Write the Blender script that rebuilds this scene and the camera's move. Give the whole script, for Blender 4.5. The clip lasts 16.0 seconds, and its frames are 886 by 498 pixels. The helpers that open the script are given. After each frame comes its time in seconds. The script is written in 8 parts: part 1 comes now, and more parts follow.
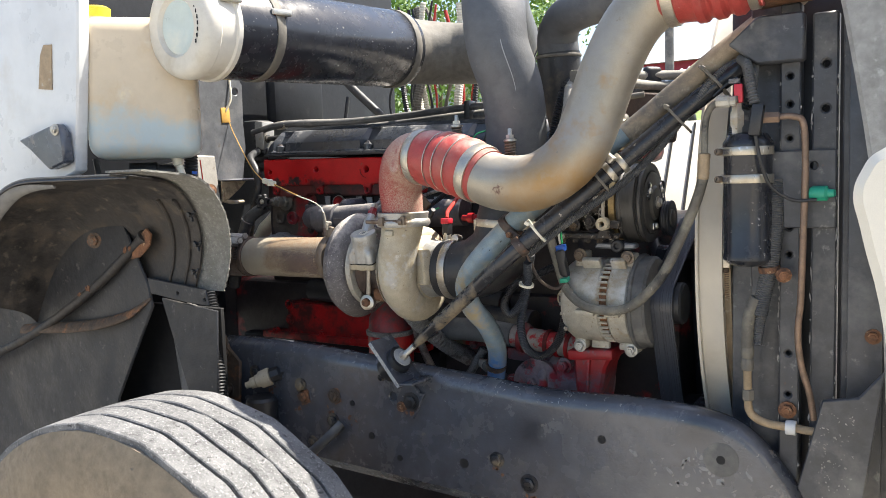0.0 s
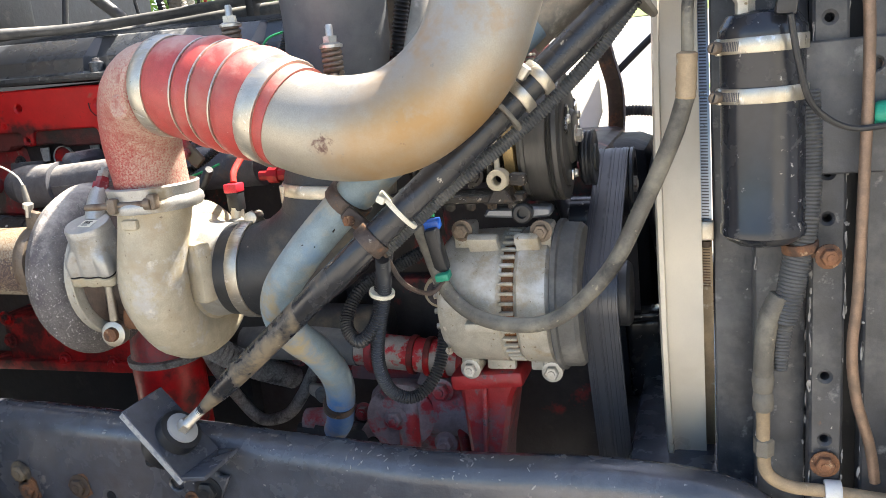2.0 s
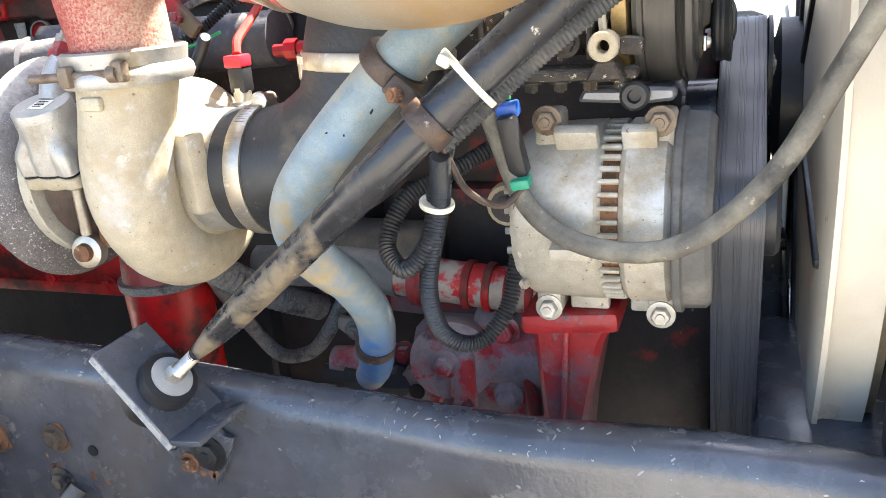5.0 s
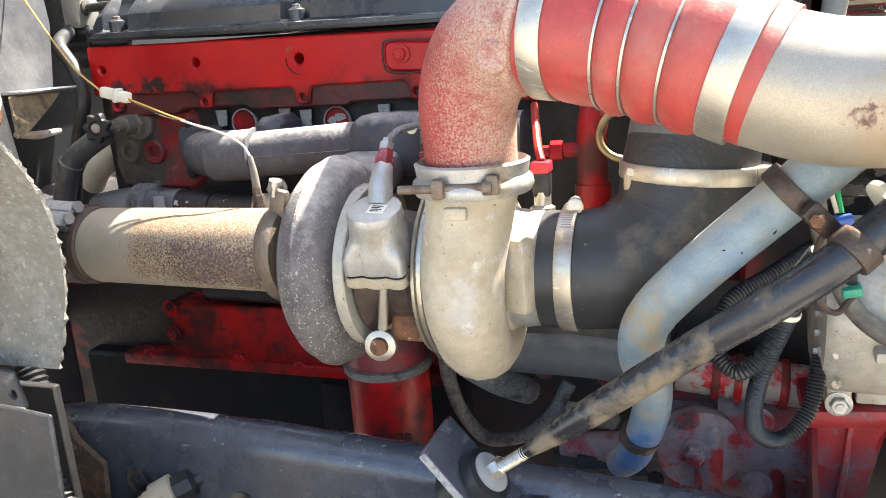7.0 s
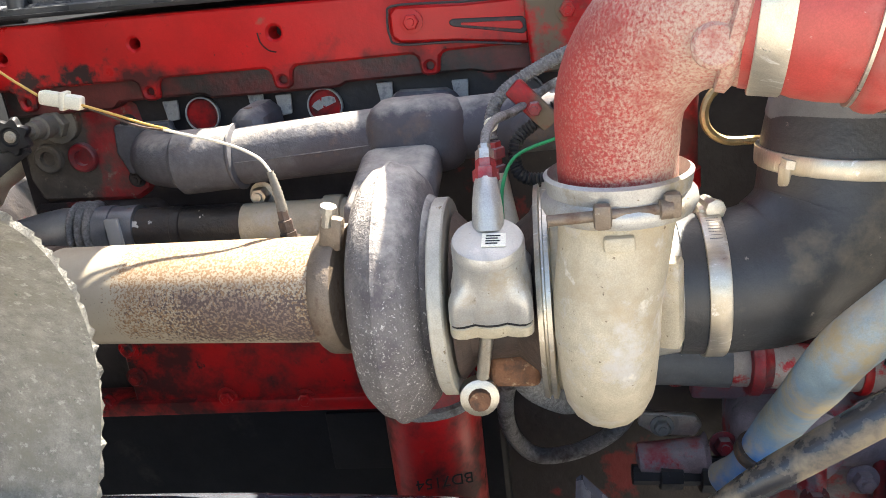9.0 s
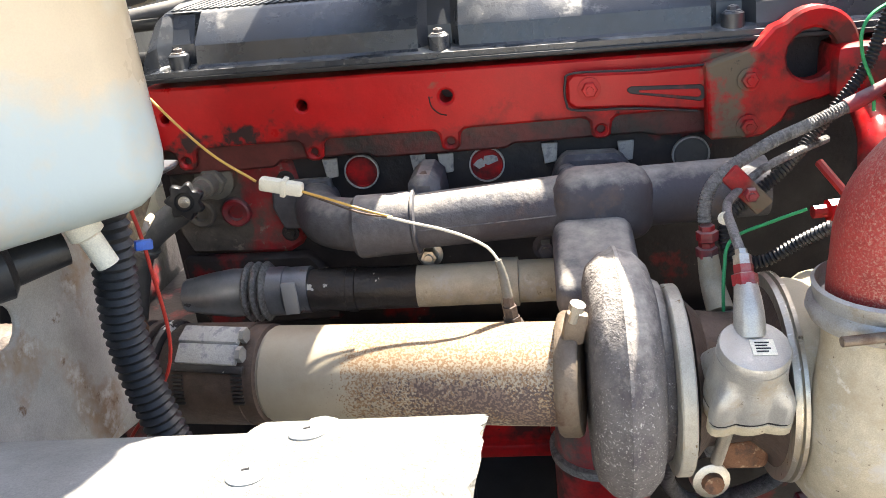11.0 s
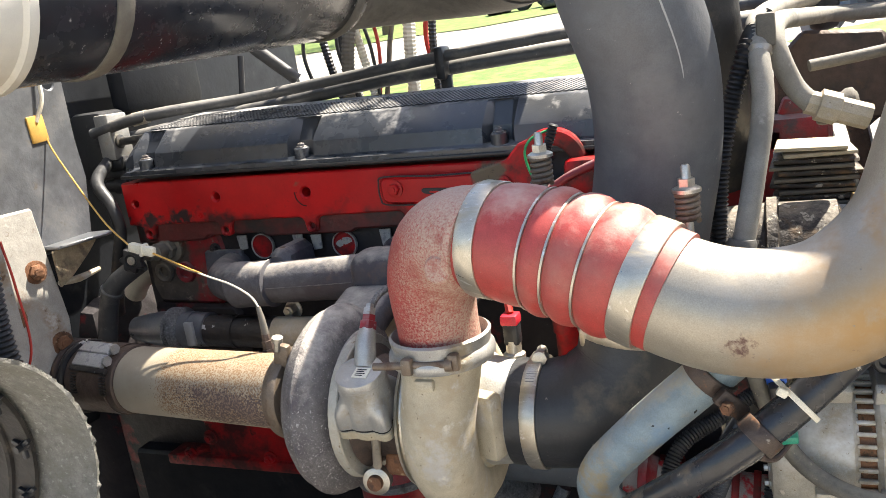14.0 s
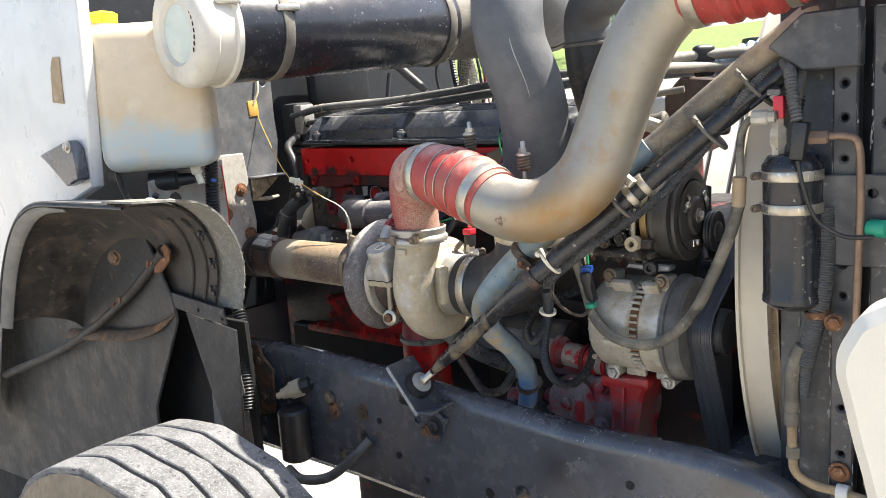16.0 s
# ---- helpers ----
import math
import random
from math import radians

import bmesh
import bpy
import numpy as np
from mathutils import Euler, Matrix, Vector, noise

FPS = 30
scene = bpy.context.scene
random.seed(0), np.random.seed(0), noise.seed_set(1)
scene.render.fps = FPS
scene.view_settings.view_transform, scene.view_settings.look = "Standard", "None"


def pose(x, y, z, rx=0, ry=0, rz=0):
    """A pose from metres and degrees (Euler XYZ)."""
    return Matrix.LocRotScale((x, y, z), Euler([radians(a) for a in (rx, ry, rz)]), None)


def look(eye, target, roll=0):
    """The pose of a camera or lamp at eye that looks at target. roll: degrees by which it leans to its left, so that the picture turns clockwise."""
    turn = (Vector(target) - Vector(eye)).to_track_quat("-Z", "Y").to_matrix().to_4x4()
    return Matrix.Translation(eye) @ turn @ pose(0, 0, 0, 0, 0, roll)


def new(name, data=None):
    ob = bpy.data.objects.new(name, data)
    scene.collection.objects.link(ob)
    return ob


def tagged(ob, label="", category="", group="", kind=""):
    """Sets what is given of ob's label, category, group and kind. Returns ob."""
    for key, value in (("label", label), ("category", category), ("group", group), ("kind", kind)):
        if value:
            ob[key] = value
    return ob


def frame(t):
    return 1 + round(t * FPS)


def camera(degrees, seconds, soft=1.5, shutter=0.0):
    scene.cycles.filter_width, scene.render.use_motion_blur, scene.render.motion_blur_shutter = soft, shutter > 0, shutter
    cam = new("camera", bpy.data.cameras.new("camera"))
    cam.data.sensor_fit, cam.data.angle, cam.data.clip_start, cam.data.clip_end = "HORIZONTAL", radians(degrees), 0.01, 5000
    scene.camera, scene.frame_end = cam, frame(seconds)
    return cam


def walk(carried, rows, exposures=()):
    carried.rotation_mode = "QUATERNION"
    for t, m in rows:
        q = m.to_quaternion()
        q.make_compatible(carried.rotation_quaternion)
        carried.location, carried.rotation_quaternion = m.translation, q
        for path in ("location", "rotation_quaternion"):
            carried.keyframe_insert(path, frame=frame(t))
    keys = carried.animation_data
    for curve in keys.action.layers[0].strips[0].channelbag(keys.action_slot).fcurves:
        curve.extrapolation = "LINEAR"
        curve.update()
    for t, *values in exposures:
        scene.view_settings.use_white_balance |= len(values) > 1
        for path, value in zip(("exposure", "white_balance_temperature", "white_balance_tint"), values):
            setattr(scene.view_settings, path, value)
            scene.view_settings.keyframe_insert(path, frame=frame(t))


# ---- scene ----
cam = camera(58.1, 16.0, 0.9)
PATH = [
    (0, (1.183, -1.385, 1.402), (0.129, 0.305, 1.221), -1.9),
    (0.5, (1.148, -1.336, 1.409), (0.165, 0.391, 1.186), -2.6),
    (1, (1.002, -1.214, 1.418), (0.141, 0.568, 1.131), -3.6),
    (1.5, (0.896, -1.06, 1.426), (0.169, 0.769, 1.068), -4.6),
    (2, (0.861, -0.815, 1.434), (0.237, 1.033, 0.99), -5.5),
    (2.5, (0.851, -0.632, 1.437), (0.263, 1.208, 0.921), -6.1),
    (3, (0.847, -0.571, 1.435), (0.256, 1.255, 0.871), -6.4),
    (3.2, (0.84, -0.559, 1.432), (0.249, 1.262, 0.852), -6.4),
    (5.3, (0.719, -0.599, 1.359), (0.008, 1.158, 0.722), -4.9),
    (5.5, (0.698, -0.603, 1.359), (-0.017, 1.157, 0.732), -4.6),
    (6, (0.609, -0.637, 1.381), (-0.101, 1.137, 0.793), -4.3),
    (6.1, (0.592, -0.64, 1.381), (-0.128, 1.139, 0.818), -4.1),
    (6.2, (0.563, -0.657, 1.394), (-0.142, 1.127, 0.828), -4.2),
    (6.5, (0.507, -0.686, 1.412), (-0.178, 1.112, 0.868), -4.1),
    (7, (0.45, -0.72, 1.44), (-0.198, 1.103, 0.933), -4.2),
    (7.5, (0.413, -0.74, 1.456), (-0.222, 1.091, 0.961), -4.1),
    (8, (0.374, -0.737, 1.472), (-0.227, 1.091, 0.928), -5.3),
    (8.5, (0.29, -0.648, 1.486), (-0.191, 1.198, 0.884), -7.4),
    (9, (0.194, -0.591, 1.488), (-0.108, 1.264, 0.806), -6.7),
    (9.5, (0.085, -0.602, 1.527), (-0.166, 1.239, 0.787), -6.7),
    (9.7, (0.047, -0.608, 1.548), (-0.22, 1.221, 0.784), -6.9),
    (11.8, (-0.021, -0.585, 1.622), (-0.265, 1.264, 0.901), -6.4),
    (12, (0.004, -0.593, 1.617), (-0.174, 1.271, 0.915), -6.4),
    (12.5, (0.08, -0.612, 1.612), (-0.024, 1.268, 0.938), -7.2),
    (13, (0.23, -0.588, 1.601), (-0.034, 1.295, 0.981), -8.3),
    (13.5, (0.402, -0.599, 1.609), (-0.133, 1.25, 1.064), -9.0),
    (14, (0.567, -0.736, 1.608), (-0.214, 1.045, 1.139), -8.2),
    (14.5, (0.727, -0.897, 1.603), (-0.261, 0.791, 1.186), -6.9),
    (15, (0.928, -0.981, 1.575), (-0.203, 0.622, 1.186), -5.7),
    (15.5, (1.126, -1.047, 1.553), (-0.093, 0.494, 1.177), -4.9),
    (16, (1.248, -1.146, 1.559), (-0.023, 0.356, 1.202), -4.5),
]
EXPOSURES = [(0.0, 1.68, 6520, 10), (1.5, 2.18, 6560, 10), (3.0, 2.60, 6620, 10), (5.5, 3.12, 6680, 10), (7.0, 2.74, 6720, 10), (9.0, 2.72, 6800, 10), (9.7, 2.74, 6800, 10), (12.0, 2.38, 6900, 10), (13.5, 2.02, 6860, 10), (14.5, 1.88, 6680, 10), (16.0, 1.80, 6560, 10)]
walk(cam, [(t, look(eye, target, roll)) for t, eye, target, roll in PATH], EXPOSURES)

# ---- light ----
SUN_DIR = Vector((-0.33, -0.43, -0.84)).normalized()
world = bpy.data.worlds.new("sky")
scene.world = world
world.use_nodes = True
wn = world.node_tree.nodes
sky = wn.new("ShaderNodeTexSky")
sky.sky_type, sky.sun_disc = "NISHITA", False
sky.sun_elevation = math.asin(-SUN_DIR.z)
sky.sun_rotation = math.atan2(-SUN_DIR.x, -SUN_DIR.y)
sky.air_density, sky.dust_density = 1.0, 2.0
wn["Background"].inputs["Strength"].default_value = 0.09
world.node_tree.links.new(sky.outputs[0], wn["Background"].inputs["Color"])
sun_data = bpy.data.lights.new("sun", "SUN")
sun_data.energy, sun_data.angle, sun_data.color = 4.5, radians(0.55), (1.0, 0.935, 0.83)
sun = new("sun", sun_data)
sun.matrix_world = Matrix.Translation((0, 0, 8)) @ SUN_DIR.to_track_quat("-Z", "Y").to_matrix().to_4x4()



# ---- materials ----
def mk(name, base, rough=0.5, metal=0.0, spots=(), grain=(60, 0.12), bump=(120, 0.15), spec=0.5, coat=0.0, stretch=(1, 1, 1), trans=0.0, dust_and_light=None, fine=1.0):
    """A node material: base colour with grain, spots of (colour, scale, low, high, roughness[, places]) laid over it,
    settled dirt and painted sunlight (colour, low, high, scale) on what faces up, and fine relief."""
    m = bpy.data.materials.new(name)
    m.use_nodes = True
    nt = m.node_tree
    bsdf = nt.nodes["Principled BSDF"]
    tc = nt.nodes.new("ShaderNodeTexCoord")
    mp = nt.nodes.new("ShaderNodeMapping")
    mp.inputs["Scale"].default_value = stretch
    nt.links.new(tc.outputs["Object"], mp.inputs["Vector"])

    def nz(scale, detail=5.0, rgh=0.6):
        n = nt.nodes.new("ShaderNodeTexNoise")
        n.inputs["Scale"].default_value, n.inputs["Detail"].default_value, n.inputs["Roughness"].default_value = scale, detail, rgh
        nt.links.new(mp.outputs[0], n.inputs["Vector"])
        return n.outputs["Fac"]

    def ramp(fac, lo, hi, a=0.0, b=1.0):
        r = nt.nodes.new("ShaderNodeMapRange")
        for k, v in zip(("From Min", "From Max", "To Min", "To Max"), (lo, hi, a, b)):
            r.inputs[k].default_value = v
        nt.links.new(fac, r.inputs["Value"])
        return r.outputs["Result"]

    def mix(fac, a, b):
        x = nt.nodes.new("ShaderNodeMix")
        x.data_type = "RGBA"
        nt.links.new(fac, x.inputs["Factor"])
        for sock, v in ((x.inputs[6], a), (x.inputs[7], b)):
            if isinstance(v, tuple):
                sock.default_value = (*v, 1)
            else:
                nt.links.new(v, sock)
        return x.outputs[2]

    lo = tuple(c * (1 - grain[1]) for c in base)
    hi = tuple(min(1, c * (1 + grain[1])) for c in base)
    col = mix(ramp(nz(grain[0]), 0.3, 0.7), lo, hi)
    big = tuple(c * 0.75 for c in base)
    col = mix(ramp(nz(grain[0] * 0.12 + 3), 0.5, 0.75, 0, 0.6), col, big)
    speck = nt.nodes.new("ShaderNodeMix")
    speck.data_type, speck.blend_type = "RGBA", "MULTIPLY"
    speck.inputs["Factor"].default_value = 1.0
    nt.links.new(col, speck.inputs[6])
    nt.links.new(ramp(nz(900, 3.0, 0.7), 0.34, 0.66, 1 - 0.14 * fine, 1 + 0.12 * fine), speck.inputs[7])
    col = speck.outputs[2]
    rg = ramp(nz(grain[0] * 0.4 + 5), 0.3, 0.7, max(0.03, rough - 0.1), min(1, rough + 0.1))
    geo = nt.nodes.new("ShaderNodeNewGeometry")

    def calc(op, a, b):
        n = nt.nodes.new("ShaderNodeMath")
        n.operation = op
        for sock, v in zip(n.inputs, (a, b)):
            if isinstance(v, (int, float)):
                sock.default_value = v
            else:
                nt.links.new(v, sock)
        return n.outputs[0]

    def axis_of(vec, k):
        x = nt.nodes.new("ShaderNodeSeparateXYZ")
        nt.links.new(vec, x.inputs[0])
        return x.outputs["xyz".index(k)]

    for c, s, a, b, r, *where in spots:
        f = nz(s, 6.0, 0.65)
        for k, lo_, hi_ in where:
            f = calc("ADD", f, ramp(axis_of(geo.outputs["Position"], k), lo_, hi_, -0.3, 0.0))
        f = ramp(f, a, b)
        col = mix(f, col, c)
        x = nt.nodes.new("ShaderNodeMix")
        nt.links.new(f, x.inputs["Factor"])
        nt.links.new(rg, x.inputs[2])
        x.inputs[3].default_value = r
        rg = x.outputs[0]
    if dust_and_light:
        c, a, b, s = dust_and_light
        f = calc("ADD", axis_of(geo.outputs["Normal"], "z"), calc("MULTIPLY", calc("SUBTRACT", nz(s, 6.0, 0.7), 0.5), 1.6))
        f = ramp(f, a, b)
        col = mix(f, col, c)
        x = nt.nodes.new("ShaderNodeMix")
        nt.links.new(f, x.inputs["Factor"])
        nt.links.new(rg, x.inputs[2])
        x.inputs[3].default_value = 0.9
        rg = x.outputs[0]
    nt.links.new(col, bsdf.inputs["Base Color"])
    nt.links.new(rg, bsdf.inputs["Roughness"])
    bsdf.inputs["Metallic"].default_value = metal
    bsdf.inputs["Specular IOR Level"].default_value = spec
    bsdf.inputs["Coat Weight"].default_value = coat
    bsdf.inputs["Transmission Weight"].default_value = trans
    if bump[1]:
        bp = nt.nodes.new("ShaderNodeBump")
        bp.inputs["Strength"].default_value, bp.inputs["Distance"].default_value = bump[1], 0.004
        nt.links.new(nz(bump[0], 4.0), bp.inputs["Height"])
        nt.links.new(bp.outputs[0], bsdf.inputs["Normal"])
    return m


DUST = (0.36, 0.31, 0.24)
M = dict(
    # The paler tone low and forward paints sheen from the sunlit ground.
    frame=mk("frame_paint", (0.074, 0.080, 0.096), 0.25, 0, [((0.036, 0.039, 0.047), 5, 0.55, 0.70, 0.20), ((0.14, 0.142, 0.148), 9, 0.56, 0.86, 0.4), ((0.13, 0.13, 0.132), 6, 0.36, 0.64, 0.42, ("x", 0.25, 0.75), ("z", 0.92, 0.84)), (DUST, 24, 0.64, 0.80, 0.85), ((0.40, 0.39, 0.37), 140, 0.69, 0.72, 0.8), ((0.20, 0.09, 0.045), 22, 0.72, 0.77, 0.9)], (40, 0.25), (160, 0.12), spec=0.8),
    red=mk("engine_red", (0.45, 0.010, 0.012), 0.36, 0, [((0.12, 0.012, 0.012), 14, 0.60, 0.72, 0.6), ((0.035, 0.02, 0.02), 34, 0.46, 0.58, 0.6, ("x", -0.26, -0.33), ("z", 1.440, 1.405)), ((0.07, 0.015, 0.015), 16, 0.42, 0.60, 0.6, ("z", 1.425, 1.390)), ((0.16, 0.125, 0.085), 26, 0.36, 0.52, 0.9, ("x", 0.150, 0.178), ("x", 0.262, 0.195)), ((0.10, 0.03, 0.025), 20, 0.44, 0.60, 0.7, ("x", 0.20, 0.25)), ((0.02, 0.017, 0.015), 30, 0.65, 0.71, 0.7), ((0.03, 0.022, 0.018), 150, 0.69, 0.72, 0.7), ((0.42, 0.30, 0.26), 90, 0.735, 0.76, 0.8)], (30, 0.12), (90, 0.10), fine=0.6, spec=0.3),
    redoily=mk("oily_engine_red", (0.26, 0.014, 0.020), 0.42, 0, [((0.06, 0.045, 0.05), 13, 0.46, 0.60, 0.55), ((0.34, 0.30, 0.29), 60, 0.66, 0.72, 0.9)], (40, 0.25), (110, 0.3), dust_and_light=((0.30, 0.26, 0.25), 0.5, 1.3, 30)),
    grime=mk("grimy_pump_casting", (0.26, 0.205, 0.22), 0.5, 0, [((0.34, 0.018, 0.028), 15, 0.50, 0.57, 0.45), ((0.05, 0.04, 0.045), 26, 0.58, 0.68, 0.5), ((0.36, 0.33, 0.32), 80, 0.68, 0.72, 0.9)], (60, 0.3), (130, 0.3), dust_and_light=((0.32, 0.29, 0.28), 0.6, 1.4, 40)),
    redgrime=mk("grimy_red_bracket", (0.30, 0.014, 0.018), 0.45, 0, [((0.13, 0.075, 0.085), 18, 0.34, 0.52, 0.55, ("z", 1.03, 0.96)), ((0.17, 0.12, 0.125), 60, 0.56, 0.68, 0.8), ((0.05, 0.03, 0.03), 60, 0.64, 0.70, 0.6), ((0.45, 0.40, 0.38), 90, 0.70, 0.74, 0.9)], (40, 0.2), (120, 0.25)),
    redworn=mk("weathered_red", (0.31, 0.030, 0.026), 0.55, 0, [((0.37, 0.17, 0.13), 480, 0.54, 0.68, 0.85), ((0.44, 0.32, 0.25), 460, 0.28, 0.58, 0.85, ("x", 0.185, 0.275)), ((0.26, 0.05, 0.04), 26, 0.54, 0.74, 0.7), ((0.33, 0.04, 0.03), 60, 0.66, 0.70, 0.6)], (50, 0.2), (260, 0.3), dust_and_light=((0.48, 0.34, 0.27), 0.45, 1.35, 400)),
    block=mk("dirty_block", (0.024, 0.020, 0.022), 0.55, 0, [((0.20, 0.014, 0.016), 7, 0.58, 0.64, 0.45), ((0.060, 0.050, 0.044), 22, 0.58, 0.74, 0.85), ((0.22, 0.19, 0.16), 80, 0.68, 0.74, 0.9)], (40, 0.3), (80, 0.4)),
    ledge=mk("oily_brown_ledge", (0.095, 0.016, 0.015), 0.5, 0, [((0.20, 0.016, 0.016), 12, 0.56, 0.66, 0.5), ((0.020, 0.016, 0.015), 12, 0.46, 0.60, 0.5), ((0.10, 0.075, 0.055), 34, 0.64, 0.74, 0.85)], (50, 0.3), (120, 0.35), fine=0.8),
    flakedred=mk("flaking_red_on_grey", (0.33, 0.29, 0.26), 0.6, 0.1, [((0.42, 0.014, 0.020), 17, 0.50, 0.545, 0.45), ((0.12, 0.10, 0.09), 26, 0.60, 0.72, 0.8), ((0.46, 0.42, 0.38), 90, 0.64, 0.70, 0.9)], (50, 0.2), (140, 0.25)),
    achose=mk("scuffed_grey_hose", (0.105, 0.098, 0.084), 0.6, 0, [((0.26, 0.24, 0.19), 16, 0.46, 0.68, 0.85), ((0.030, 0.030, 0.030), 20, 0.54, 0.66, 0.45), ((0.36, 0.32, 0.24), 90, 0.64, 0.70, 0.9)], (50, 0.25), (150, 0.3), dust_and_light=((0.34, 0.31, 0.25), 0.5, 1.4, 20)),
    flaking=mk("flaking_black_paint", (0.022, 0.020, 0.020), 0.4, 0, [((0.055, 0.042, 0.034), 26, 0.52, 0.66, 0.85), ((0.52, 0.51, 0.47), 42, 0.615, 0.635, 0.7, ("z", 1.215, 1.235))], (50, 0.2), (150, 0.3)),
    headred=mk("dusty_head_casting", (0.095, 0.080, 0.066), 0.78, 0, [((0.30, 0.012, 0.018), 11, 0.38, 0.52, 0.45, ("x", -0.43, -0.40)), ((0.045, 0.036, 0.032), 9, 0.48, 0.66, 0.6), ((0.24, 0.20, 0.16), 60, 0.62, 0.70, 0.9)], (50, 0.3), (90, 0.5), fine=0.8),
    scuffed=mk("scuffed_grey_plate", (0.13, 0.138, 0.152), 0.45, 0.3, [((0.22, 0.22, 0.22), 11, 0.55, 0.80, 0.7), ((0.30, 0.30, 0.30), 70, 0.68, 0.73, 0.8), ((0.14, 0.12, 0.10), 26, 0.62, 0.74, 0.9)], (40, 0.25), (120, 0.15), fine=0.8),
    alu=mk("cast_aluminium", (0.46, 0.405, 0.30), 0.6, 0.12, [((0.37, 0.29, 0.18), 12, 0.52, 0.72, 0.8), ((0.46, 0.45, 0.43), 20, 0.55, 0.68, 0.4), ((0.17, 0.13, 0.09), 150, 0.66, 0.70, 0.9), ((0.62, 0.58, 0.48), 40, 0.62, 0.72, 0.7)], (60, 0.15), (220, 0.16), dust_and_light=((0.54, 0.47, 0.35), 0.5, 1.3, 40)),
    altdust=mk("dusty_alternator_casting", (0.42, 0.395, 0.335), 0.52, 0.28, [((0.38, 0.29, 0.17), 14, 0.52, 0.70, 0.85), ((0.60, 0.59, 0.56), 9, 0.54, 0.66, 0.4), ((0.20, 0.15, 0.09), 130, 0.64, 0.68, 0.9)], (60, 0.15), (200, 0.16)),
    galv=mk("dark_galvanised", (0.17, 0.18, 0.20), 0.34, 0.5, [((0.30, 0.30, 0.30), 9, 0.5, 0.75, 0.4), ((0.16, 0.10, 0.06), 30, 0.66, 0.74, 0.8)], (30, 0.15), (90, 0.08)),
    aluclean=mk("clean_cast_aluminium", (0.40, 0.395, 0.375), 0.38, 0.5, [((0.33, 0.28, 0.20), 24, 0.54, 0.70, 0.8), ((0.20, 0.17, 0.13), 150, 0.66, 0.70, 0.8), ((0.62, 0.60, 0.56), 60, 0.62, 0.70, 0.5)], (60, 0.12), (250, 0.14), dust_and_light=((0.52, 0.48, 0.42), 0.7, 1.4, 50)),
    pipe=mk("aluminised_pipe", (0.36, 0.32, 0.255), 0.40, 0.42, [((0.34, 0.32, 0.29), 7, 0.50, 0.66, 0.5), ((0.33, 0.21, 0.095), 7.0, 0.28, 0.52, 0.5, ("z", 1.46, 1.39), ("x", 0.50, 0.60)), ((0.14, 0.085, 0.05), 30, 0.60, 0.66, 0.6, ("z", 1.42, 1.36), ("x", 0.56, 0.62)), ((0.36, 0.22, 0.10), 9.0, 0.58, 0.70, 0.55), ((0.13, 0.075, 0.062), 70, 0.40, 0.50, 0.6, ("z", 1.392, 1.380), ("z", 1.360, 1.370), ("x", 0.514, 0.530), ("x", 0.560, 0.545)), ((0.11, 0.075, 0.055), 24, 0.72, 0.75, 0.7), (DUST, 30, 0.60, 0.8, 0.8), ((0.26, 0.22, 0.17), 90, 0.67, 0.71, 0.7)], (25, 0.12), (90, 0.06), dust_and_light=((0.56, 0.52, 0.45), 0.7, 1.4, 20)),
    steel=mk("stainless", (0.50, 0.46, 0.385), 0.36, 0.8, [((0.46, 0.39, 0.29), 22, 0.54, 0.74, 0.6), ((0.80, 0.79, 0.76), 60, 0.60, 0.70, 0.3)], (80, 0.1), (200, 0.04), stretch=(1, 6, 1)),
    zinc=mk("zinc", (0.55, 0.52, 0.46), 0.38, 0.85, [((0.30, 0.18, 0.09), 60, 0.60, 0.75, 0.8)], (90, 0.15), (300, 0.15)),
    brass=mk("dull_brass", (0.45, 0.33, 0.16), 0.45, 0.8, [((0.25, 0.17, 0.09), 60, 0.55, 0.7, 0.8)], (90, 0.2), (300, 0.15)),
    rust=mk("rust", (0.20, 0.092, 0.045), 0.85, 0, [((0.08, 0.045, 0.03), 40, 0.48, 0.62, 0.9), ((0.38, 0.25, 0.15), 90, 0.60, 0.68, 0.9)], (70, 0.3), (160, 0.6)),
    # The dusting on upper faces also paints the housing's sunlit top.
    turb=mk("pitted_turbine_iron", (0.150, 0.136, 0.132), 0.7, 0.1, [((0.085, 0.074, 0.082), 9, 0.52, 0.64, 0.65), ((0.50, 0.48, 0.45), 330, 0.59, 0.62, 0.9, ("z", 1.36, 1.22)), ((0.44, 0.36, 0.26), 60, 0.62, 0.70, 0.9, ("z", 1.16, 1.08)), ((0.40, 0.38, 0.36), 500, 0.62, 0.65, 0.9)], (60, 0.25), (280, 0.6), dust_and_light=((0.50, 0.46, 0.41), 0.42, 1.05, 40)),
    # The dusting is paled so that it also paints the log's sunlit top.
    iron=mk("cast_iron", (0.100, 0.100, 0.112), 0.66, 0.15, [((0.070, 0.062, 0.072), 9, 0.48, 0.60, 0.6), ((0.19, 0.13, 0.10), 14, 0.60, 0.76, 0.9), ((0.26, 0.24, 0.22), 60, 0.66, 0.74, 0.9)], (60, 0.25), (200, 0.25), dust_and_light=((0.46, 0.42, 0.37), 0.62, 1.25, 22)),
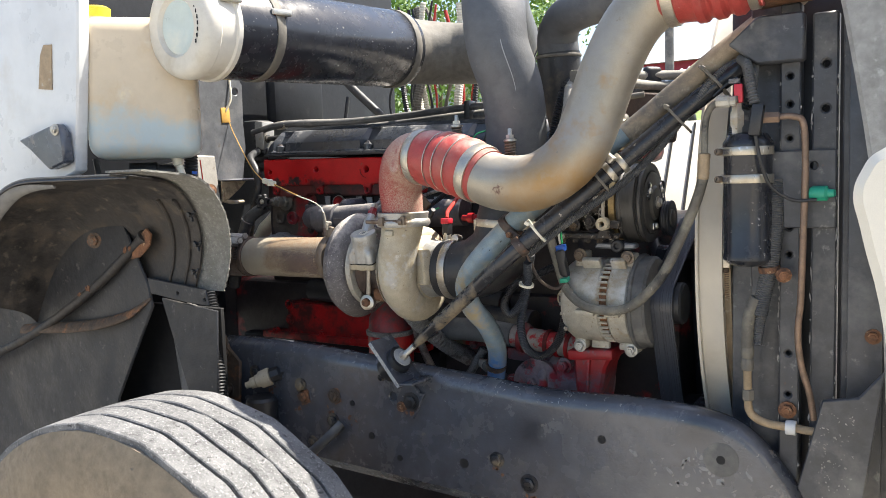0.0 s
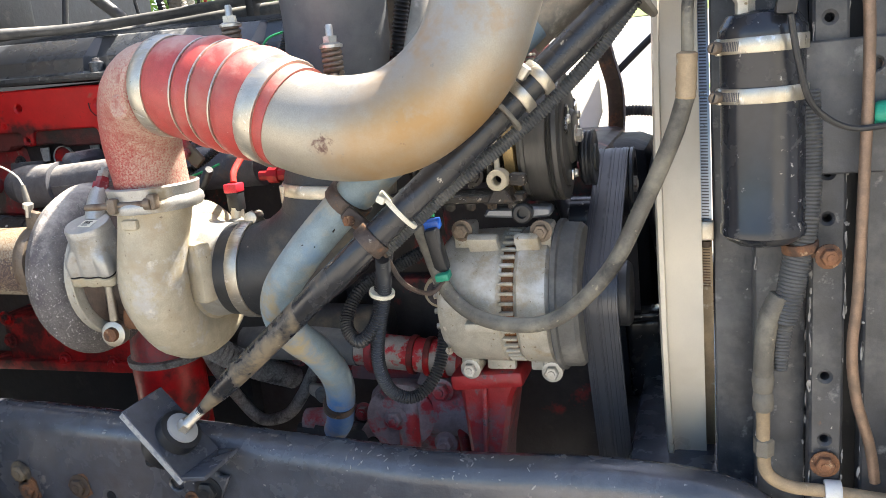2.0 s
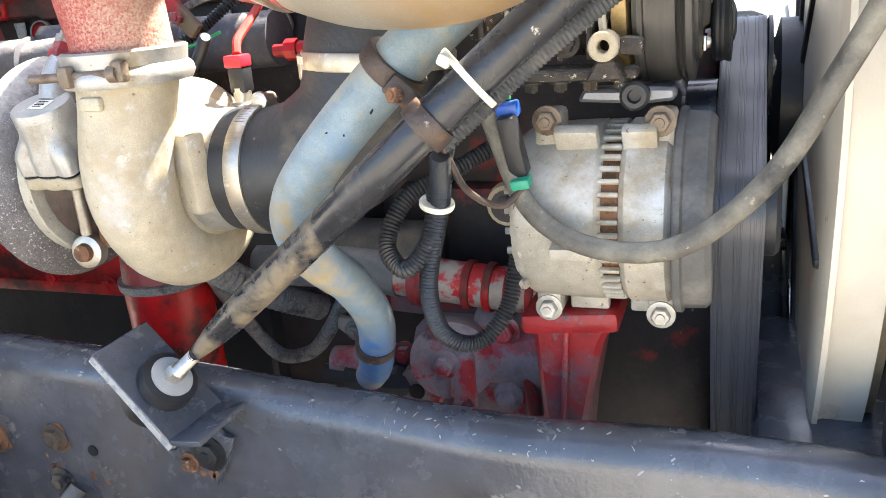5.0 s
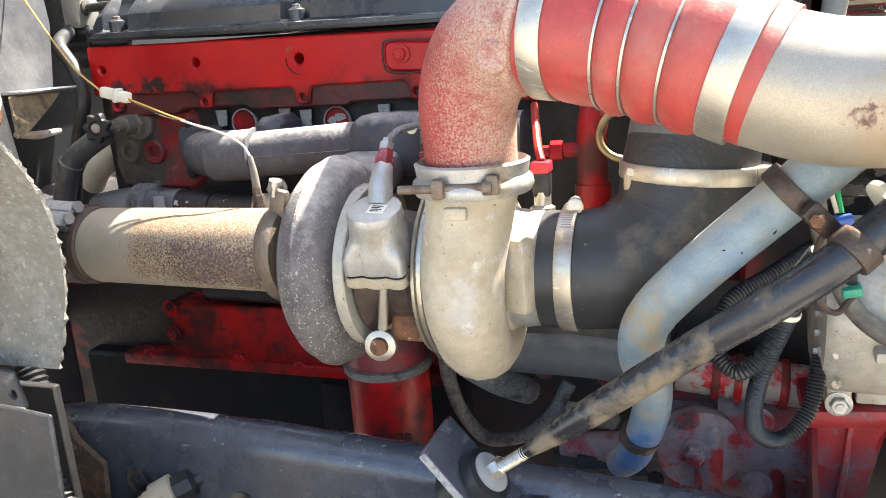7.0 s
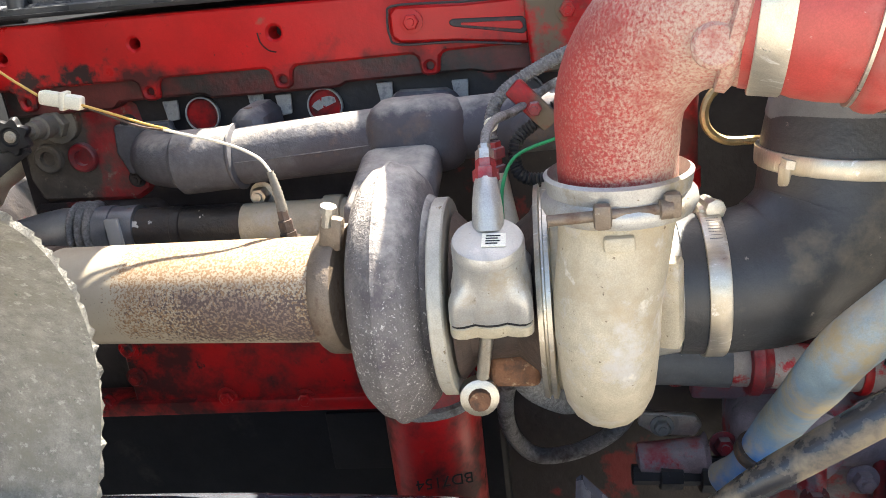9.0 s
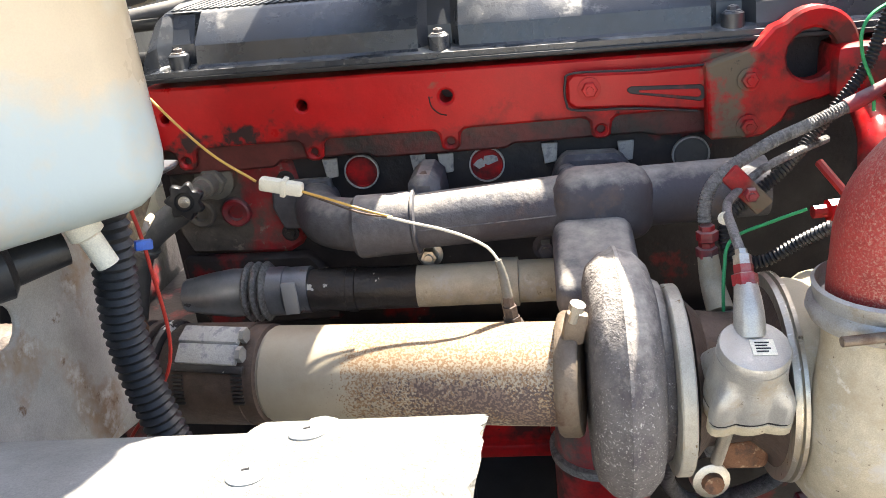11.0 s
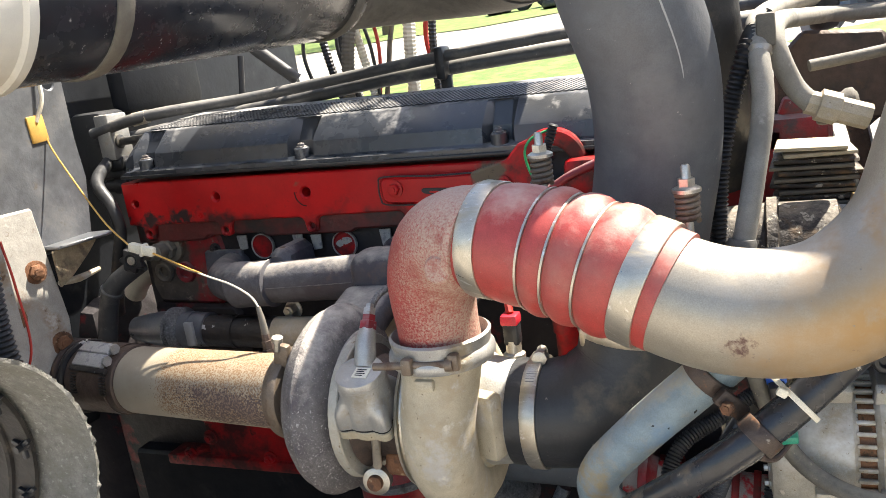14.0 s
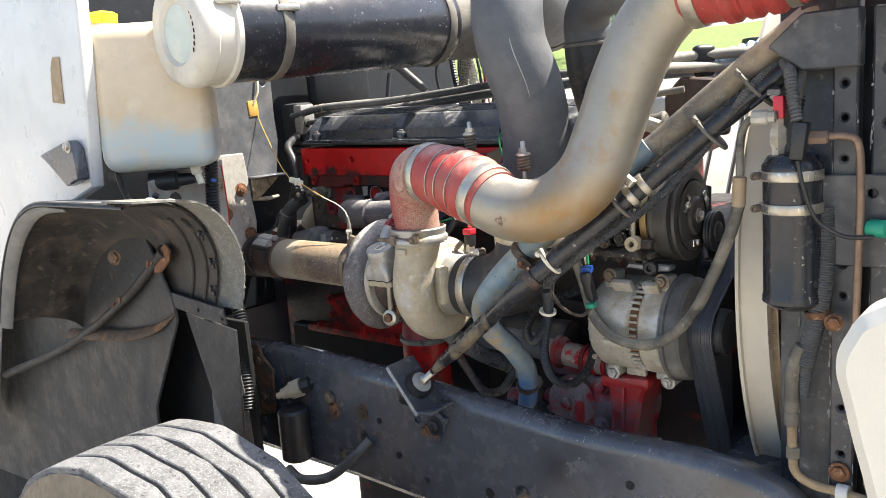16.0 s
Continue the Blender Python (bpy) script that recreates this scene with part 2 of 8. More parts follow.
    exhaust=mk("exhaust_pipe", (0.35, 0.275, 0.185), 0.5, 0.05, [((0.46, 0.35, 0.22), 9, 0.55, 0.75, 0.6), ((0.36, 0.325, 0.26), 5, 0.20, 0.55, 0.45, ("x", -0.17, -0.24)), ((0.40, 0.35, 0.27), 5, 0.48, 0.68, 0.45), ((0.25, 0.15, 0.08), 430, 0.47, 0.54, 0.7, ("x", -0.25, -0.205), ("z", 1.15, 1.20)), ((0.21, 0.145, 0.115), 30, 0.45, 0.58, 0.75, ("x", -0.27, -0.13), ("z", 1.258, 1.232), ("z", 1.165, 1.195)), ((0.10, 0.072, 0.066), 380, 0.46, 0.51, 0.75, ("x", -0.30, -0.14), ("z", 1.262, 1.232), ("z", 1.155, 1.19))], (40, 0.15), (160, 0.07)),
    brown=mk("heat_browned_iron", (0.10, 0.070, 0.056), 0.6, 0.25, [((0.20, 0.125, 0.075), 40, 0.6, 0.75, 0.85), ((0.035, 0.03, 0.03), 9, 0.48, 0.62, 0.5)], (60, 0.25), (150, 0.35)),
    silicone=mk("red_silicone", (0.36, 0.050, 0.042), 0.42, 0, [((0.36, 0.14, 0.11), 14, 0.50, 0.80, 0.6), ((0.50, 0.30, 0.25), 120, 0.68, 0.72, 0.8)], (90, 0.12), (420, 0.09), dust_and_light=((0.60, 0.44, 0.36), 0.62, 1.45, 25)),
    rubber=mk("black_rubber", (0.030, 0.031, 0.033), 0.48, 0, [((0.16, 0.135, 0.095), 12, 0.56, 0.76, 0.9), ((0.34, 0.28, 0.19), 40, 0.60, 0.70, 0.9, ("x", 0.34, 0.42), ("z", 1.26, 1.17)), ((0.22, 0.20, 0.17), 110, 0.68, 0.72, 0.9)], (50, 0.2), (160, 0.2)),
    greyhose=mk("dusty_hose_rubber", (0.058, 0.060, 0.063), 0.52, 0, [((0.22, 0.205, 0.18), 14, 0.54, 0.8, 0.9), ((0.30, 0.28, 0.25), 90, 0.67, 0.72, 0.9)], (45, 0.2), (130, 0.2), dust_and_light=((0.27, 0.255, 0.23), 0.35, 1.35, 18)),
    tanhose=mk("dusty_tan_hose", (0.15, 0.138, 0.115), 0.7, 0, [((0.08, 0.075, 0.07), 24, 0.6, 0.75, 0.7)], (60, 0.2), (150, 0.2)),
    blue=mk("faded_blue_hose", (0.20, 0.26, 0.29), 0.55, 0, [((0.055, 0.17, 0.42), 5, 0.30, 0.50, 0.5, ("z", 1.06, 0.99)), ((0.14, 0.24, 0.37), 11, 0.46, 0.62, 0.6), ((0.36, 0.31, 0.21), 14, 0.47, 0.64, 0.85), ((0.34, 0.24, 0.10), 16, 0.34, 0.52, 0.85, ("x", 0.425, 0.405), ("z", 1.14, 1.19), ("z", 1.30, 1.24)), ((0.04, 0.045, 0.06), 46, 0.71, 0.74, 0.8)], (40, 0.2), (140, 0.2), dust_and_light=((0.44, 0.41, 0.34), 0.45, 1.25, 24)),
    bluepale=mk("pale_blue_hose", (0.36, 0.46, 0.56), 0.5, 0, [((0.45, 0.42, 0.36), 20, 0.55, 0.7, 0.8)], (40, 0.1), (90, 0.1), fine=0.25),
    black=mk("black_plastic", (0.020, 0.021, 0.024), 0.42, 0, [((0.16, 0.15, 0.14), 26, 0.64, 0.8, 0.85)], (50, 0.2), (200, 0.12)),
    # The cover's dusty top is brightened to hold sun glare in its colour.
    cover=mk("valve_cover_plastic", (0.036, 0.042, 0.053), 0.27, 0, [((0.055, 0.054, 0.052), 6, 0.45, 0.85, 0.5), ((0.20, 0.19, 0.18), 110, 0.68, 0.71, 0.85)], (60, 0.2), (500, 0.10), dust_and_light=((0.40, 0.39, 0.375), 0.88, 1.25, 16), spec=0.7, fine=0.4),
    canister=mk("canister_paint", (0.022, 0.024, 0.03), 0.24, 0, [((0.24, 0.21, 0.17), 5, 0.60, 0.95, 0.5), ((0.10, 0.097, 0.09), 60, 0.62, 0.80, 0.6), ((0.45, 0.43, 0.40), 120, 0.66, 0.69, 0.8)], (40, 0.2), (60, 0.04), fine=0.25),
    greyplastic=mk("faded_black_plastic", (0.10, 0.10, 0.098), 0.62, 0, [((0.26, 0.245, 0.22), 13, 0.5, 0.75, 0.85), ((0.045, 0.042, 0.04), 6, 0.55, 0.7, 0.6)], (50, 0.2), (110, 0.2)),
    fibre=mk("rubberised_fabric", (0.21, 0.206, 0.186), 0.95, 0, [((0.17, 0.165, 0.14), 26, 0.50, 0.66, 0.9), ((0.32, 0.315, 0.29), 160, 0.58, 0.66, 0.95), ((0.10, 0.115, 0.10), 210, 0.66, 0.70, 0.9)], (120, 0.25), (420, 0.8)),
    topshell=mk("sunlit_pale_shell", (0.17, 0.168, 0.162), 0.8, 0, [((0.22, 0.215, 0.20), 14, 0.48, 0.66, 0.9), ((0.24, 0.237, 0.228), 60, 0.64, 0.70, 0.9)], (40, 0.15), (120, 0.2)),
    crust=mk("crusted_dark_casting", (0.040, 0.034, 0.030), 0.6, 0.1, [((0.13, 0.085, 0.05), 26, 0.52, 0.64, 0.85), ((0.46, 0.42, 0.35), 75, 0.585, 0.62, 0.9), ((0.62, 0.59, 0.52), 190, 0.66, 0.69, 0.9)], (60, 0.3), (160, 0.6), dust_and_light=((0.40, 0.35, 0.28), 0.7, 1.5, 60)),
    strapsteel=mk("bluish_strap_steel", (0.36, 0.41, 0.48), 0.34, 0.6, [((0.30, 0.27, 0.22), 24, 0.60, 0.76, 0.7)], (60, 0.1), (200, 0.05), fine=0.4),
    tanstrap=mk("dirty_tan_strap", (0.36, 0.27, 0.17), 0.7, 0.1, [((0.22, 0.17, 0.11), 16, 0.52, 0.70, 0.85), ((0.46, 0.42, 0.34), 40, 0.62, 0.70, 0.8)], (50, 0.2), (160, 0.2)),
    clutch=mk("glossy_pulley_paint", (0.055, 0.053, 0.050), 0.40, 0.15, [((0.09, 0.085, 0.075), 9, 0.50, 0.72, 0.6)], (40, 0.15), (160, 0.05), stretch=(6, 1, 1), fine=0.4),
    chrome=mk("worn_bright_steel", (0.66, 0.64, 0.60), 0.20, 0.9, [((0.05, 0.045, 0.04), 30, 0.54, 0.58, 0.6)], (60, 0.15), (200, 0.05), fine=0.4),
    # Dark patches on the lower end paint shade against the sunlit tan end.
    strutpaint=mk("dusty_tan_strut", (0.40, 0.33, 0.24), 0.7, 0, [((0.12, 0.115, 0.11), 10, 0.36, 0.56, 0.6, ("x", 0.86, 0.76)), ((0.50, 0.44, 0.34), 40, 0.56, 0.70, 0.85)], (50, 0.2), (130, 0.2)),
    felt=mk("grey_hood_lining", (0.30, 0.30, 0.29), 0.9, 0, [((0.22, 0.22, 0.21), 22, 0.46, 0.62, 0.95), ((0.38, 0.38, 0.37), 60, 0.58, 0.68, 0.95)], (70, 0.2), (120, 0.4)),
    tyre=mk("tyre_rubber", (0.125, 0.126, 0.128), 0.9, 0, [((0.20, 0.20, 0.20), 14, 0.40, 0.70, 0.95), ((0.055, 0.055, 0.056), 90, 0.58, 0.66, 0.8), ((0.34, 0.34, 0.335), 260, 0.58, 0.63, 0.9)], (80, 0.3), (190, 0.6), spec=0.3),
    sidewall=mk("tyre_sidewall", (0.22, 0.175, 0.12), 0.8, 0, [((0.32, 0.26, 0.18), 9, 0.45, 0.75, 0.95), ((0.06, 0.06, 0.06), 30, 0.62, 0.72, 0.8)], (60, 0.25), (150, 0.3)),
    white=mk("white_paint", (0.66, 0.665, 0.66), 0.32, 0, [((0.55, 0.52, 0.47), 7, 0.6, 0.85, 0.6)], (20, 0.04), (60, 0.03), coat=0.3, fine=0.25),
    cream=mk("cream_paint", (0.74, 0.70, 0.60), 0.4, 0, [((0.55, 0.46, 0.33), 6, 0.58, 0.8, 0.6)], (20, 0.05), (60, 0.03), coat=0.2, fine=0.25),
    tank=mk("translucent_plastic", (0.62, 0.52, 0.38), 0.34, 0, [((0.56, 0.42, 0.24), 6, 0.52, 0.72, 0.5), ((0.68, 0.64, 0.55), 11, 0.55, 0.75, 0.4), ((0.44, 0.52, 0.53), 7, 0.32, 0.50, 0.34, ("z", 1.60, 1.53)), ((0.72, 0.62, 0.40), 13, 0.60, 0.70, 0.4)], (16, 0.06), (50, 0.08), fine=0.25),
    tankblue=mk("fluid_behind_plastic", (0.50, 0.58, 0.56), 0.34, 0, [((0.68, 0.68, 0.58), 9, 0.5, 0.75, 0.4)], (16, 0.08), (50, 0.05), fine=0.25),
    dirtywhite=mk("stained_white_paint", (0.38, 0.365, 0.335), 0.6, 0, [((0.30, 0.22, 0.15), 14, 0.52, 0.66, 0.85), ((0.16, 0.10, 0.06), 50, 0.62, 0.70, 0.9), ((0.50, 0.485, 0.455), 30, 0.58, 0.68, 0.5)], (40, 0.15), (120, 0.2)),
    yellow=mk("yellow_plastic", (0.70, 0.52, 0.03), 0.4, 0, (), (40, 0.1), (100, 0.05)),
    amber=mk("amber_plastic", (0.60, 0.36, 0.09), 0.45, 0, (), (40, 0.15), (100, 0.05)),
    ivory=mk("ivory_nylon", (0.74, 0.70, 0.58), 0.45, 0, [((0.4, 0.34, 0.24), 60, 0.6, 0.8, 0.8)], (60, 0.1), (100, 0.05)),
    green=mk("green_plastic", (0.02, 0.30, 0.19), 0.4, 0, (), (40, 0.15), (100, 0.1)),
    wiregreen=mk("green_wire", (0.02, 0.30, 0.10), 0.45, 0, (), (40, 0.15), (100, 0.0)),
    wirered=mk("red_wire", (0.45, 0.03, 0.02), 0.45, 0, (), (40, 0.15), (100, 0.0)),
    bluecap=mk("blue_plastic", (0.02, 0.10, 0.45), 0.4, 0, (), (40, 0.15), (100, 0.0)),
    redcap=mk("red_plastic", (0.62, 0.03, 0.05), 0.35, 0, (), (40, 0.15), (100, 0.0)),
    copper=mk("dusty_copper", (0.24, 0.165, 0.12), 0.5, 0.55, [((0.20, 0.15, 0.11), 40, 0.5, 0.7, 0.85)], (60, 0.2), (150, 0.15)),
    winding=mk("varnished_copper", (0.24, 0.105, 0.045), 0.45, 0.4, [((0.10, 0.06, 0.03), 90, 0.5, 0.6, 0.8)], (90, 0.3), (300, 0.3)),
    rod=mk("worn_rod_paint", (0.026, 0.027, 0.031), 0.26, 0, [((0.19, 0.15, 0.10), 20, 0.49, 0.61, 0.75, ("x", 0.62, 0.42)), ((0.36, 0.20, 0.10), 34, 0.68, 0.72, 0.85), ((0.45, 0.42, 0.36), 80, 0.68, 0.72, 0.8)], (40, 0.25), (120, 0.12)),
    capgrey=mk("pale_cap_paint", (0.34, 0.345, 0.34), 0.45, 0, [((0.42, 0.40, 0.36), 14, 0.55, 0.8, 0.7)], (30, 0.08), (80, 0.05), fine=0.25),
    capcream=mk("faded_cream_cap", (0.60, 0.575, 0.51), 0.5, 0, [((0.45, 0.40, 0.31), 12, 0.54, 0.78, 0.7), ((0.30, 0.26, 0.20), 60, 0.70, 0.76, 0.8)], (30, 0.06), (80, 0.05), fine=0.3),
    palehose=mk("pale_dusty_hose", (0.30, 0.285, 0.25), 0.75, 0, [((0.18, 0.17, 0.15), 14, 0.50, 0.68, 0.85), ((0.40, 0.38, 0.34), 40, 0.60, 0.70, 0.9)], (50, 0.15), (140, 0.15)),
    darkclamp=mk("dark_clamp_steel", (0.075, 0.055, 0.045), 0.5, 0.4, [((0.24, 0.11, 0.05), 50, 0.58, 0.68, 0.85), ((0.38, 0.34, 0.28), 70, 0.66, 0.72, 0.8)], (60, 0.25), (150, 0.3)),
    braid=mk("braided_steel", (0.24, 0.235, 0.23), 0.42, 0.5, [((0.09, 0.08, 0.075), 40, 0.52, 0.68, 0.8)], (300, 0.4), (700, 0.7)),
    belt=mk("belt_rubber", (0.036, 0.041, 0.054), 0.42, 0, (), (60, 0.1), (100, 0.03), spec=0.7, fine=0.25),
    mudrust=mk("muddy_rusty_steel", (0.10, 0.07, 0.048), 0.9, 0, [((0.24, 0.11, 0.05), 22, 0.54, 0.64, 0.9), ((0.05, 0.04, 0.035), 40, 0.55, 0.68, 0.9)], (60, 0.3), (140, 0.6)),
    dustyhose=mk("grey_dusty_hose", (0.096, 0.101, 0.109), 0.6, 0, [((0.20, 0.197, 0.19), 7, 0.48, 0.80, 0.85), ((0.075, 0.078, 0.082), 14, 0.58, 0.72, 0.5), ((0.36, 0.34, 0.31), 120, 0.68, 0.72, 0.9)], (45, 0.15), (130, 0.15), dust_and_light=((0.36, 0.35, 0.33), 0.6, 1.5, 18)),
    radblack=mk("cooler_black_paint", (0.052, 0.055, 0.063), 0.40, 0, [((0.19, 0.187, 0.18), 9, 0.48, 0.76, 0.75), ((0.25, 0.25, 0.25), 34, 0.62, 0.72, 0.8), ((0.38, 0.37, 0.35), 130, 0.69, 0.72, 0.8), ((0.16, 0.08, 0.045), 24, 0.70, 0.76, 0.9)], (40, 0.25), (120, 0.15)),
    clampbrown=mk("browned_clamp_steel", (0.20, 0.155, 0.115), 0.55, 0.45, [((0.13, 0.08, 0.055), 30, 0.54, 0.66, 0.8), ((0.5, 0.45, 0.36), 90, 0.66, 0.72, 0.7)], (60, 0.2), (180, 0.3)),
    scuff=mk("worn_scuffs", (0.27, 0.265, 0.26), 0.8, 0.0, (), (90, 0.3), (200, 0.2)),
    chip=mk("bare_scuffs", (0.44, 0.43, 0.41), 0.8, 0.1, [((0.25, 0.25, 0.26), 90, 0.5, 0.6, 0.8)], (90, 0.2), (200, 0.2)),
    mud=mk("caked_dirt", (0.27, 0.215, 0.14), 0.95, 0, [((0.13, 0.10, 0.07), 50, 0.5, 0.62, 0.95)], (80, 0.3), (200, 0.8)),
    dark=mk("near_black", (0.010, 0.010, 0.011), 0.8, 0, (), (40, 0.2), (100, 0.0)),
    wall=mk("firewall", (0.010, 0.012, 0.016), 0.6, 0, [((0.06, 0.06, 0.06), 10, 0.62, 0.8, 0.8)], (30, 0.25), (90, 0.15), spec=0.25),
    liner=mk("dirty_liner", (0.034, 0.030, 0.027), 0.6, 0, [((0.085, 0.068, 0.052), 11, 0.50, 0.68, 0.9), ((0.012, 0.011, 0.011), 17, 0.54, 0.66, 0.5), ((0.10, 0.085, 0.068), 34, 0.58, 0.68, 0.9), ((0.13, 0.105, 0.08), 70, 0.68, 0.73, 0.95), ((0.30, 0.27, 0.23), 260, 0.72, 0.74, 0.9)], (40, 0.3), (60, 0.6)),
    well=mk("grimy_black_sheet", (0.022, 0.023, 0.026), 0.55, 0, [((0.070, 0.066, 0.060), 8, 0.50, 0.72, 0.9), ((0.13, 0.125, 0.115), 46, 0.62, 0.72, 0.9), ((0.30, 0.29, 0.27), 200, 0.70, 0.73, 0.9)], (40, 0.3), (60, 0.5)),
    shroud=mk("fibreglass_shroud", (0.60, 0.55, 0.46), 0.36, 0, [((0.52, 0.46, 0.36), 8, 0.52, 0.75, 0.5), ((0.40, 0.36, 0.30), 60, 0.72, 0.78, 0.8)], (14, 0.06), (60, 0.03), fine=0.3),
    gravel=mk("gravel", (0.42, 0.385, 0.325), 0.95, 0, [((0.26, 0.24, 0.22), 60, 0.48, 0.60, 0.95), ((0.56, 0.53, 0.47), 90, 0.60, 0.66, 0.95), ((0.16, 0.15, 0.14), 38, 0.60, 0.66, 0.95)], (30, 0.25), (60, 1.0)),
    grass=mk("grass", (0.10, 0.17, 0.03), 0.9, 0, [((0.22, 0.24, 0.07), 3, 0.45, 0.65, 0.95)], (30, 0.35), (30, 1.0)),
    leaf=mk("leaves", (0.10, 0.19, 0.025), 0.6, 0, (), (4, 0.4), (30, 0.0)),
    bark=mk("bark", (0.12, 0.09, 0.06), 0.9, 0, (), (30, 0.3), (30, 0.8)),
    barn=mk("barn_red", (0.30, 0.02, 0.05), 0.6, 0, (), (3, 0.15), (6, 0.0)),
    roofing=mk("sheet_metal", (0.42, 0.45, 0.47), 0.5, 0.3, (), (3, 0.15), (6, 0.0)),
)


# ---- mesh tools ----
def v3(p):
    return Vector(p)


def frame_of(axis):
    a = v3(axis).normalized()
    u = a.orthogonal().normalized() if abs(a.z) > 0.95 else Vector((0, 0, 1)).cross(a).normalized()
    return a, u, a.cross(u)


def ringed(bm, rings, caps=True):
    n = len(rings[0])
    vs = [[bm.verts.new(p) for p in r] for r in rings]
    for a, b in zip(vs, vs[1:]):
        for i in range(n):
            j = (i + 1) % n
            bm.faces.new((a[i], a[j], b[j], b[i]))
    if caps:
        bm.faces.new(list(reversed(vs[0])))
        bm.faces.new(vs[-1])
    return bm


def lathe(profile, p0, axis, seg=28, bm=None, squash=1.0):
    """A turned body: profile of (distance along axis, radius)."""
    bm = bm or bmesh.new()
    a, u, w = frame_of(axis)
    p0 = v3(p0)
    rings = []
    for s, r in profile:
        r = max(r, 1e-5)
        rings.append([p0 + a * s + (u * math.cos(t) + w * math.sin(t) * squash) * r for t in (2 * math.pi * i / seg for i in range(seg))])
    return ringed(bm, rings)


def spline(pts, res=8):
    P = [v3(p) for p in pts]
    if len(P) == 2:
        return [P[0].lerp(P[1], i / res) for i in range(res + 1)]
    P = [2 * P[0] - P[1]] + P + [2 * P[-1] - P[-2]]
    out = []
    for i in range(1, len(P) - 2):
        a, b, c, d = P[i - 1:i + 3]
        for k in range(res):
            t = k / res
            out.append(0.5 * (2 * b + (c - a) * t + (2 * a - 5 * b + 4 * c - d) * t * t + (3 * b - a - 3 * c + d) * t ** 3))
    out.append(P[-2])
    return out


def resample(line, step):
    out, left = [line[0].copy()], step
    for a, b in zip(line, line[1:]):
        d, at = (b - a).length, 0.0
        while d - at >= left:
            at += left
            out.append(a.lerp(b, at / d))
            left = step
        left -= d - at
    return out


def sweep(pts, r, seg=14, res=8, bm=None, ridge=None, flat=1.0):
    """A tube along a smooth line; r: one radius or one for each point; ridge: (pitch, depth) of corrugations."""
    bm = bm or bmesh.new()
    line = spline(pts, res)
    if isinstance(r, (int, float)):
        rad = [r] * len(line)
    else:
        rad = [np.interp(i / res, range(len(pts)), r) for i in range(len(line))]
    if ridge:
        total = sum((b - a).length for a, b in zip(line, line[1:]))
        fine = resample(line, ridge[0] / 2)
        r0 = np.interp(np.linspace(0, 1, len(fine)), np.linspace(0, 1, len(rad)), rad)
        line, rad = fine, [q + (ridge[1] if i % 2 else -ridge[1]) for i, q in enumerate(r0)]
    tan = [(line[min(i + 1, len(line) - 1)] - line[max(i - 1, 0)]).normalized() for i in range(len(line))]
    u = tan[0].orthogonal().normalized()
    rings = []
    for p, t, q in zip(line, tan, rad):
        u = (u - t * u.dot(t)).normalized()
        w = t.cross(u)
        rings.append([p + (u * math.cos(k) + w * math.sin(k) * flat) * q for k in (2 * math.pi * i / seg for i in range(seg))])
    return ringed(bm, rings)


def box(c, size, rot=(0, 0, 0), bev=0.003, bm=None, seg=2):
    out = bmesh.new()
    bmesh.ops.create_cube(out, size=1)
    bmesh.ops.scale(out, vec=size, verts=out.verts)
    if bev:
        bmesh.ops.bevel(out, geom=out.edges[:], offset=min(bev, min(size) * 0.45), segments=seg, affect="EDGES", profile=0.5)
    bmesh.ops.transform(out, matrix=pose(*c, *rot), verts=out.verts)
    return add(bm, out)


def add(bm, other):
    if bm is None:
        return other
    tmp = bpy.data.meshes.new("tmp")
    other.to_mesh(tmp)
    bm.from_mesh(tmp)
    bpy.data.meshes.remove(tmp)
    other.free()
    return bm


def slab(poly, plane, at, depth, bev=0.002, bm=None, holes=(), m=None):
    """A plate: the outline poly in the plane xz, xy or yz, from at to at + depth on the third axis, with round holes (a, b, r)."""
    out = bmesh.new()
    put = {"xz": lambda a, b: (a, at, b), "xy": lambda a, b: (a, b, at), "yz": lambda a, b: (at, a, b)}[plane]
    edges = []
    for loop in [list(poly)] + [[(a + r * math.cos(k * math.pi / 8), b + r * math.sin(k * math.pi / 8)) for k in range(16)] for a, b, r in holes]:
        vs = [out.verts.new(put(*q)) for q in loop]
        edges += [out.edges.new((vs[i - 1], vs[i])) for i in range(len(vs))]
    bmesh.ops.triangle_fill(out, use_beauty=True, edges=edges)
    axis = {"xz": (0, depth, 0), "xy": (0, 0, depth), "yz": (depth, 0, 0)}[plane]
    ex = bmesh.ops.extrude_face_region(out, geom=out.faces[:])
    bmesh.ops.translate(out, vec=axis, verts=[g for g in ex["geom"] if isinstance(g, bmesh.types.BMVert)])
    bmesh.ops.recalc_face_normals(out, faces=out.faces)
    if bev:
        sharp = [e for e in out.edges if len(e.link_faces) == 2 and e.calc_face_angle(0) > 0.6]
        bmesh.ops.bevel(out, geom=sharp, offset=bev, segments=1, affect="EDGES")
    if m:
        bmesh.ops.transform(out, matrix=m, verts=out.verts)
    return add(bm, out)


def hexbolt(p, n, r=0.009, h=0.007, bm=None, washer=True):
    bm = bm or bmesh.new()
    p, n = v3(p), v3(n).normalized()
    if washer:
        lathe([(0, r * 1.45), (0.0018, r * 1.45), (0.002, r * 1.35)], p, n, 16, bm)
    lathe([(0.0, r), (h * 0.85, r), (h, r * 0.86)], p + n * 0.0015, n, 6, bm)
    lathe([(0, r * 0.5), (h * 0.25, r * 0.45)], p + n * (h + 0.0012), n, 12, bm)
    return bm


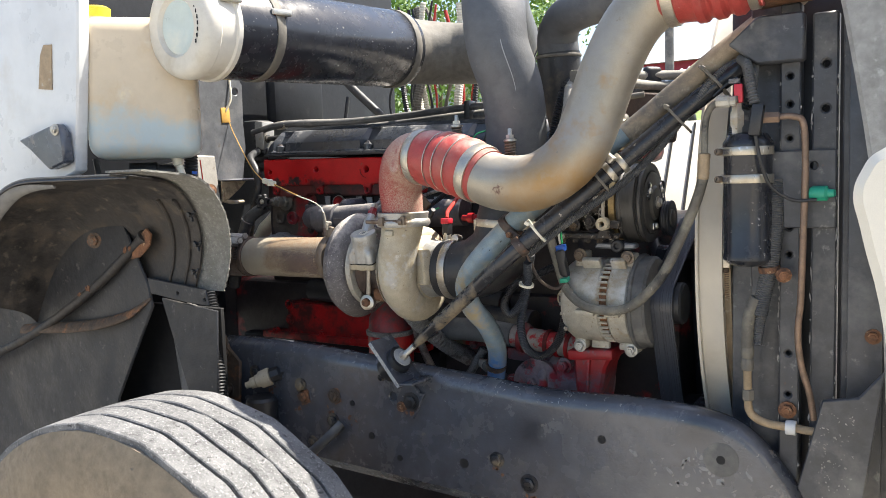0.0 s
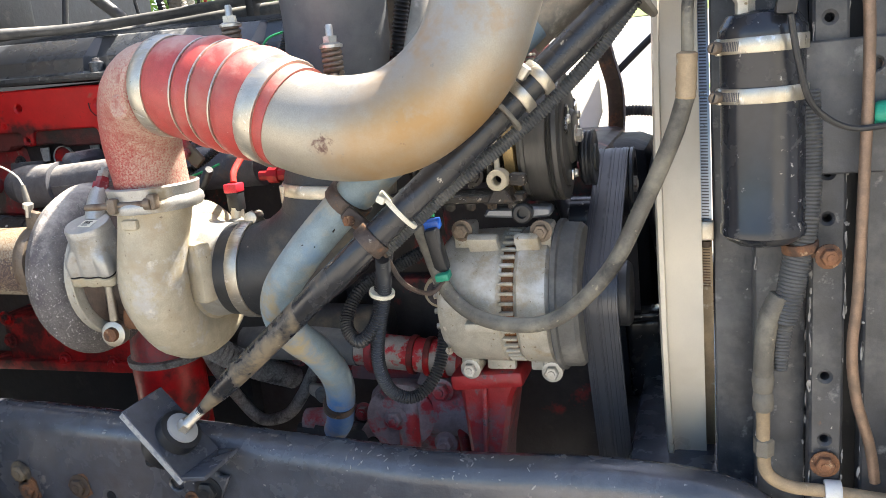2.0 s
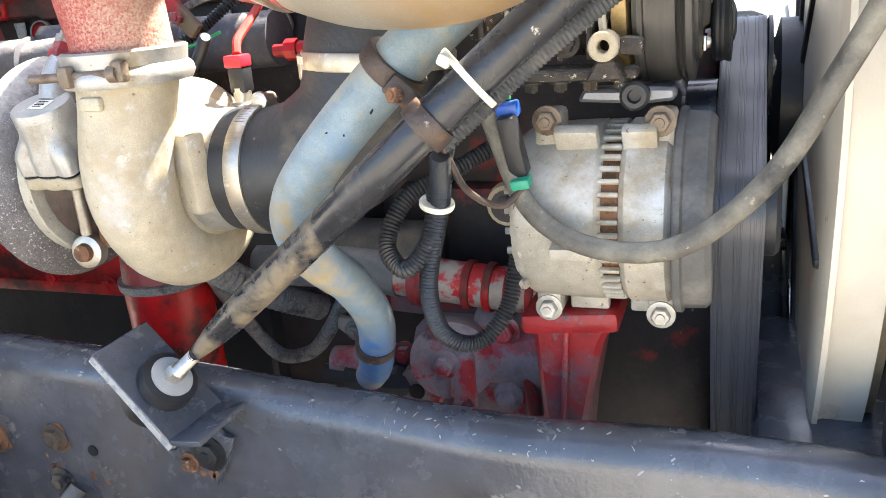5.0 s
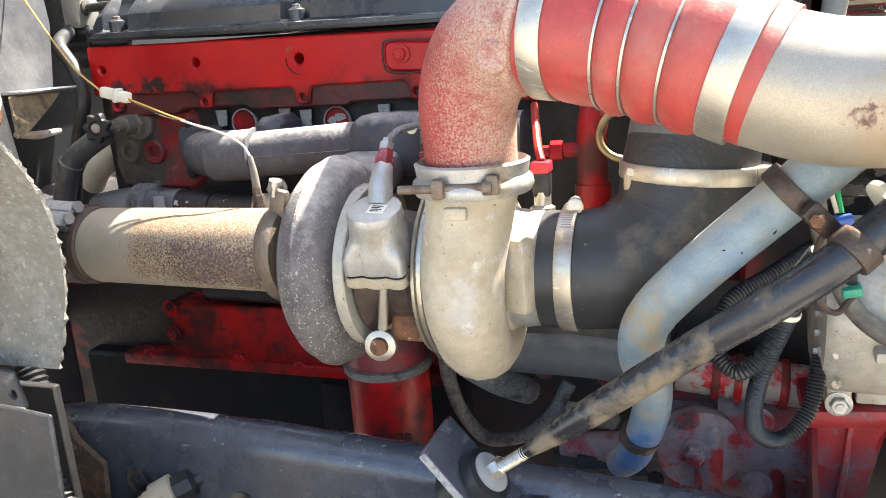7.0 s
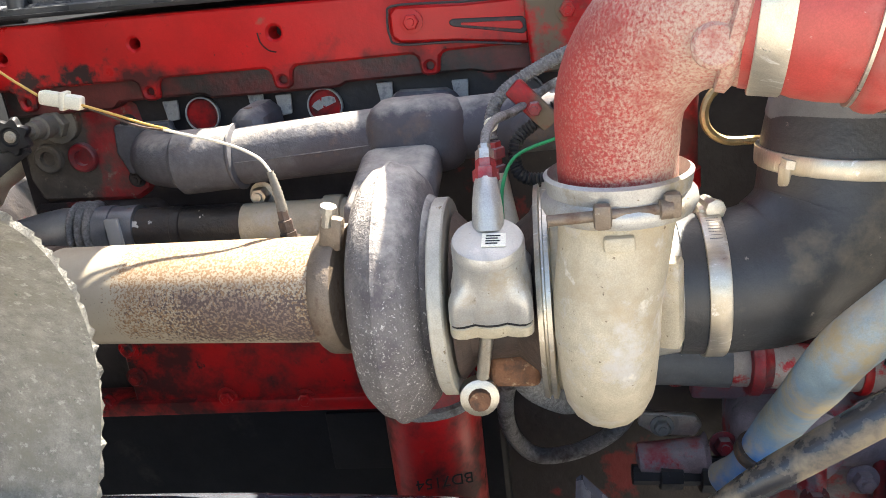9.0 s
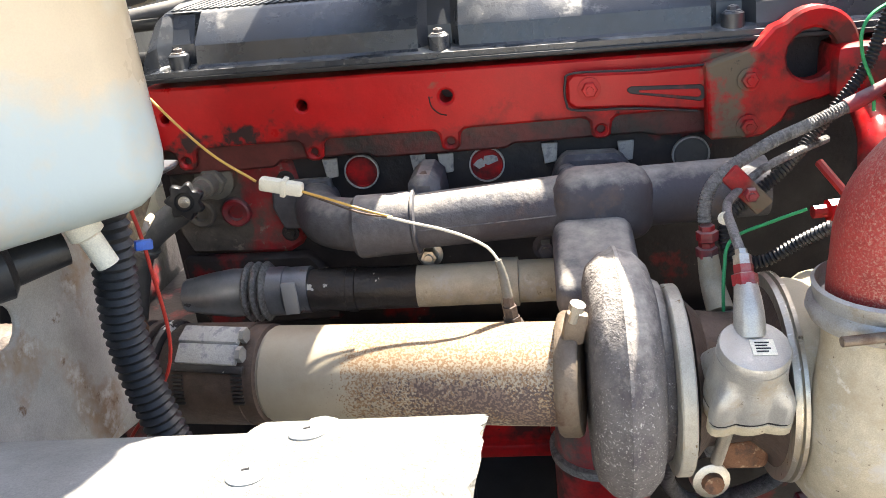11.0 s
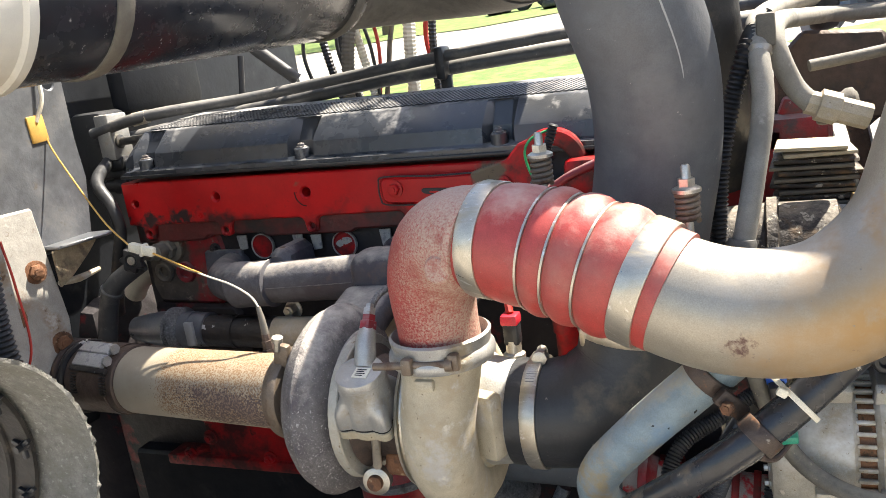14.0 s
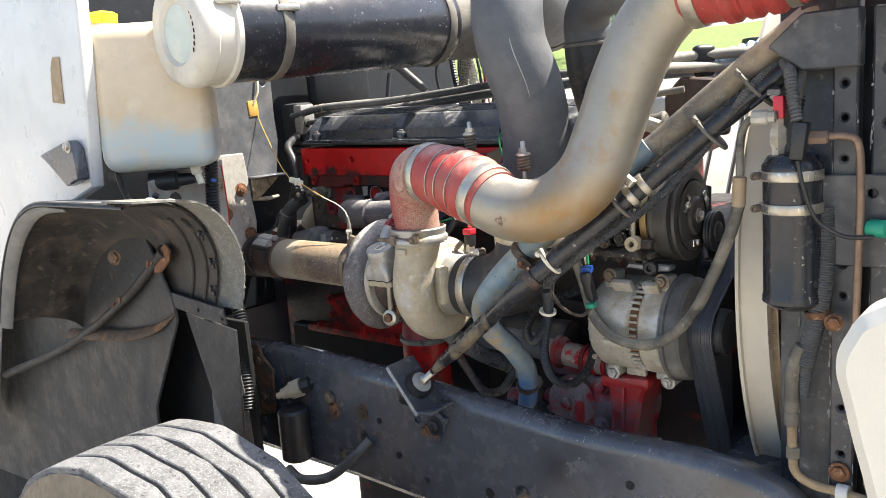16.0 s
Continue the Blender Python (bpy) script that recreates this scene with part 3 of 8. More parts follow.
def band(p, axis, r, width=0.014, th=0.0016, bm=None, seg=36):
    """A flat band round a tube."""
    return lathe([(-width / 2, r - th), (-width / 2, r + th), (-width / 2 + 0.001, r + th * 1.4), (width / 2 - 0.001, r + th * 1.4), (width / 2, r + th), (width / 2, r - th)], p, axis, seg, bm)


BASE = {}


def thing(name, at, label, category, group="", kind=""):
    ob = new(name)
    ob.empty_display_size = 0.02
    ob.location = at
    BASE[ob] = v3(at)
    return tagged(ob, label, category, group, kind)


def part(name, bm, mat, parent=None, label="", sharp=38, at=None):
    """Links a bmesh, given in world places, as one mesh under its thing or part."""
    base = BASE[parent] if parent else v3(at or (0, 0, 0))
    bmesh.ops.translate(bm, vec=-base, verts=bm.verts)
    bmesh.ops.recalc_face_normals(bm, faces=bm.faces)
    for f in bm.faces:
        f.smooth = True
    me = bpy.data.meshes.new(name)
    bm.to_mesh(me)
    bm.free()
    me.set_sharp_from_angle(angle=radians(sharp))
    me.materials.append(M[mat])
    ob = new(name, me)
    if parent:
        ob.parent = parent
    else:
        ob.location = base
    BASE[ob] = base
    return tagged(ob, label)


def solo(name, bm, mat, label, category, at, group="", kind="", sharp=38):
    return tagged(part(name, bm, mat, None, "", sharp, at), label, category, group, kind)


def flakes(spots, seed, lift=0.0007):
    """Thin ragged patches lying on a surface: spots of (place, normal, length, width, turn)."""
    rng, bm = random.Random(seed), bmesh.new()
    for p, n, ln, wd, turn in spots:
        a, u, w = frame_of(n)
        u, w = u * math.cos(turn) + w * math.sin(turn), w * math.cos(turn) - u * math.sin(turn)
        k = rng.randint(6, 9)
        ring = []
        for i in range(k):
            t, q = 2 * math.pi * i / k, rng.uniform(0.55, 1.1)
            ring.append(v3(p) + a * lift + u * math.cos(t) * ln * q + w * math.sin(t) * wd * q)
        top = [bm.verts.new(q) for q in ring]
        low = [bm.verts.new(q - a * lift * 1.4) for q in ring]
        bm.faces.new(top)
        for i in range(k):
            bm.faces.new((top[i - 1], top[i], low[i], low[i - 1]))
    return bm


# ---- ground and distance ----
def ground_height(x, y):
    return 0.0 if y < 3 else 0.1 * (y - 3) if y < 60 else 5.7


gm = bmesh.new()
gx = [-400, -120, -40, -15, -6, -2, 0, 2, 6, 15, 40, 120, 400]
gy = [-400, -60, -15, -4, 0, 3, 6, 10, 16, 24, 36, 60, 120, 400]
gv = [[gm.verts.new((x, y, ground_height(x, y))) for x in gx] for y in gy]
for j in range(len(gy) - 1):
    for i in range(len(gx) - 1):
        gm.faces.new((gv[j][i], gv[j][i + 1], gv[j + 1][i + 1], gv[j + 1][i]))
solo("ground", gm, "gravel", "pale dusty gravel yard under and behind the truck", "ground", (0, 0, 0), kind="structure")


def lawn_patch(xs, ys, label):
    """A patch of grass with a wavering edge, laid on the rising ground."""
    lawn = bmesh.new()
    rows_l = []
    steps = [ys[0] + (ys[1] - ys[0]) * k / 6 for k in range(7)]
    across = [xs[0] + (xs[1] - xs[0]) * k / 60 for k in range(61)]
    for k, y in enumerate(steps):
        wob = 1.0 if k in (0, 6) else 0
        row = []
        for x in across:
            yy = y + wob * (0.5 * math.sin(x * 0.9) + 0.4 * math.sin(x * 2.3 + 1))
            xx = x + (0.8 * math.sin(k * 2.1) if x in (across[0], across[-1]) else 0)
            row.append(lawn.verts.new((xx, yy, ground_height(0, yy) + 0.03)))
        rows_l.append(row)
    for a, b in zip(rows_l, rows_l[1:]):
        for i in range(len(a) - 1):
            lawn.faces.new((a[i], a[i + 1], b[i + 1], b[i]))
    solo("lawn", lawn, "grass", label, "grass", (0, 0, 0), kind="structure")


lawn_patch((-30, -1.6), (12, 15.5), "patchy green grass strip behind the gravel yard")
lawn_patch((1.4, 26), (9.5, 14), "patchy yellow-green grass beside the gravel yard")
lawn_patch((-90, 90), (27, 59), "green meadow beyond the gravel road")


# ---- the truck's frame ----
RAIL_Y = -0.02
RAIL_TOP = [(-1.6, 0.985), (-0.7, 1.0), (-0.35, 1.022), (-0.1, 1.024), (0.11, 1.014), (0.27, 1.003), (0.40, 0.994), (0.56, 0.985), (0.70, 0.989), (0.80, 0.987), (0.875, 0.977), (0.93, 0.948), (0.985, 0.885), (1.05, 0.80), (1.3, 0.78)]
rail = thing("frame_rail", (0.2, RAIL_Y, 0.85), "black painted steel truck frame rail with chips and rust", "frame rail")
bm = bmesh.new()
rings = []
for p in spline([(x, 0, z) for x, z in RAIL_TOP], 6):
    zt, zb, y, r = p.z, 0.735 - 0.03 * max(0, p.x), RAIL_Y, 0.03
    prof = [(y, zb + r)] + [(y, zb + (zt - zb) * k) for k in (0.35, 0.6)] + [(y + r - r * math.cos(a), zt - r + r * math.sin(a)) for a in (0, 0.3, 0.6, 0.9, 1.2, 1.5, 1.8, 2.2, 2.6)] + [(y + 2 * r, zt - 0.06), (y + 2 * r, zb + 0.05), (y + r, zb)]
    rings.append([(p.x, a, b) for a, b in prof])
ringed(bm, rings)
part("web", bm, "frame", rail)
for x, z, r in ((0.876, 0.905, 0.007), (0.366, 0.815, 0.009), (0.131, 0.838, 0.007), (0.663, 0.909, 0.007), (0.205, 0.80, 0.006), (0.08, 0.905, 0.006)):
    part("bolt_hole", lathe([(-0.004, r), (0.0, r * 1.12), (0.0012, r * 1.1), (0.0014, r * 0.8)], (x, RAIL_Y - 0.0004, z), (0, -1, 0), 18), "dark", rail)
for x, z, r in ((0.443, 0.835, 0.011), (0.513, 0.798, 0.013), (0.023, 0.858, 0.012), (-0.04, 0.80, 0.010), (-0.2, 0.86, 0.011)):
    part("rail_bolt", hexbolt((x, RAIL_Y, z), (0, -1, 0), r), "rod", rail, "black hexagon bolt with rust")
for x, z in ((-0.062, 0.904), (0.03, 0.916), (-0.070, 0.930), (-0.214, 0.946)):
    if x > -0.07:
        part("rust_stain", flakes([((x + dx, RAIL_Y - 0.0006, z + dz), (0, -1, 0), 0.014, 0.011, dx * 90) for dx, dz in ((0, 0), (0.008, -0.010), (-0.009, -0.006), (0.004, 0.009))], 21, 0.0004), "rust", rail, "rust stain round a bolt")
    part("rail_bolt", hexbolt((x, RAIL_Y - 0.001, z), (0, -1, 0), 0.012), "mudrust" if x > -0.07 else "rod", rail)

part("worn_patch", lathe([(0, 0.030), (0.0012, 0.030), (0.002, 0.026)], (0.876, RAIL_Y, 0.905), (0, -1, 0), 22), "greyplastic", rail, "bare worn ring round the hole").location.y = 0.0008

rng = random.Random(5)


def rail_top(x):
    return float(np.interp(x, [q[0] for q in RAIL_TOP], [q[1] for q in RAIL_TOP]))


chips, stains = [], []
for k in range(150):
    x = rng.uniform(-0.3, 0.98)
    a = rng.choice((rng.uniform(0.2, 1.5), rng.uniform(-1.2, 0.8)))
    if a < 0:
        p, n = (x, RAIL_Y, rail_top(x) - 0.03 + a * 0.12), (0, -1, 0)
    else:
        p, n = (x, RAIL_Y + 0.03 - 0.03 * math.cos(a), rail_top(x) - 0.03 + 0.03 * math.sin(a)), (0, -math.cos(a), math.sin(a))
    s = abs(rng.gauss(0, 0.0009)) + 0.0005
    chips.append((p, n, s * rng.uniform(1, 2.2), s * 0.7, rng.uniform(0, 3.1)))
for k in range(26):
    x = rng.gauss(0.52, 0.07)
    a = rng.uniform(0.3, 1.2)
    chips.append(((x, RAIL_Y + 0.03 - 0.03 * math.cos(a), rail_top(x) - 0.03 + 0.03 * math.sin(a)), (0, -math.cos(a), math.sin(a)), rng.uniform(0.001, 0.004), rng.uniform(0.0005, 0.0014), rng.uniform(0, 3.1)))
tagged(part("paint_scuff", flakes(chips, 3, 0.0003), "scuff", rail), "pale chips and scratches in the paint", kind="stuff")
for x, z in ((-0.077, 0.90), (0.023, 0.858), (0.017, 0.902), (-0.04, 0.80), (0.443, 0.835), (0.513, 0.798), (0.08, 0.885), (-0.16, 0.93)):
    for k in range(4):
        stains.append(((x + rng.uniform(-0.012, 0.012), RAIL_Y, z - 0.012 - rng.uniform(0, 0.02)), (0, -1, 0), rng.uniform(0.002, 0.006), rng.uniform(0.003, 0.008), rng.uniform(0, 3)))
tagged(part("rust_stain", flakes(stains, 4, 0.0004), "rust", rail), "rust patches under the bolts", kind="stuff")

brk = thing("stay_bracket", (0.23, -0.03, 1.0), "bent black steel bracket bolted on the frame rail", "bracket")
part("foot", slab([(0.176, 0.980), (0.245, 0.980), (0.268, 0.953), (0.281, 0.953), (0.25, 0.893), (0.21, 0.908), (0.176, 0.944)], "xz", RAIL_Y - 0.011, 0.008, 0.0015, holes=[(0.200, 0.938, 0.010)]), "frame", brk)
ROD_DIR = Vector((0.76, -0.06, 0.65)).normalized()
fu = Vector((-0.58, 0.0, 0.815))
fu = (fu - ROD_DIR * fu.dot(ROD_DIR)).normalized()
fw = fu.cross(ROD_DIR)
FC = Vector((0.232, -0.058, 1.020))


def on_fin(a, b, c=0.0):
    return FC + fu * a + fw * b + ROD_DIR * c


fin_m = Matrix.Translation(FC) @ Matrix((fu, fw, ROD_DIR)).transposed().to_4x4()
finp = part("fin", slab([(0.062, 0.036), (0.062, -0.036), (-0.052, -0.038), (-0.052, 0.038)], "xy", -0.004, 0.008, 0.0012, m=fin_m), "frame", brk, "upright black plate across the rod")
side = 1.0 if on_fin(0, 0.036).y < on_fin(0, -0.036).y else -1.0
part("cut_edge", slab([(0.060, side * 0.0372), (0.060, side * 0.0358), (-0.050, side * 0.0378), (-0.050, side * 0.0392)], "xy", -0.0036, 0.0072, 0.0, m=fin_m), "chip", finp, "bright bare cut edge")
part("lower_lip", box(tuple(on_fin(-0.054, 0.0, 0.012)), (0.040, 0.074, 0.006), (0, -6, 0), 0.0015), "frame", brk)
part("bush", lathe([(-0.032, 0.020), (-0.030, 0.028), (-0.006, 0.029), (-0.0045, 0.026), (0.0045, 0.026), (0.006, 0.028), (0.019, 0.027), (0.020, 0.020)], FC, ROD_DIR, 30), "black", brk, "black rubber bushing")
part("washer", lathe([(0.0195, 0.010), (0.0195, 0.020), (0.022, 0.0205), (0.0225, 0.018), (0.0225, 0.008)], FC, ROD_DIR, 30), "capgrey", brk, "pale steel washer")
part("nut", lathe([(0.022, 0.0095), (0.033, 0.0095), (0.035, 0.008)], FC, ROD_DIR, 6), "zinc", brk)
part("stud_end", lathe([(-0.060, 0.0075), (-0.058, 0.0085), (-0.030, 0.0085)], FC, ROD_DIR, 14), "rod", brk)
part("bracket_bolt", hexbolt((0.248, RAIL_Y - 0.011, 0.932), (0, -1, 0), 0.014), "black", brk)
part("bracket_bolt", hexbolt((0.222, RAIL_Y - 0.011, 0.918), (0, -1, 0), 0.008), "rust", brk)
tagged(part("rust_stain", flakes([((0.24 + rng.uniform(-0.02, 0.03), RAIL_Y - 0.011, 0.915 + rng.uniform(-0.012, 0.03)), (0, -1, 0), rng.uniform(0.003, 0.008), rng.uniform(0.003, 0.006), rng.uniform(0, 3)) for k in range(12)], 6, 0.0005), "rust", brk), "rust spots", kind="stuff")

canister = thing("air_valve", (-0.12, -0.06, 0.9), "black canister with a grey fitting on the frame rail", "valve")
part("body", lathe([(0, 0.030), (0.005, 0.036), (0.115, 0.036), (0.122, 0.030)], (-0.158, -0.060, 0.780), (0, 0, 1)), "black", canister)
part("hose_tail", sweep([(-0.16, -0.09, 0.765), (-0.11, -0.095, 0.755), (-0.03, -0.085, 0.775), (0.03, -0.06, 0.825), (0.05, -0.025, 0.855)], 0.011, 12), "greyhose", canister)
part("fitting", lathe([(0, 0.008), (0.012, 0.008), (0.013, 0.013), (0.026, 0.014), (0.028, 0.016), (0.036, 0.016), (0.037, 0.021), (0.062, 0.022), (0.064, 0.016)], (-0.203, -0.064, 0.924), (0.75, 0.5, 0.32), 12), "alu", canister, "pale grey hexagon fitting")
part("fitting_nut", lathe([(0.064, 0.018), (0.085, 0.018), (0.09, 0.010), (0.12, 0.010)], (-0.203, -0.064, 0.924), (0.75, 0.5, 0.32), 8), "black", canister)
plate = thing("rusty_plate", (-0.22, -0.06, 0.95), "rust-eaten bracket plate on the frame rail", "plate")
part("sheet", slab([(-0.322, 1.02), (-0.30, 1.035), (-0.285, 1.0), (-0.25, 0.97), (-0.26, 0.86), (-0.33, 0.84)], "xz", -0.035, 0.008, 0.002), "mudrust", plate)
part("flange", box((-0.322, -0.025, 0.93), (0.008, 0.05, 0.17), bev=0.002), "rod", plate)
for x, z in ((-0.295, 0.99), (-0.29, 0.90)):
    part("plate_bolt", hexbolt((x, -0.035, z), (0, -1, 0), 0.010), "mudrust", plate)

# ---- engine ----
engine = thing("engine", (0.0, 0.55, 0.6), "large red diesel engine, oily and worn", "engine")
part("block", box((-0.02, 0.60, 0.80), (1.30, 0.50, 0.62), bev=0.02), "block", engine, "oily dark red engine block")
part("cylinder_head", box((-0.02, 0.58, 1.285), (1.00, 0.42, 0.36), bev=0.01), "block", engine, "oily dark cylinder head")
strip_holes = [(-0.475, 1.43, 0.006), (-0.30, 1.432, 0.007), (-0.125, 1.428, 0.008)]
outline = [(-0.50, 1.468), (0.235, 1.452), (0.235, 1.388), (0.072, 1.388), (0.066, 1.383), (0.064, 1.367), (0.060, 1.362), (0.046, 1.362), (0.042, 1.367), (0.040, 1.383), (0.034, 1.388), (-0.106, 1.388), (-0.112, 1.383), (-0.114, 1.367), (-0.118, 1.362), (-0.132, 1.362), (-0.136, 1.367), (-0.138, 1.383), (-0.144, 1.388), (-0.276, 1.389), (-0.281, 1.384), (-0.283, 1.368), (-0.287, 1.363), (-0.301, 1.363), (-0.305, 1.368), (-0.307, 1.384), (-0.313, 1.389), (-0.440, 1.390), (-0.446, 1.385), (-0.448, 1.368), (-0.452, 1.363), (-0.466, 1.363), (-0.470, 1.368), (-0.472, 1.385), (-0.478, 1.390), (-0.50, 1.391)]
part("side_panel", slab(outline, "xz", 0.335, 0.05, 0.003, holes=strip_holes + [(0.053, 1.373, 0.005), (-0.125, 1.373, 0.005), (-0.294, 1.374, 0.005), (-0.459, 1.375, 0.005)]), "red", engine, "bright red side panel")
part("oily_ledge", slab([(-0.495, 1.395), (0.235, 1.390), (0.235, 1.358), (0.12, 1.357), (0.10, 1.362), (-0.05, 1.362), (-0.06, 1.357), (-0.22, 1.358), (-0.23, 1.364), (-0.34, 1.364), (-0.35, 1.356), (-0.495, 1.356)], "xz", 0.3435, 0.04, 0.003), "ledge", engine, "oily brown ledge under the red panel")
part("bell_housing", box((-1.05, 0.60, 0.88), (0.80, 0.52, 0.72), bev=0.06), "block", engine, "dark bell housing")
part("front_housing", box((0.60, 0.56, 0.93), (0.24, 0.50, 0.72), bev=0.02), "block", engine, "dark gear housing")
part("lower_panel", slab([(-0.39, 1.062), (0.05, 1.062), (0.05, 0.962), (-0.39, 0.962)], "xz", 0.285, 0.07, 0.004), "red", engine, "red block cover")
part("cooler_cover", slab([(-0.60, 0.72), (0.10, 0.72), (0.10, 0.955), (-0.60, 0.955)], "xz", 0.315, 0.04, 0.006), "wall", engine, "blue-black cover below the red panel")
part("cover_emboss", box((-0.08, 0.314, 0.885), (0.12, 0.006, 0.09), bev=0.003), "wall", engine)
# Invented dark box that closes the bright gap beside the belt.
part("gap_box", box((0.69, 0.66, 0.95), (0.18, 0.24, 0.66), bev=0.03), "wall", engine, "dark box added to close the gap behind the belt")
part("lower_rib", box((-0.2, 0.30, 0.966), (0.56, 0.05, 0.02), bev=0.004), "red", engine)
for x, z in ((-0.377, 1.055), (-0.377, 1.012), (-0.257, 0.978), (-0.15, 0.972), (-0.43, 0.975)):
    part("panel_bolt", hexbolt((x, 0.283, z), (0, -1, 0), 0.010), "red", engine)
part("oil_gallery", sweep([(-0.30, 0.30, 1.10), (0.02, 0.30, 1.095), (0.30, 0.30, 1.09)], 0.032), "black", engine, "dark oil gallery pipe")
for x, z, m in ((-0.245, 1.337, "red"), (-0.086, 1.334, "red"), (0.160, 1.327, "greyplastic")):
    plugp = part("core_plug", lathe([(-0.006, 0.0205), (0.0, 0.0205), (0.001, 0.0195), (-0.001, 0.018), (-0.001, 0)], (x, 0.362, z), (0, -1, 0)), m, engine, "round core plug")
    part("plug_rim", lathe([(-0.004, 0.0200), (-0.004, 0.0222), (0.002, 0.0222), (0.002, 0.0204), (-0.0035, 0.0202)], (x, 0.362, z), (0, -1, 0)), "chip", plugp, "bare metal rim")
    if x > -0.2 and x < 0:
        part("bare_patch", flakes([((x + 0.004, 0.3628, z + 0.006), (0, -1, 0), 0.011, 0.008, 0.3), ((x - 0.008, 0.3628, z + 0.002), (0, -1, 0), 0.007, 0.009, 1.3)], 9), "chip", plugp, "flaked bare metal")
part("scratch_curve", sweep([(-0.145, 0.3345, 1.430), (-0.143, 0.3345, 1.418), (-0.135, 0.3345, 1.409), (-0.126, 0.3345, 1.406)], 0.0009, 6), "dark", engine, "black scratch")

lift = thing("lifting_bracket", (0.15, 0.33, 1.43), "red steel engine lifting bracket with a large eye", "lifting bracket")
part("arm", slab([(0.014, 1.436), (0.022, 1.444), (0.10, 1.440), (0.17, 1.440), (0.17, 1.388), (0.09, 1.398), (0.024, 1.402), (0.014, 1.410)], "xz", 0.322, 0.016, 0.004), "red", lift)
part("arm_edge", sweep([(0.17, 0.323, 1.440), (0.10, 0.322, 1.4405), (0.024, 0.322, 1.444), (0.0135, 0.322, 1.434), (0.0135, 0.322, 1.412), (0.024, 0.322, 1.4015), (0.09, 0.322, 1.398), (0.16, 0.322, 1.389)], 0.0014, 6), "block", lift)
part("slot", slab([(0.082, 1.421), (0.086, 1.4235), (0.163, 1.419), (0.168, 1.414), (0.168, 1.404), (0.163, 1.400), (0.086, 1.415), (0.082, 1.418)], "xz", 0.3212, 0.003, 0.0008), "block", lift, "pressed groove")
part("slot_floor", slab([(0.095, 1.4185), (0.160, 1.4145), (0.163, 1.411), (0.163, 1.407), (0.160, 1.405), (0.095, 1.416)], "xz", 0.3206, 0.003, 0.0004), "red", lift)
eye_out = [(0.165, 1.442), (0.218, 1.455), (0.237, 1.475)] + [(0.282 + 0.049 * math.cos(a), 1.441 + 0.051 * math.sin(a)) for a in np.linspace(2.3, -1.55, 22)] + [(0.258, 1.384), (0.25, 1.370), (0.228, 1.355), (0.17, 1.357)]
part("eye", slab(eye_out, "xz", 0.312, 0.022, 0.003, holes=[(0.280, 1.441, 0.0285)], m=Matrix.Translation((0.20, 0.32, 1.42)) @ Euler((0, 0, 0.10)).to_matrix().to_4x4() @ Matrix.Translation((-0.20, -0.32, -1.42))), "red", lift)
for x, z in ((0.04, 1.425), (0.212, 1.422), (0.212, 1.370)):
    part("lift_bolt", hexbolt((x, 0.3205 if x < 0.1 else 0.311, z), (0, -1, 0), 0.009), "red", lift)

# valve cover
cover = thing("valve_cover", (0.0, 0.53, 1.47), "black plastic valve cover with a ribbed top, dusty", "valve cover")
bm = bmesh.new()
rings = []


def cover_tilt(x):
    """The cover falls gently towards the front of the engine."""
    return -0.022 * (x + 0.12)


def cover_profile(x, s, cut):
    """The cover's section at x; s its height, cut how deep the bolt recess goes."""
    pts = [(0.335, 1.468), (0.335, 1.479), (0.343, 1.481), (0.346 + cut, 1.484), (0.350 + cut, 1.506), (0.353 + cut, 1.510), (0.388 + cut * 0.4, 1.539), (0.394, 1.5415), (0.470, 1.552), (0.56, 1.556), (0.735, 1.534), (0.75, 1.48), (0.75, 1.468)]
    return [(x, y, 1.468 + (z - 1.468) * s + cover_tilt(x)) for y, z in pts]


NOTCH = (-0.445, -0.128, 0.202)
stations = [(-0.49, 0.6, 0), (-0.482, 0.88, 0), (-0.470, 1.0, 0)]
for n in NOTCH:
    stations += [(n - 0.024, 1, 0), (n - 0.014, 1, 0.022), (n + 0.014, 1, 0.022), (n + 0.024, 1, 0)]
for x, s, c in stations + [(0.46, 1.0, 0), (0.475, 0.9, 0), (0.48, 0.6, 0)]:
    rings.append(cover_profile(x, s, c))
ringed(bm, rings)
part("shell", bm, "cover", cover, sharp=24)
for x in NOTCH:
    part("boss", lathe([(0, 0.013), (0.026, 0.0125), (0.028, 0.010)], (x, 0.352, 1.470 + cover_tilt(x)), (0, 0, 1), 18), "cover", cover)
    part("cover_bolt", hexbolt((x, 0.352, 1.4975 + cover_tilt(x)), (0, 0, 1), 0.006, 0.005), "iron", cover)
for k in range(90):
    x = -0.44 + k * 0.0099
    part("rib", box((x, 0.438, 1.5492 + cover_tilt(x)), (0.0070, 0.086, 0.0024), (7.5, 0, -30), 0.0), "cover", cover)

part("seam", box((-0.01, 0.333, 1.4676), (0.96, 0.006, 0.005), (0, 1.26, 0), 0.001), "black", cover)

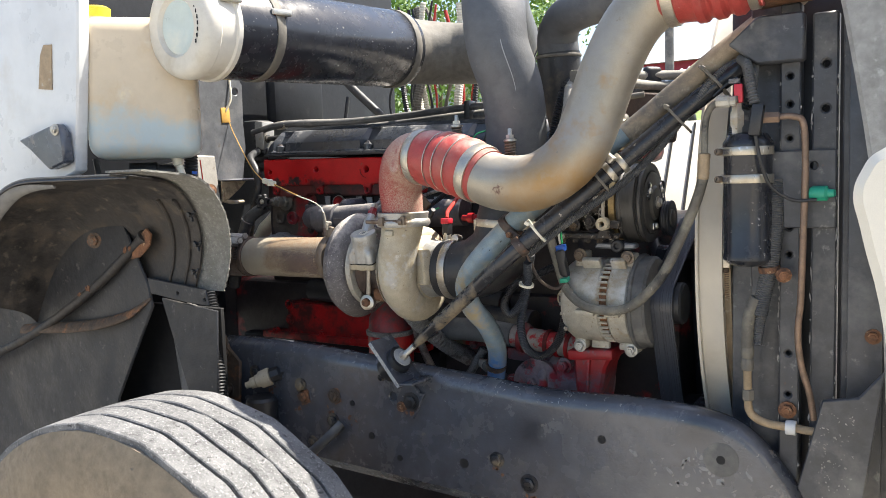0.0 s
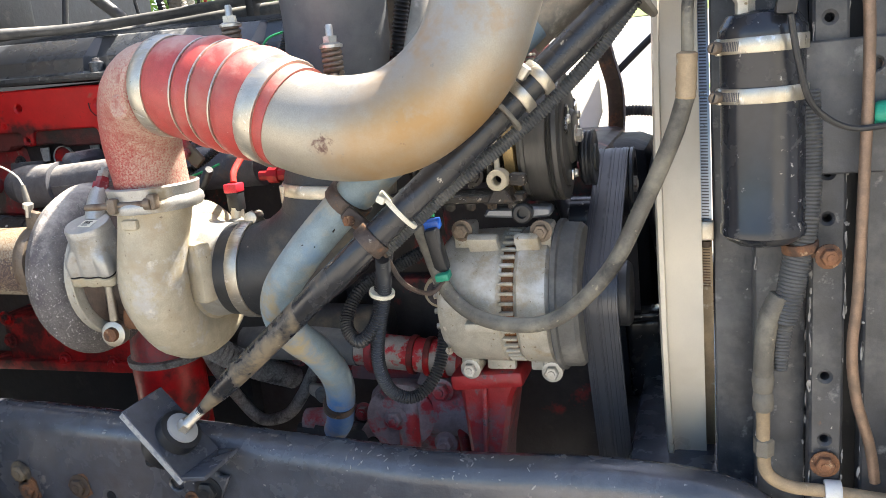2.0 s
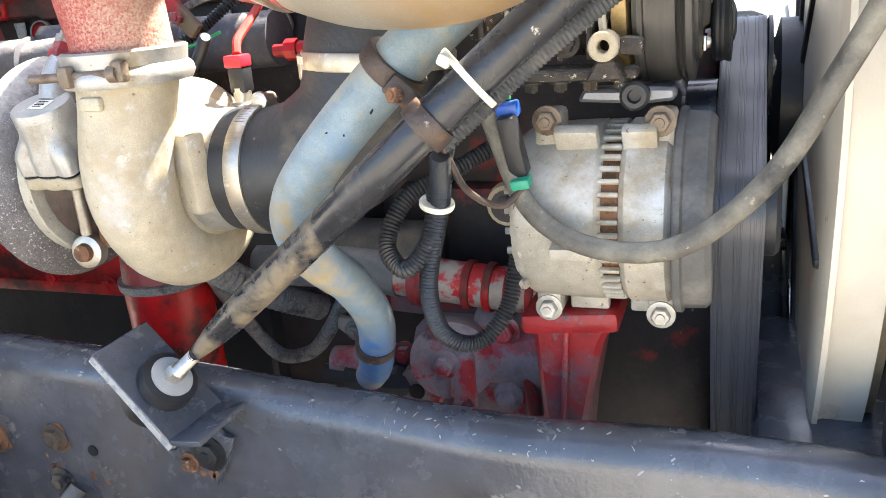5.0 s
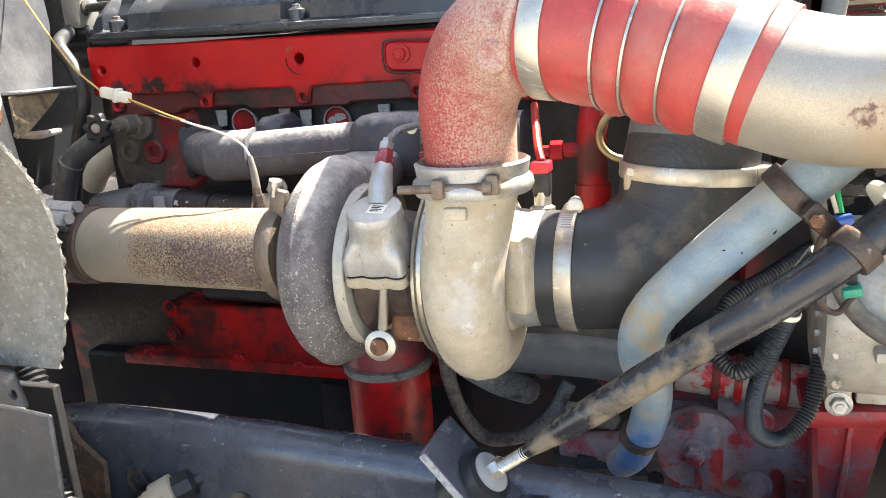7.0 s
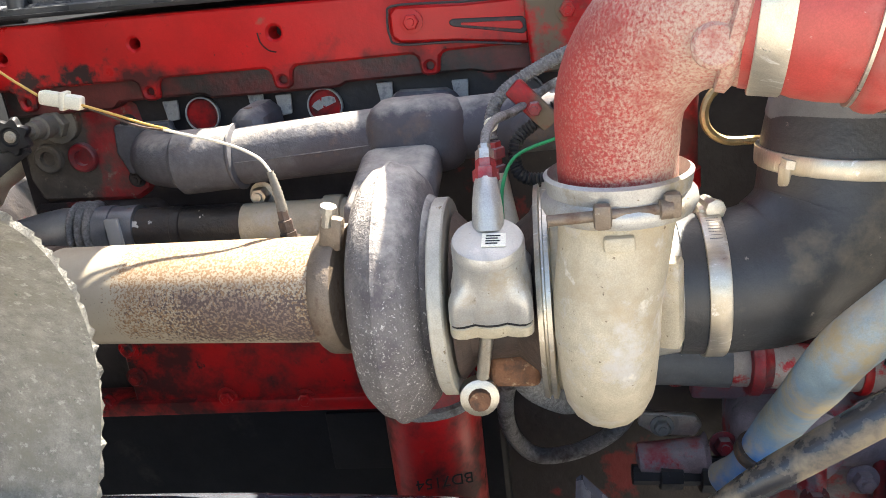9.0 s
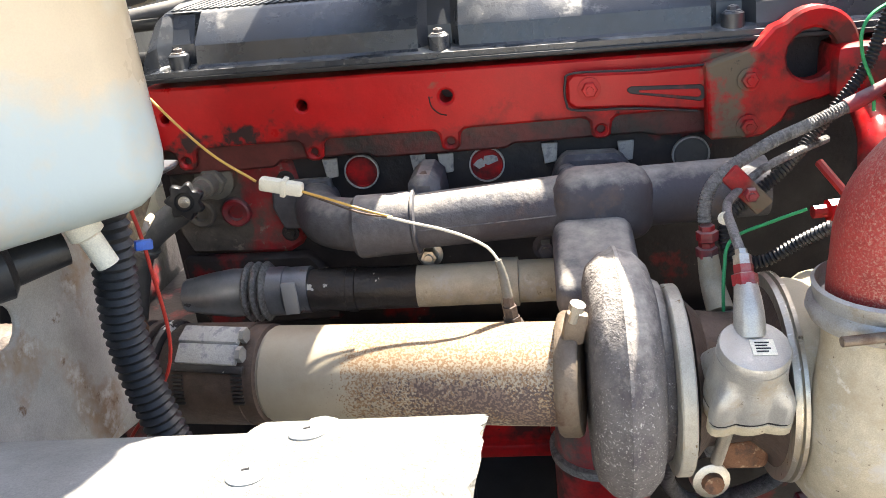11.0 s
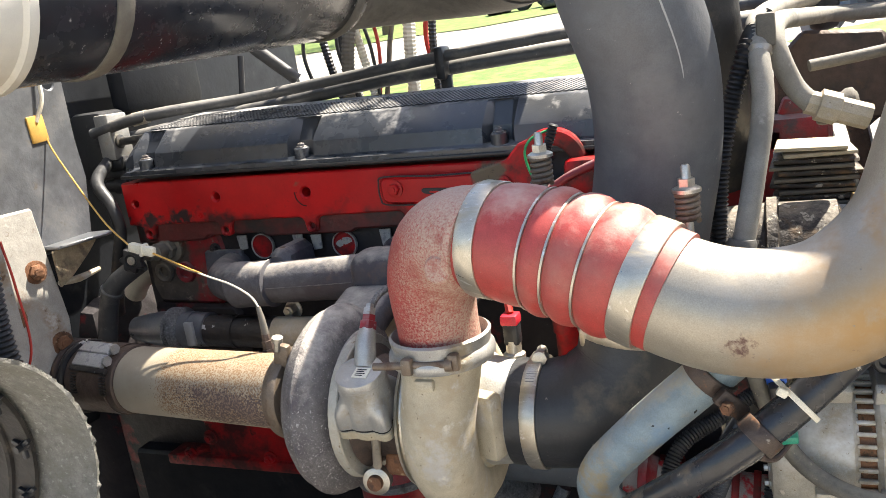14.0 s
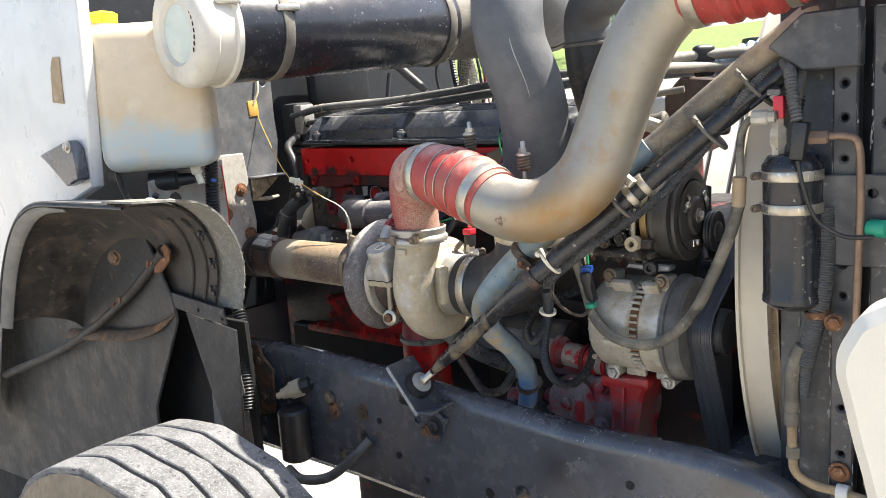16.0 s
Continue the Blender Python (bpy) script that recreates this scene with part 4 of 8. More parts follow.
# exhaust manifold
mani = thing("exhaust_manifold", (-0.05, 0.26, 1.31), "dark cast iron exhaust manifold with dusty log pipe", "manifold")
part("log", sweep([(-0.306, 0.362, 1.303), (-0.298, 0.325, 1.302), (-0.275, 0.288, 1.300), (-0.230, 0.268, 1.300), (-0.18, 0.264, 1.301), (-0.05, 0.264, 1.307), (0.08, 0.264, 1.312), (0.22, 0.265, 1.315)], [0.028, 0.029, 0.031, 0.032, 0.032, 0.033, 0.034, 0.033], 28), "iron", mani)
part("collar", lathe([(-0.043, 0.0325), (-0.038, 0.0370), (0.0, 0.0362), (0.026, 0.0362), (0.029, 0.033)], (-0.195, 0.262, 1.301), (1, 0, 0.03), 32), "iron", mani)
part("collar_bead", lathe([(0, 0.0345), (0.0015, 0.0378), (0.004, 0.0378), (0.0055, 0.0345)], (-0.168, 0.262, 1.302), (1, 0, 0.03), 32), "iron", mani)
part("centre_flange", box((0.045, 0.252, 1.312), (0.11, 0.072, 0.082), bev=0.028, seg=4), "iron", mani)
for x, z in ((-0.283, 1.350), (-0.171, 1.350), (-0.136, 1.345), (-0.008, 1.348), (0.083, 1.343)):
    part("gasket", slab([(x - 0.010, z + 0.008), (x + 0.010, z + 0.008), (x + 0.008, z - 0.016), (x - 0.007, z - 0.018)], "xz", 0.358, 0.004, 0.0008), "chip", mani, "bright metal gasket tab")
for x, w in ((-0.155, 0.022),):
    part("port_neck", slab([(x - w, 1.30), (x - w * 0.8, 1.352), (x + w * 0.8, 1.350), (x + w, 1.30)], "xz", 0.27, 0.085, 0.010), "iron", mani)
part("port_flange", slab([(-0.012, 1.305), (0.0, 1.340), (0.012, 1.347), (0.068, 1.345), (0.078, 1.338), (0.10, 1.305)], "xz", 0.325, 0.032, 0.006), "iron", mani)
for x, z, y, r in ((-0.156, 1.338, 0.335, 0.0095), (0.011, 1.324, 0.335, 0.013), (0.073, 1.321, 0.335, 0.013)):
    part("manifold_bolt", lathe([(0, r), (0.030, r), (0.031, r * 0.92), (0.050, r * 0.92), (0.053, r * 0.7)], (x, y, z), (0, -1, 0.12), 14), "clampbrown" if x < -0.1 else "iron", mani)
part("lower_bolt", hexbolt((-0.16, 0.295, 1.246), (0, -1, 0.1), 0.011, 0.016), "zinc", mani)
part("lower_bolt", hexbolt((-0.02, 0.295, 1.246), (0, -1, 0.1), 0.011, 0.016), "iron", mani)
part("end_flange", slab([(-0.362, 1.335), (-0.285, 1.335), (-0.280, 1.30), (-0.290, 1.27), (-0.355, 1.27), (-0.366, 1.30)], "xz", 0.350, 0.012, 0.003), "iron", mani)
part("cast_seam", sweep([(-0.16, 0.2322, 1.301), (-0.05, 0.2312, 1.306), (0.02, 0.2305, 1.310)], 0.0014, 6), "iron", mani)

# EGR-like tube behind the exhaust pipe
tube = thing("cross_tube", (-0.3, 0.2, 1.22), "grey metal tube with bellows behind the exhaust pipe", "tube")
TZ, TY = 1.222, 0.26
part("end_casting", lathe([(0, 0.020), (0.03, 0.026), (0.06, 0.030), (0.082, 0.029)], (-0.462, TY, TZ + 0.004), (1, 0, 0), 24), "galv", tube, "dark grey cast end")
for k in range(3):
    part("bellows_ring", lathe([(0, 0.026), (0.002, 0.034), (0.005, 0.0368), (0.008, 0.034), (0.010, 0.026)], (-0.384 + 0.0105 * k, TY, TZ + 0.004), (1, 0, 0), 28), "braid", tube, "steel bellows ring")
part("sleeve", lathe([(0, 0.030), (0.019, 0.030), (0.020, 0.0285), (0.050, 0.0285)], (-0.353, TY, TZ + 0.003), (1, 0, 0), 24), "galv", tube)
part("strap_bracket", box((-0.322, TY - 0.030, TZ + 0.006), (0.017, 0.006, 0.040), (0, 0, 0), 0.0015), "capgrey", tube, "pale strap bracket")
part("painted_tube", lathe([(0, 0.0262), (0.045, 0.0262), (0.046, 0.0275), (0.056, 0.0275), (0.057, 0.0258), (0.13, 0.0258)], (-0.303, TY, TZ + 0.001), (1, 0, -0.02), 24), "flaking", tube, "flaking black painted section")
part("worn_tube", lathe([(0, 0.0252), (0.10, 0.0252), (0.101, 0.029), (0.122, 0.029), (0.123, 0.0252), (0.22, 0.0252)], (-0.176, TY, TZ - 0.0015), (1, 0, -0.01), 24), "alu", tube, "bare worn section")

# ---- turbocharger ----
AX_Y, AX_Z = 0.058, 1.205
turbo = thing("turbocharger", (0.12, AX_Y, AX_Z), "dusty turbocharger, iron turbine and aluminium compressor housing", "turbocharger")


def volute(x0, half, core, r0, r1, a0, turns, seg=40, tip=None, fat=1.0):
    """A snail housing round the turbo's axis; the tube's radius grows from r0 to r1."""
    rings = []
    for i in range(seg + 1):
        k = i / seg
        a = a0 + turns * 2 * math.pi * k
        r = r0 + (r1 - r0) * k
        d = Vector((0, math.cos(a), math.sin(a)))
        c = Vector((x0, AX_Y, AX_Z)) + d * (core + r)
        rings.append([c + d * math.cos(t) * r + Vector((math.sin(t) * r * fat, 0, 0)) for t in (2 * math.pi * j / 16 for j in range(16))])
    if tip:
        for p, r in tip:
            d = Vector((0, -1, 0))
            rings.append([v3(p) + d * -math.cos(t) * r * -1 + Vector((math.sin(t) * r, 0, 0)) for t in (2 * math.pi * j / 16 for j in range(16))])
    return ringed(bmesh.new(), rings)


tb = lathe([(-0.022, 0.050), (-0.020, 0.088), (-0.015, 0.103), (-0.004, 0.114), (0.006, 0.1175), (0.0095, 0.1205), (0.0125, 0.1205), (0.016, 0.1175), (0.028, 0.114), (0.039, 0.102), (0.043, 0.088), (0.050, 0.084), (0.056, 0.07)], (0.032, AX_Y + 0.02, AX_Z - 0.002), (1, 0, 0), 64)
part("turbine_housing", tb, "turb", turbo, "pitted dark iron turbine housing")

part("turbine_foot", box((0.030, 0.165, 1.275), (0.085, 0.13, 0.045), (14, 0, 0), 0.016, seg=3), "iron", turbo)
part("turbine_ring", lathe([(0, 0.074), (0.0, 0.0865), (0.0015, 0.088), (0.0115, 0.088), (0.013, 0.0865), (0.013, 0.074)], (0.083, AX_Y, AX_Z), (1, 0, 0), 40), "altdust", turbo, "tan steel ring clamp")
part("bearing_housing", lathe([(0.0, 0.075), (0.012, 0.062), (0.05, 0.058), (0.065, 0.070), (0.072, 0.086)], (0.10, AX_Y, AX_Z), (1, 0, 0), 36), "brown", turbo, "heat-browned centre housing")
part("compressor_ring", lathe([(0, 0.086), (0.0, 0.0925), (0.004, 0.094), (0.005, 0.0905), (0.0065, 0.0905), (0.0075, 0.0945), (0.011, 0.0945), (0.0125, 0.089)], (0.170, AX_Y, AX_Z), (1, 0, 0), 64), "steel", turbo, "steel clamp ring")
part("compressor_back", lathe([(0.0, 0.086), (0.012, 0.088), (0.05, 0.080), (0.075, 0.062), (0.085, 0.060)], (0.182, AX_Y, AX_Z), (1, 0, 0), 40), "alu", turbo)
part("compressor_volute", volute(0.222, 0.04, 0.048, 0.040, 0.016, math.pi, 0.95, tip=None), "alu", turbo, "dusty aluminium compressor housing")
NECK = Vector((0.235, -0.018, 1.314))
part("outlet_neck", sweep([(0.222, -0.030, 1.204), (0.2235, -0.0295, 1.235), (0.230, -0.024, 1.275), tuple(NECK)], [0.0401, 0.0404, 0.0415, 0.044], 24), "alu", turbo)
part("outlet_lug", box((0.231, -0.064, 1.290), (0.022, 0.01, 0.012), bev=0.003), "alu", turbo)
part("inlet_flange", lathe([(0.0, 0.064), (0.03, 0.060), (0.045, 0.058), (0.07, 0.058)], (0.245, AX_Y, AX_Z), (1, 0, 0), 36), "aluclean", turbo)
part("data_plate_pad", box((0.268, 0.0, 1.215), (0.03, 0.02, 0.075), (0, 0, -20), 0.004), "alu", turbo)
oring = part("outlet_ring", lathe([(0.0, 0.046), (0.0, 0.054), (0.006, 0.057), (0.012, 0.056), (0.016, 0.052), (0.028, 0.054), (0.030, 0.051), (0.014, 0.047)], NECK - Vector((0, 0, 0.012)), (0, 0, 1), 40), "aluclean", turbo, "clamp ring on the outlet")
part("ring_clamp_lug", box((0.220, -0.074, 1.314), (0.012, 0.011, 0.018), bev=0.003), "clampbrown", oring)
part("ring_clamp_lug", box((0.267, -0.064, 1.316), (0.012, 0.011, 0.018), bev=0.003), "clampbrown", oring)
part("ring_clamp_screw", lathe([(0, 0.004), (0.075, 0.004), (0.076, 0.007), (0.084, 0.007)], (0.183, -0.076, 1.314), (1, 0.12, 0), 10), "clampbrown", oring)

act = thing("actuator", (0.133, -0.023, 1.25), "small cast aluminium turbo actuator with a rod", "actuator")
AT, AB = Vector((0.137, -0.030, 1.289)), Vector((0.134, -0.006, 1.216))
au = (AT - AB).normalized()
aside, aback = Vector((1, 0, 0)), au.cross(Vector((1, 0, 0))).normalized()


def lobed(steps, n, turn):
    """A casting along the actuator's axis: (height, radius, how far its n ears stand out)."""
    rings = []
    for s, r, lobe in steps:
        rings.append([AB + au * s + (aside * math.cos(t) + aback * math.sin(t)) * r * 1.06 * (1 + lobe * max(0.0, math.cos(n * t + turn)) ** 1.3) for t in (2 * math.pi * i / 64 for i in range(64))])
    return ringed(bmesh.new(), rings)


part("base", lobed(((-0.002, 0.022, 0), (0.0, 0.0285, 0.30), (0.003, 0.0305, 0.34), (0.0125, 0.0305, 0.34), (0.014, 0.0285, 0.30)), 4, math.pi), "alu", act, "lower half of the casting")
part("gasket", lobed(((0.0135, 0.028, 0.18), (0.0138, 0.0300, 0.33), (0.0152, 0.0300, 0.33), (0.0155, 0.028, 0.18)), 4, math.pi), "dark", act)
part("body", lobed(((0.015, 0.0285, 0.30), (0.0165, 0.0305, 0.34), (0.034, 0.0300, 0.33), (0.040, 0.0285, 0.30), (0.048, 0.0272, 0.14), (0.052, 0.0268, 0.04), (0.058, 0.0265, 0.0), (0.066, 0.0265, 0.0)), 4, math.pi), "aluclean", act)
part("cap", lathe([(0.064, 0.0265), (0.065, 0.0278), (0.073, 0.0278), (0.0755, 0.0266), (0.0765, 0.024), (0.0766, 0.0)], AB, au, 48), "aluclean", act, "round machined cap")
part("nozzle", sweep([(0.137, -0.014, 1.288), (0.137, -0.008, 1.304), (0.137, -0.002, 1.316), (0.137, 0.006, 1.325)], [0.0125, 0.0120, 0.0105, 0.0090], 20), "aluclean", act)
part("label_plate", slab([(-0.004, -0.012), (0.014, -0.012), (0.014, 0.004), (-0.004, 0.004)], "xy", 0.0, 0.0006, 0.0, m=Matrix.Translation(AB + au * 0.0769) @ Vector((0, 0, 1)).rotation_difference(au).to_matrix().to_4x4()), "ivory", act, "small white sticker")
for k in range(4):
    part("print_bar", slab([(-0.001, -0.009 + 0.003 * k), (0.008 + 0.002 * (k % 2), -0.009 + 0.003 * k), (0.008 + 0.002 * (k % 2), -0.0078 + 0.003 * k), (-0.001, -0.0078 + 0.003 * k)], "xy", 0.0, 0.0003, 0.0, m=Matrix.Translation(AB + au * 0.0776) @ Vector((0, 0, 1)).rotation_difference(au).to_matrix().to_4x4()), "dark", act)
part("rod", sweep([(0.131, -0.004, 1.218), (0.118, 0.006, 1.15)], [0.006, 0.0055], 10), "zinc", act)
part("rod_eye", lathe([(-0.008, 0.012), (-0.006, 0.017), (0.006, 0.017), (0.008, 0.012)], (0.113, 0.010, 1.130), (0.15, -1, 0.1), 20), "zinc", act)
part("pivot_bolt", lathe([(0, 0.010), (0.006, 0.009)], (0.114, 0.002, 1.131), (0.15, -1, 0.1), 14), "rust", act)
part("crank_arm", box((0.145, 0.024, 1.146), (0.046, 0.016, 0.030), (0, 6, 8), 0.008, seg=3), "rust", act, "rusty crank flange")

filt = thing("oil_filter", (0.03, 0.2, 0.9), "red spin-on oil filter with printed numbers", "oil filter")
part("can", lathe([(0, 0.045), (0.006, 0.055), (0.16, 0.056), (0.165, 0.058)], (0.03, 0.205, 0.855), (0, 0, 1), 36), "red", filt)
part("gasket_ring", lathe([(0, 0.060), (0.010, 0.061), (0.012, 0.055)], (0.03, 0.205, 1.018), (0, 0, 1), 36), "braid", filt, "grey metal seam")
part("filter_head", lathe([(0, 0.055), (0.03, 0.052), (0.05, 0.040), (0.09, 0.036)], (0.03, 0.205, 1.03), (0, 0, 1), 28), "redoily", filt)

# ---- exhaust pipe ----
EX0, EX1 = Vector((-0.003, 0.047, 1.222)), Vector((-0.36, 0.092, 1.213))
exd = (EX1 - EX0).normalized()
exh = thing("exhaust_pipe", tuple((EX0 + EX1) / 2), "tan heat-stained exhaust pipe leaving the turbo", "exhaust pipe")
part("pipe", lathe([(0, 0.048), (0.294, 0.048), (0.296, 0.046), (0.37, 0.046)], EX0, exd, 48), "exhaust", exh)
vcl = part("v_clamp", lathe([(-0.010, 0.048), (-0.0095, 0.0555), (-0.006, 0.058), (0.007, 0.058), (0.0105, 0.0555), (0.011, 0.048)], EX0, exd, 36), "clampbrown", exh, "browned clamp ring")
part("clamp_screw", box(tuple(EX0 + Vector((0.004, -0.022, 0.060))), (0.020, 0.012, 0.030), (0, 12, 0), 0.004), "clampbrown", vcl)
part("clamp_stud", lathe([(0, 0.004), (0.012, 0.004), (0.013, 0.007), (0.019, 0.007)], EX0 + Vector((0.002, -0.028, 0.068)), (0.3, -0.1, 1), 8), "zinc", vcl)
part("slip_sleeve", lathe([(0, 0.0465), (0.0015, 0.0500), (0.100, 0.0505), (0.104, 0.047)], EX0 + exd * 0.2975, exd, 40), "brown", exh, "dark slip sleeve")
for k in range(4):
    part("sleeve_ring", lathe([(0, 0.048), (0.002, 0.0545), (0.006, 0.0562), (0.010, 0.0545), (0.012, 0.048)], EX0 + exd * (0.404 + 0.0155 * k), exd, 40), "brown" if k else "flaking", exh, "dark rolled ring on the sleeve")
bcl = part("band_clamp", lathe([(0, 0.0500), (0.0, 0.0518), (0.082, 0.0522), (0.086, 0.0500)], EX0 + exd * 0.316, exd, 40), "brown", exh, "corroded band clamp")


def on_sleeve(s, a, r):
    """A place on the sleeve: s along it, a the angle up from level, r from its axis."""
    return EX0 + exd * s + Vector((0, -math.cos(a), math.sin(a))) * r


for k, a in enumerate((0.86, 1.235)):
    part("saddle_plate", box(tuple(on_sleeve(0.350, a, 0.0575)), (0.064, 0.0208, 0.0075), (90 - math.degrees(a), 1.5, -7.2), 0.0022), "chip", bcl, "bare pale steel clamp plate")
    part("plate_nut", lathe([(0, 0.008), (0.005, 0.008), (0.006, 0.006)], on_sleeve(0.312, a, 0.0575), exd, 6), "aluclean", bcl)
part("saddle_lip", box(tuple(on_sleeve(0.350, 0.62, 0.0565)), (0.078, 0.008, 0.007), (90 - 35, 1.5, -7.2), 0.002), "flaking", bcl, "dark lip under the plates")
for s0 in (0.320, 0.384):
    for k in range(8):
        part("clamp_tooth", box(tuple(on_sleeve(s0, 0.50 - 0.075 * k, 0.0535)), (0.011, 0.0022, 0.004), (90 - math.degrees(0.50 - 0.075 * k), 1.5, -7.2), 0.0005), "flaking", bcl)
part("flex_bellows", sweep([tuple(EX0 + exd * 0.462), tuple(EX0 + exd * 0.60), tuple(EX0 + exd * 0.8)], 0.052, 24, ridge=(0.011, 0.003)), "brown", exh, "dark ribbed flexible section")

sensor = thing("exhaust_sensor", (-0.06, 0.085, 1.27), "exhaust temperature probe with a pale wire and connector", "sensor")
part("probe", lathe([(0, 0.0115), (0.007, 0.0115), (0.0072, 0.0085), (0.013, 0.0085), (0.0132, 0.0072), (0.024, 0.0072), (0.0245, 0.0055), (0.034, 0.005)], (-0.054, 0.075, 1.256), (-0.12, 0.05, 1), 6), "brown", sensor)
part("sleeve", sweep([(-0.0575, 0.077, 1.288), (-0.060, 0.079, 1.308), (-0.064, 0.081, 1.326)], [0.0050, 0.0044, 0.0032], 12, ridge=(0.004, 0.0003)), "tanhose", sensor)
part("pale_wire", sweep([(-0.063, 0.081, 1.324), (-0.072, 0.083, 1.337), (-0.090, 0.087, 1.347), (-0.115, 0.093, 1.355), (-0.140, 0.097, 1.361), (-0.165, 0.10, 1.368)], 0.0014, 8), "ivory", sensor)
part("yellow_wire", sweep([(-0.160, 0.10, 1.3675), (-0.185, 0.103, 1.375), (-0.215, 0.106, 1.386), (-0.245, 0.110, 1.396)], 0.0013, 8), "amber", sensor)
part("brown_wire", sweep([(-0.160, 0.102, 1.366), (-0.19, 0.105, 1.372), (-0.22, 0.108, 1.384), (-0.245, 0.112, 1.394)], 0.0011, 8), "brown", sensor)
part("connector", box((-0.265, 0.112, 1.402), (0.042, 0.012, 0.0135), (0, 14, 0), 0.003), "ivory", sensor, "white plug connector")
part("connector_collar", box((-0.262, 0.112, 1.4013), (0.005, 0.0145, 0.017), (0, 14, 0), 0.001), "ivory", sensor)
part("harness_wire", sweep([(-0.29, 0.115, 1.408), (-0.34, 0.13, 1.44), (-0.40, 0.15, 1.50), (-0.443, 0.16, 1.56), (-0.452, 0.165, 1.60)], 0.0013, 8), "amber", sensor, "thin yellowed wire")

# ---- charge air pipe ----
elbow = thing("outlet_elbow", (0.24, -0.03, 1.36), "worn red cast elbow on the turbo outlet", "elbow")
EL = [(0.235, -0.018, 1.320), (0.235, -0.020, 1.345), (0.239, -0.028, 1.390), (0.262, -0.046, 1.427), (0.296, -0.066, 1.442), (0.318, -0.0715, 1.4395)]
part("casting", sweep(EL, [0.043, 0.043, 0.045, 0.047, 0.048, 0.048], 32, 8), "redworn", elbow)
hd = Vector((0.138, -0.029, -0.035)).normalized()
part("bead", lathe([(-0.006, 0.047), (-0.003, 0.053), (0.003, 0.053), (0.006, 0.048)], (0.3085, -0.0695, 1.4415), hd, 36), "redworn", elbow)
part("lug", lathe([(0, 0.0145), (0.010, 0.0135), (0.012, 0.011)], (0.287, -0.104, 1.424), (-0.2, -1, 0.1), 22), "redworn", elbow)

hump = thing("silicone_hose", (0.39, -0.10, 1.415), "red silicone hump hose with steel clamps", "hose")
H0, H1 = Vector((0.3107, -0.0698, 1.4419)), Vector((0.4848, -0.1064, 1.3977))
L = (H1 - H0).length
prof = [(0, 0.050), (0.026, 0.0520), (0.034, 0.0540), (0.050, 0.0548), (0.062, 0.0540)]
for c, w, top in ((0.0790, 0.0108, 0.0580), (0.1050, 0.0140, 0.0585), (0.1350, 0.0150, 0.0580)):
    prof += [(c - w, 0.0533), (c - w * 0.88, 0.0545), (c - w * 0.5, top - 0.0008), (c, top), (c + w * 0.5, top - 0.0008), (c + w * 0.88, 0.0545)]
prof += [(0.1515, 0.053), (0.155, 0.052), (L, 0.0515)]
BOW = 0.007
hup = (Vector((0, 0, 1)) - hd * hd.z).normalized()


def hose_axis(c):
    """Place and direction on the hose's gently arched axis at the distance c."""
    k = c / L
    return H0 + hd * c + hup * (BOW * 4 * k * (1 - k)), (hd + hup * (BOW * 4 / L * (1 - 2 * k))).normalized()


rings = []
for c, r in prof:
    p, d = hose_axis(c)
    _, hu, hw = frame_of(d)
    rings.append([p + (hu * math.cos(t) + hw * math.sin(t)) * r for t in (math.tau * i / 48 for i in range(48))])
part("hose", ringed(bmesh.new(), rings), "silicone", hump)
for c in (0.0675, 0.0905, 0.1195):
    part("wire_ring", lathe([(-0.0014, 0.0532), (-0.001, 0.0556), (0.001, 0.0556), (0.0014, 0.0532)], *hose_axis(c), 48), "steel", hump)
hcl = part("clamp", band(*hose_axis(0.016), 0.052, 0.019), "steel", hump)
part("worm_housing", box(tuple(H0 + hd * 0.016 + Vector((0.02, 0.052, 0.018))), (0.022, 0.012, 0.02), (0, 0, 0), 0.003), "zinc", hcl)
part("clamp", band(*hose_axis(L - 0.022), 0.053, 0.021), "steel", hump)

charge = thing("charge_air_pipe", (0.62, -0.09, 1.45), "bare metal charge air pipe with brown heat stains", "pipe")
CP = [tuple(H1 - hd * 0.03), (0.53, -0.117, 1.386), (0.60, -0.116, 1.392), (0.655, -0.100, 1.435), (0.682, -0.083, 1.50), (0.705, -0.07, 1.57), (0.742, -0.058, 1.644), (0.795, -0.05, 1.690), (0.85, -0.046, 1.702)]
part("pipe", sweep(CP, 0.0495, 40, 8), "pipe", charge)
upper = thing("upper_silicone_hose", (0.9, -0.05, 1.72), "red silicone hose with clamps on the charge pipe", "hose")
ud = Vector((0.98, 0.03, 0.09)).normalized()
U0 = Vector((0.792, -0.051, 1.690))
prof = [(0, 0.054), (0.03, 0.055)]
for c in (0.06, 0.088, 0.116):
    prof += [(c - 0.012, 0.057), (c - 0.006, 0.062), (c + 0.006, 0.062), (c + 0.012, 0.057)]
part("hose", lathe(prof + [(0.131, 0.055), (0.150, 0.055)], U0, ud, 36), "silicone", upper)
part("clamp", band(U0 + ud * 0.014, ud, 0.056, 0.018), "steel", upper)
part("clamp", band(U0 + ud * 0.139, ud, 0.056, 0.014), "steel", upper)

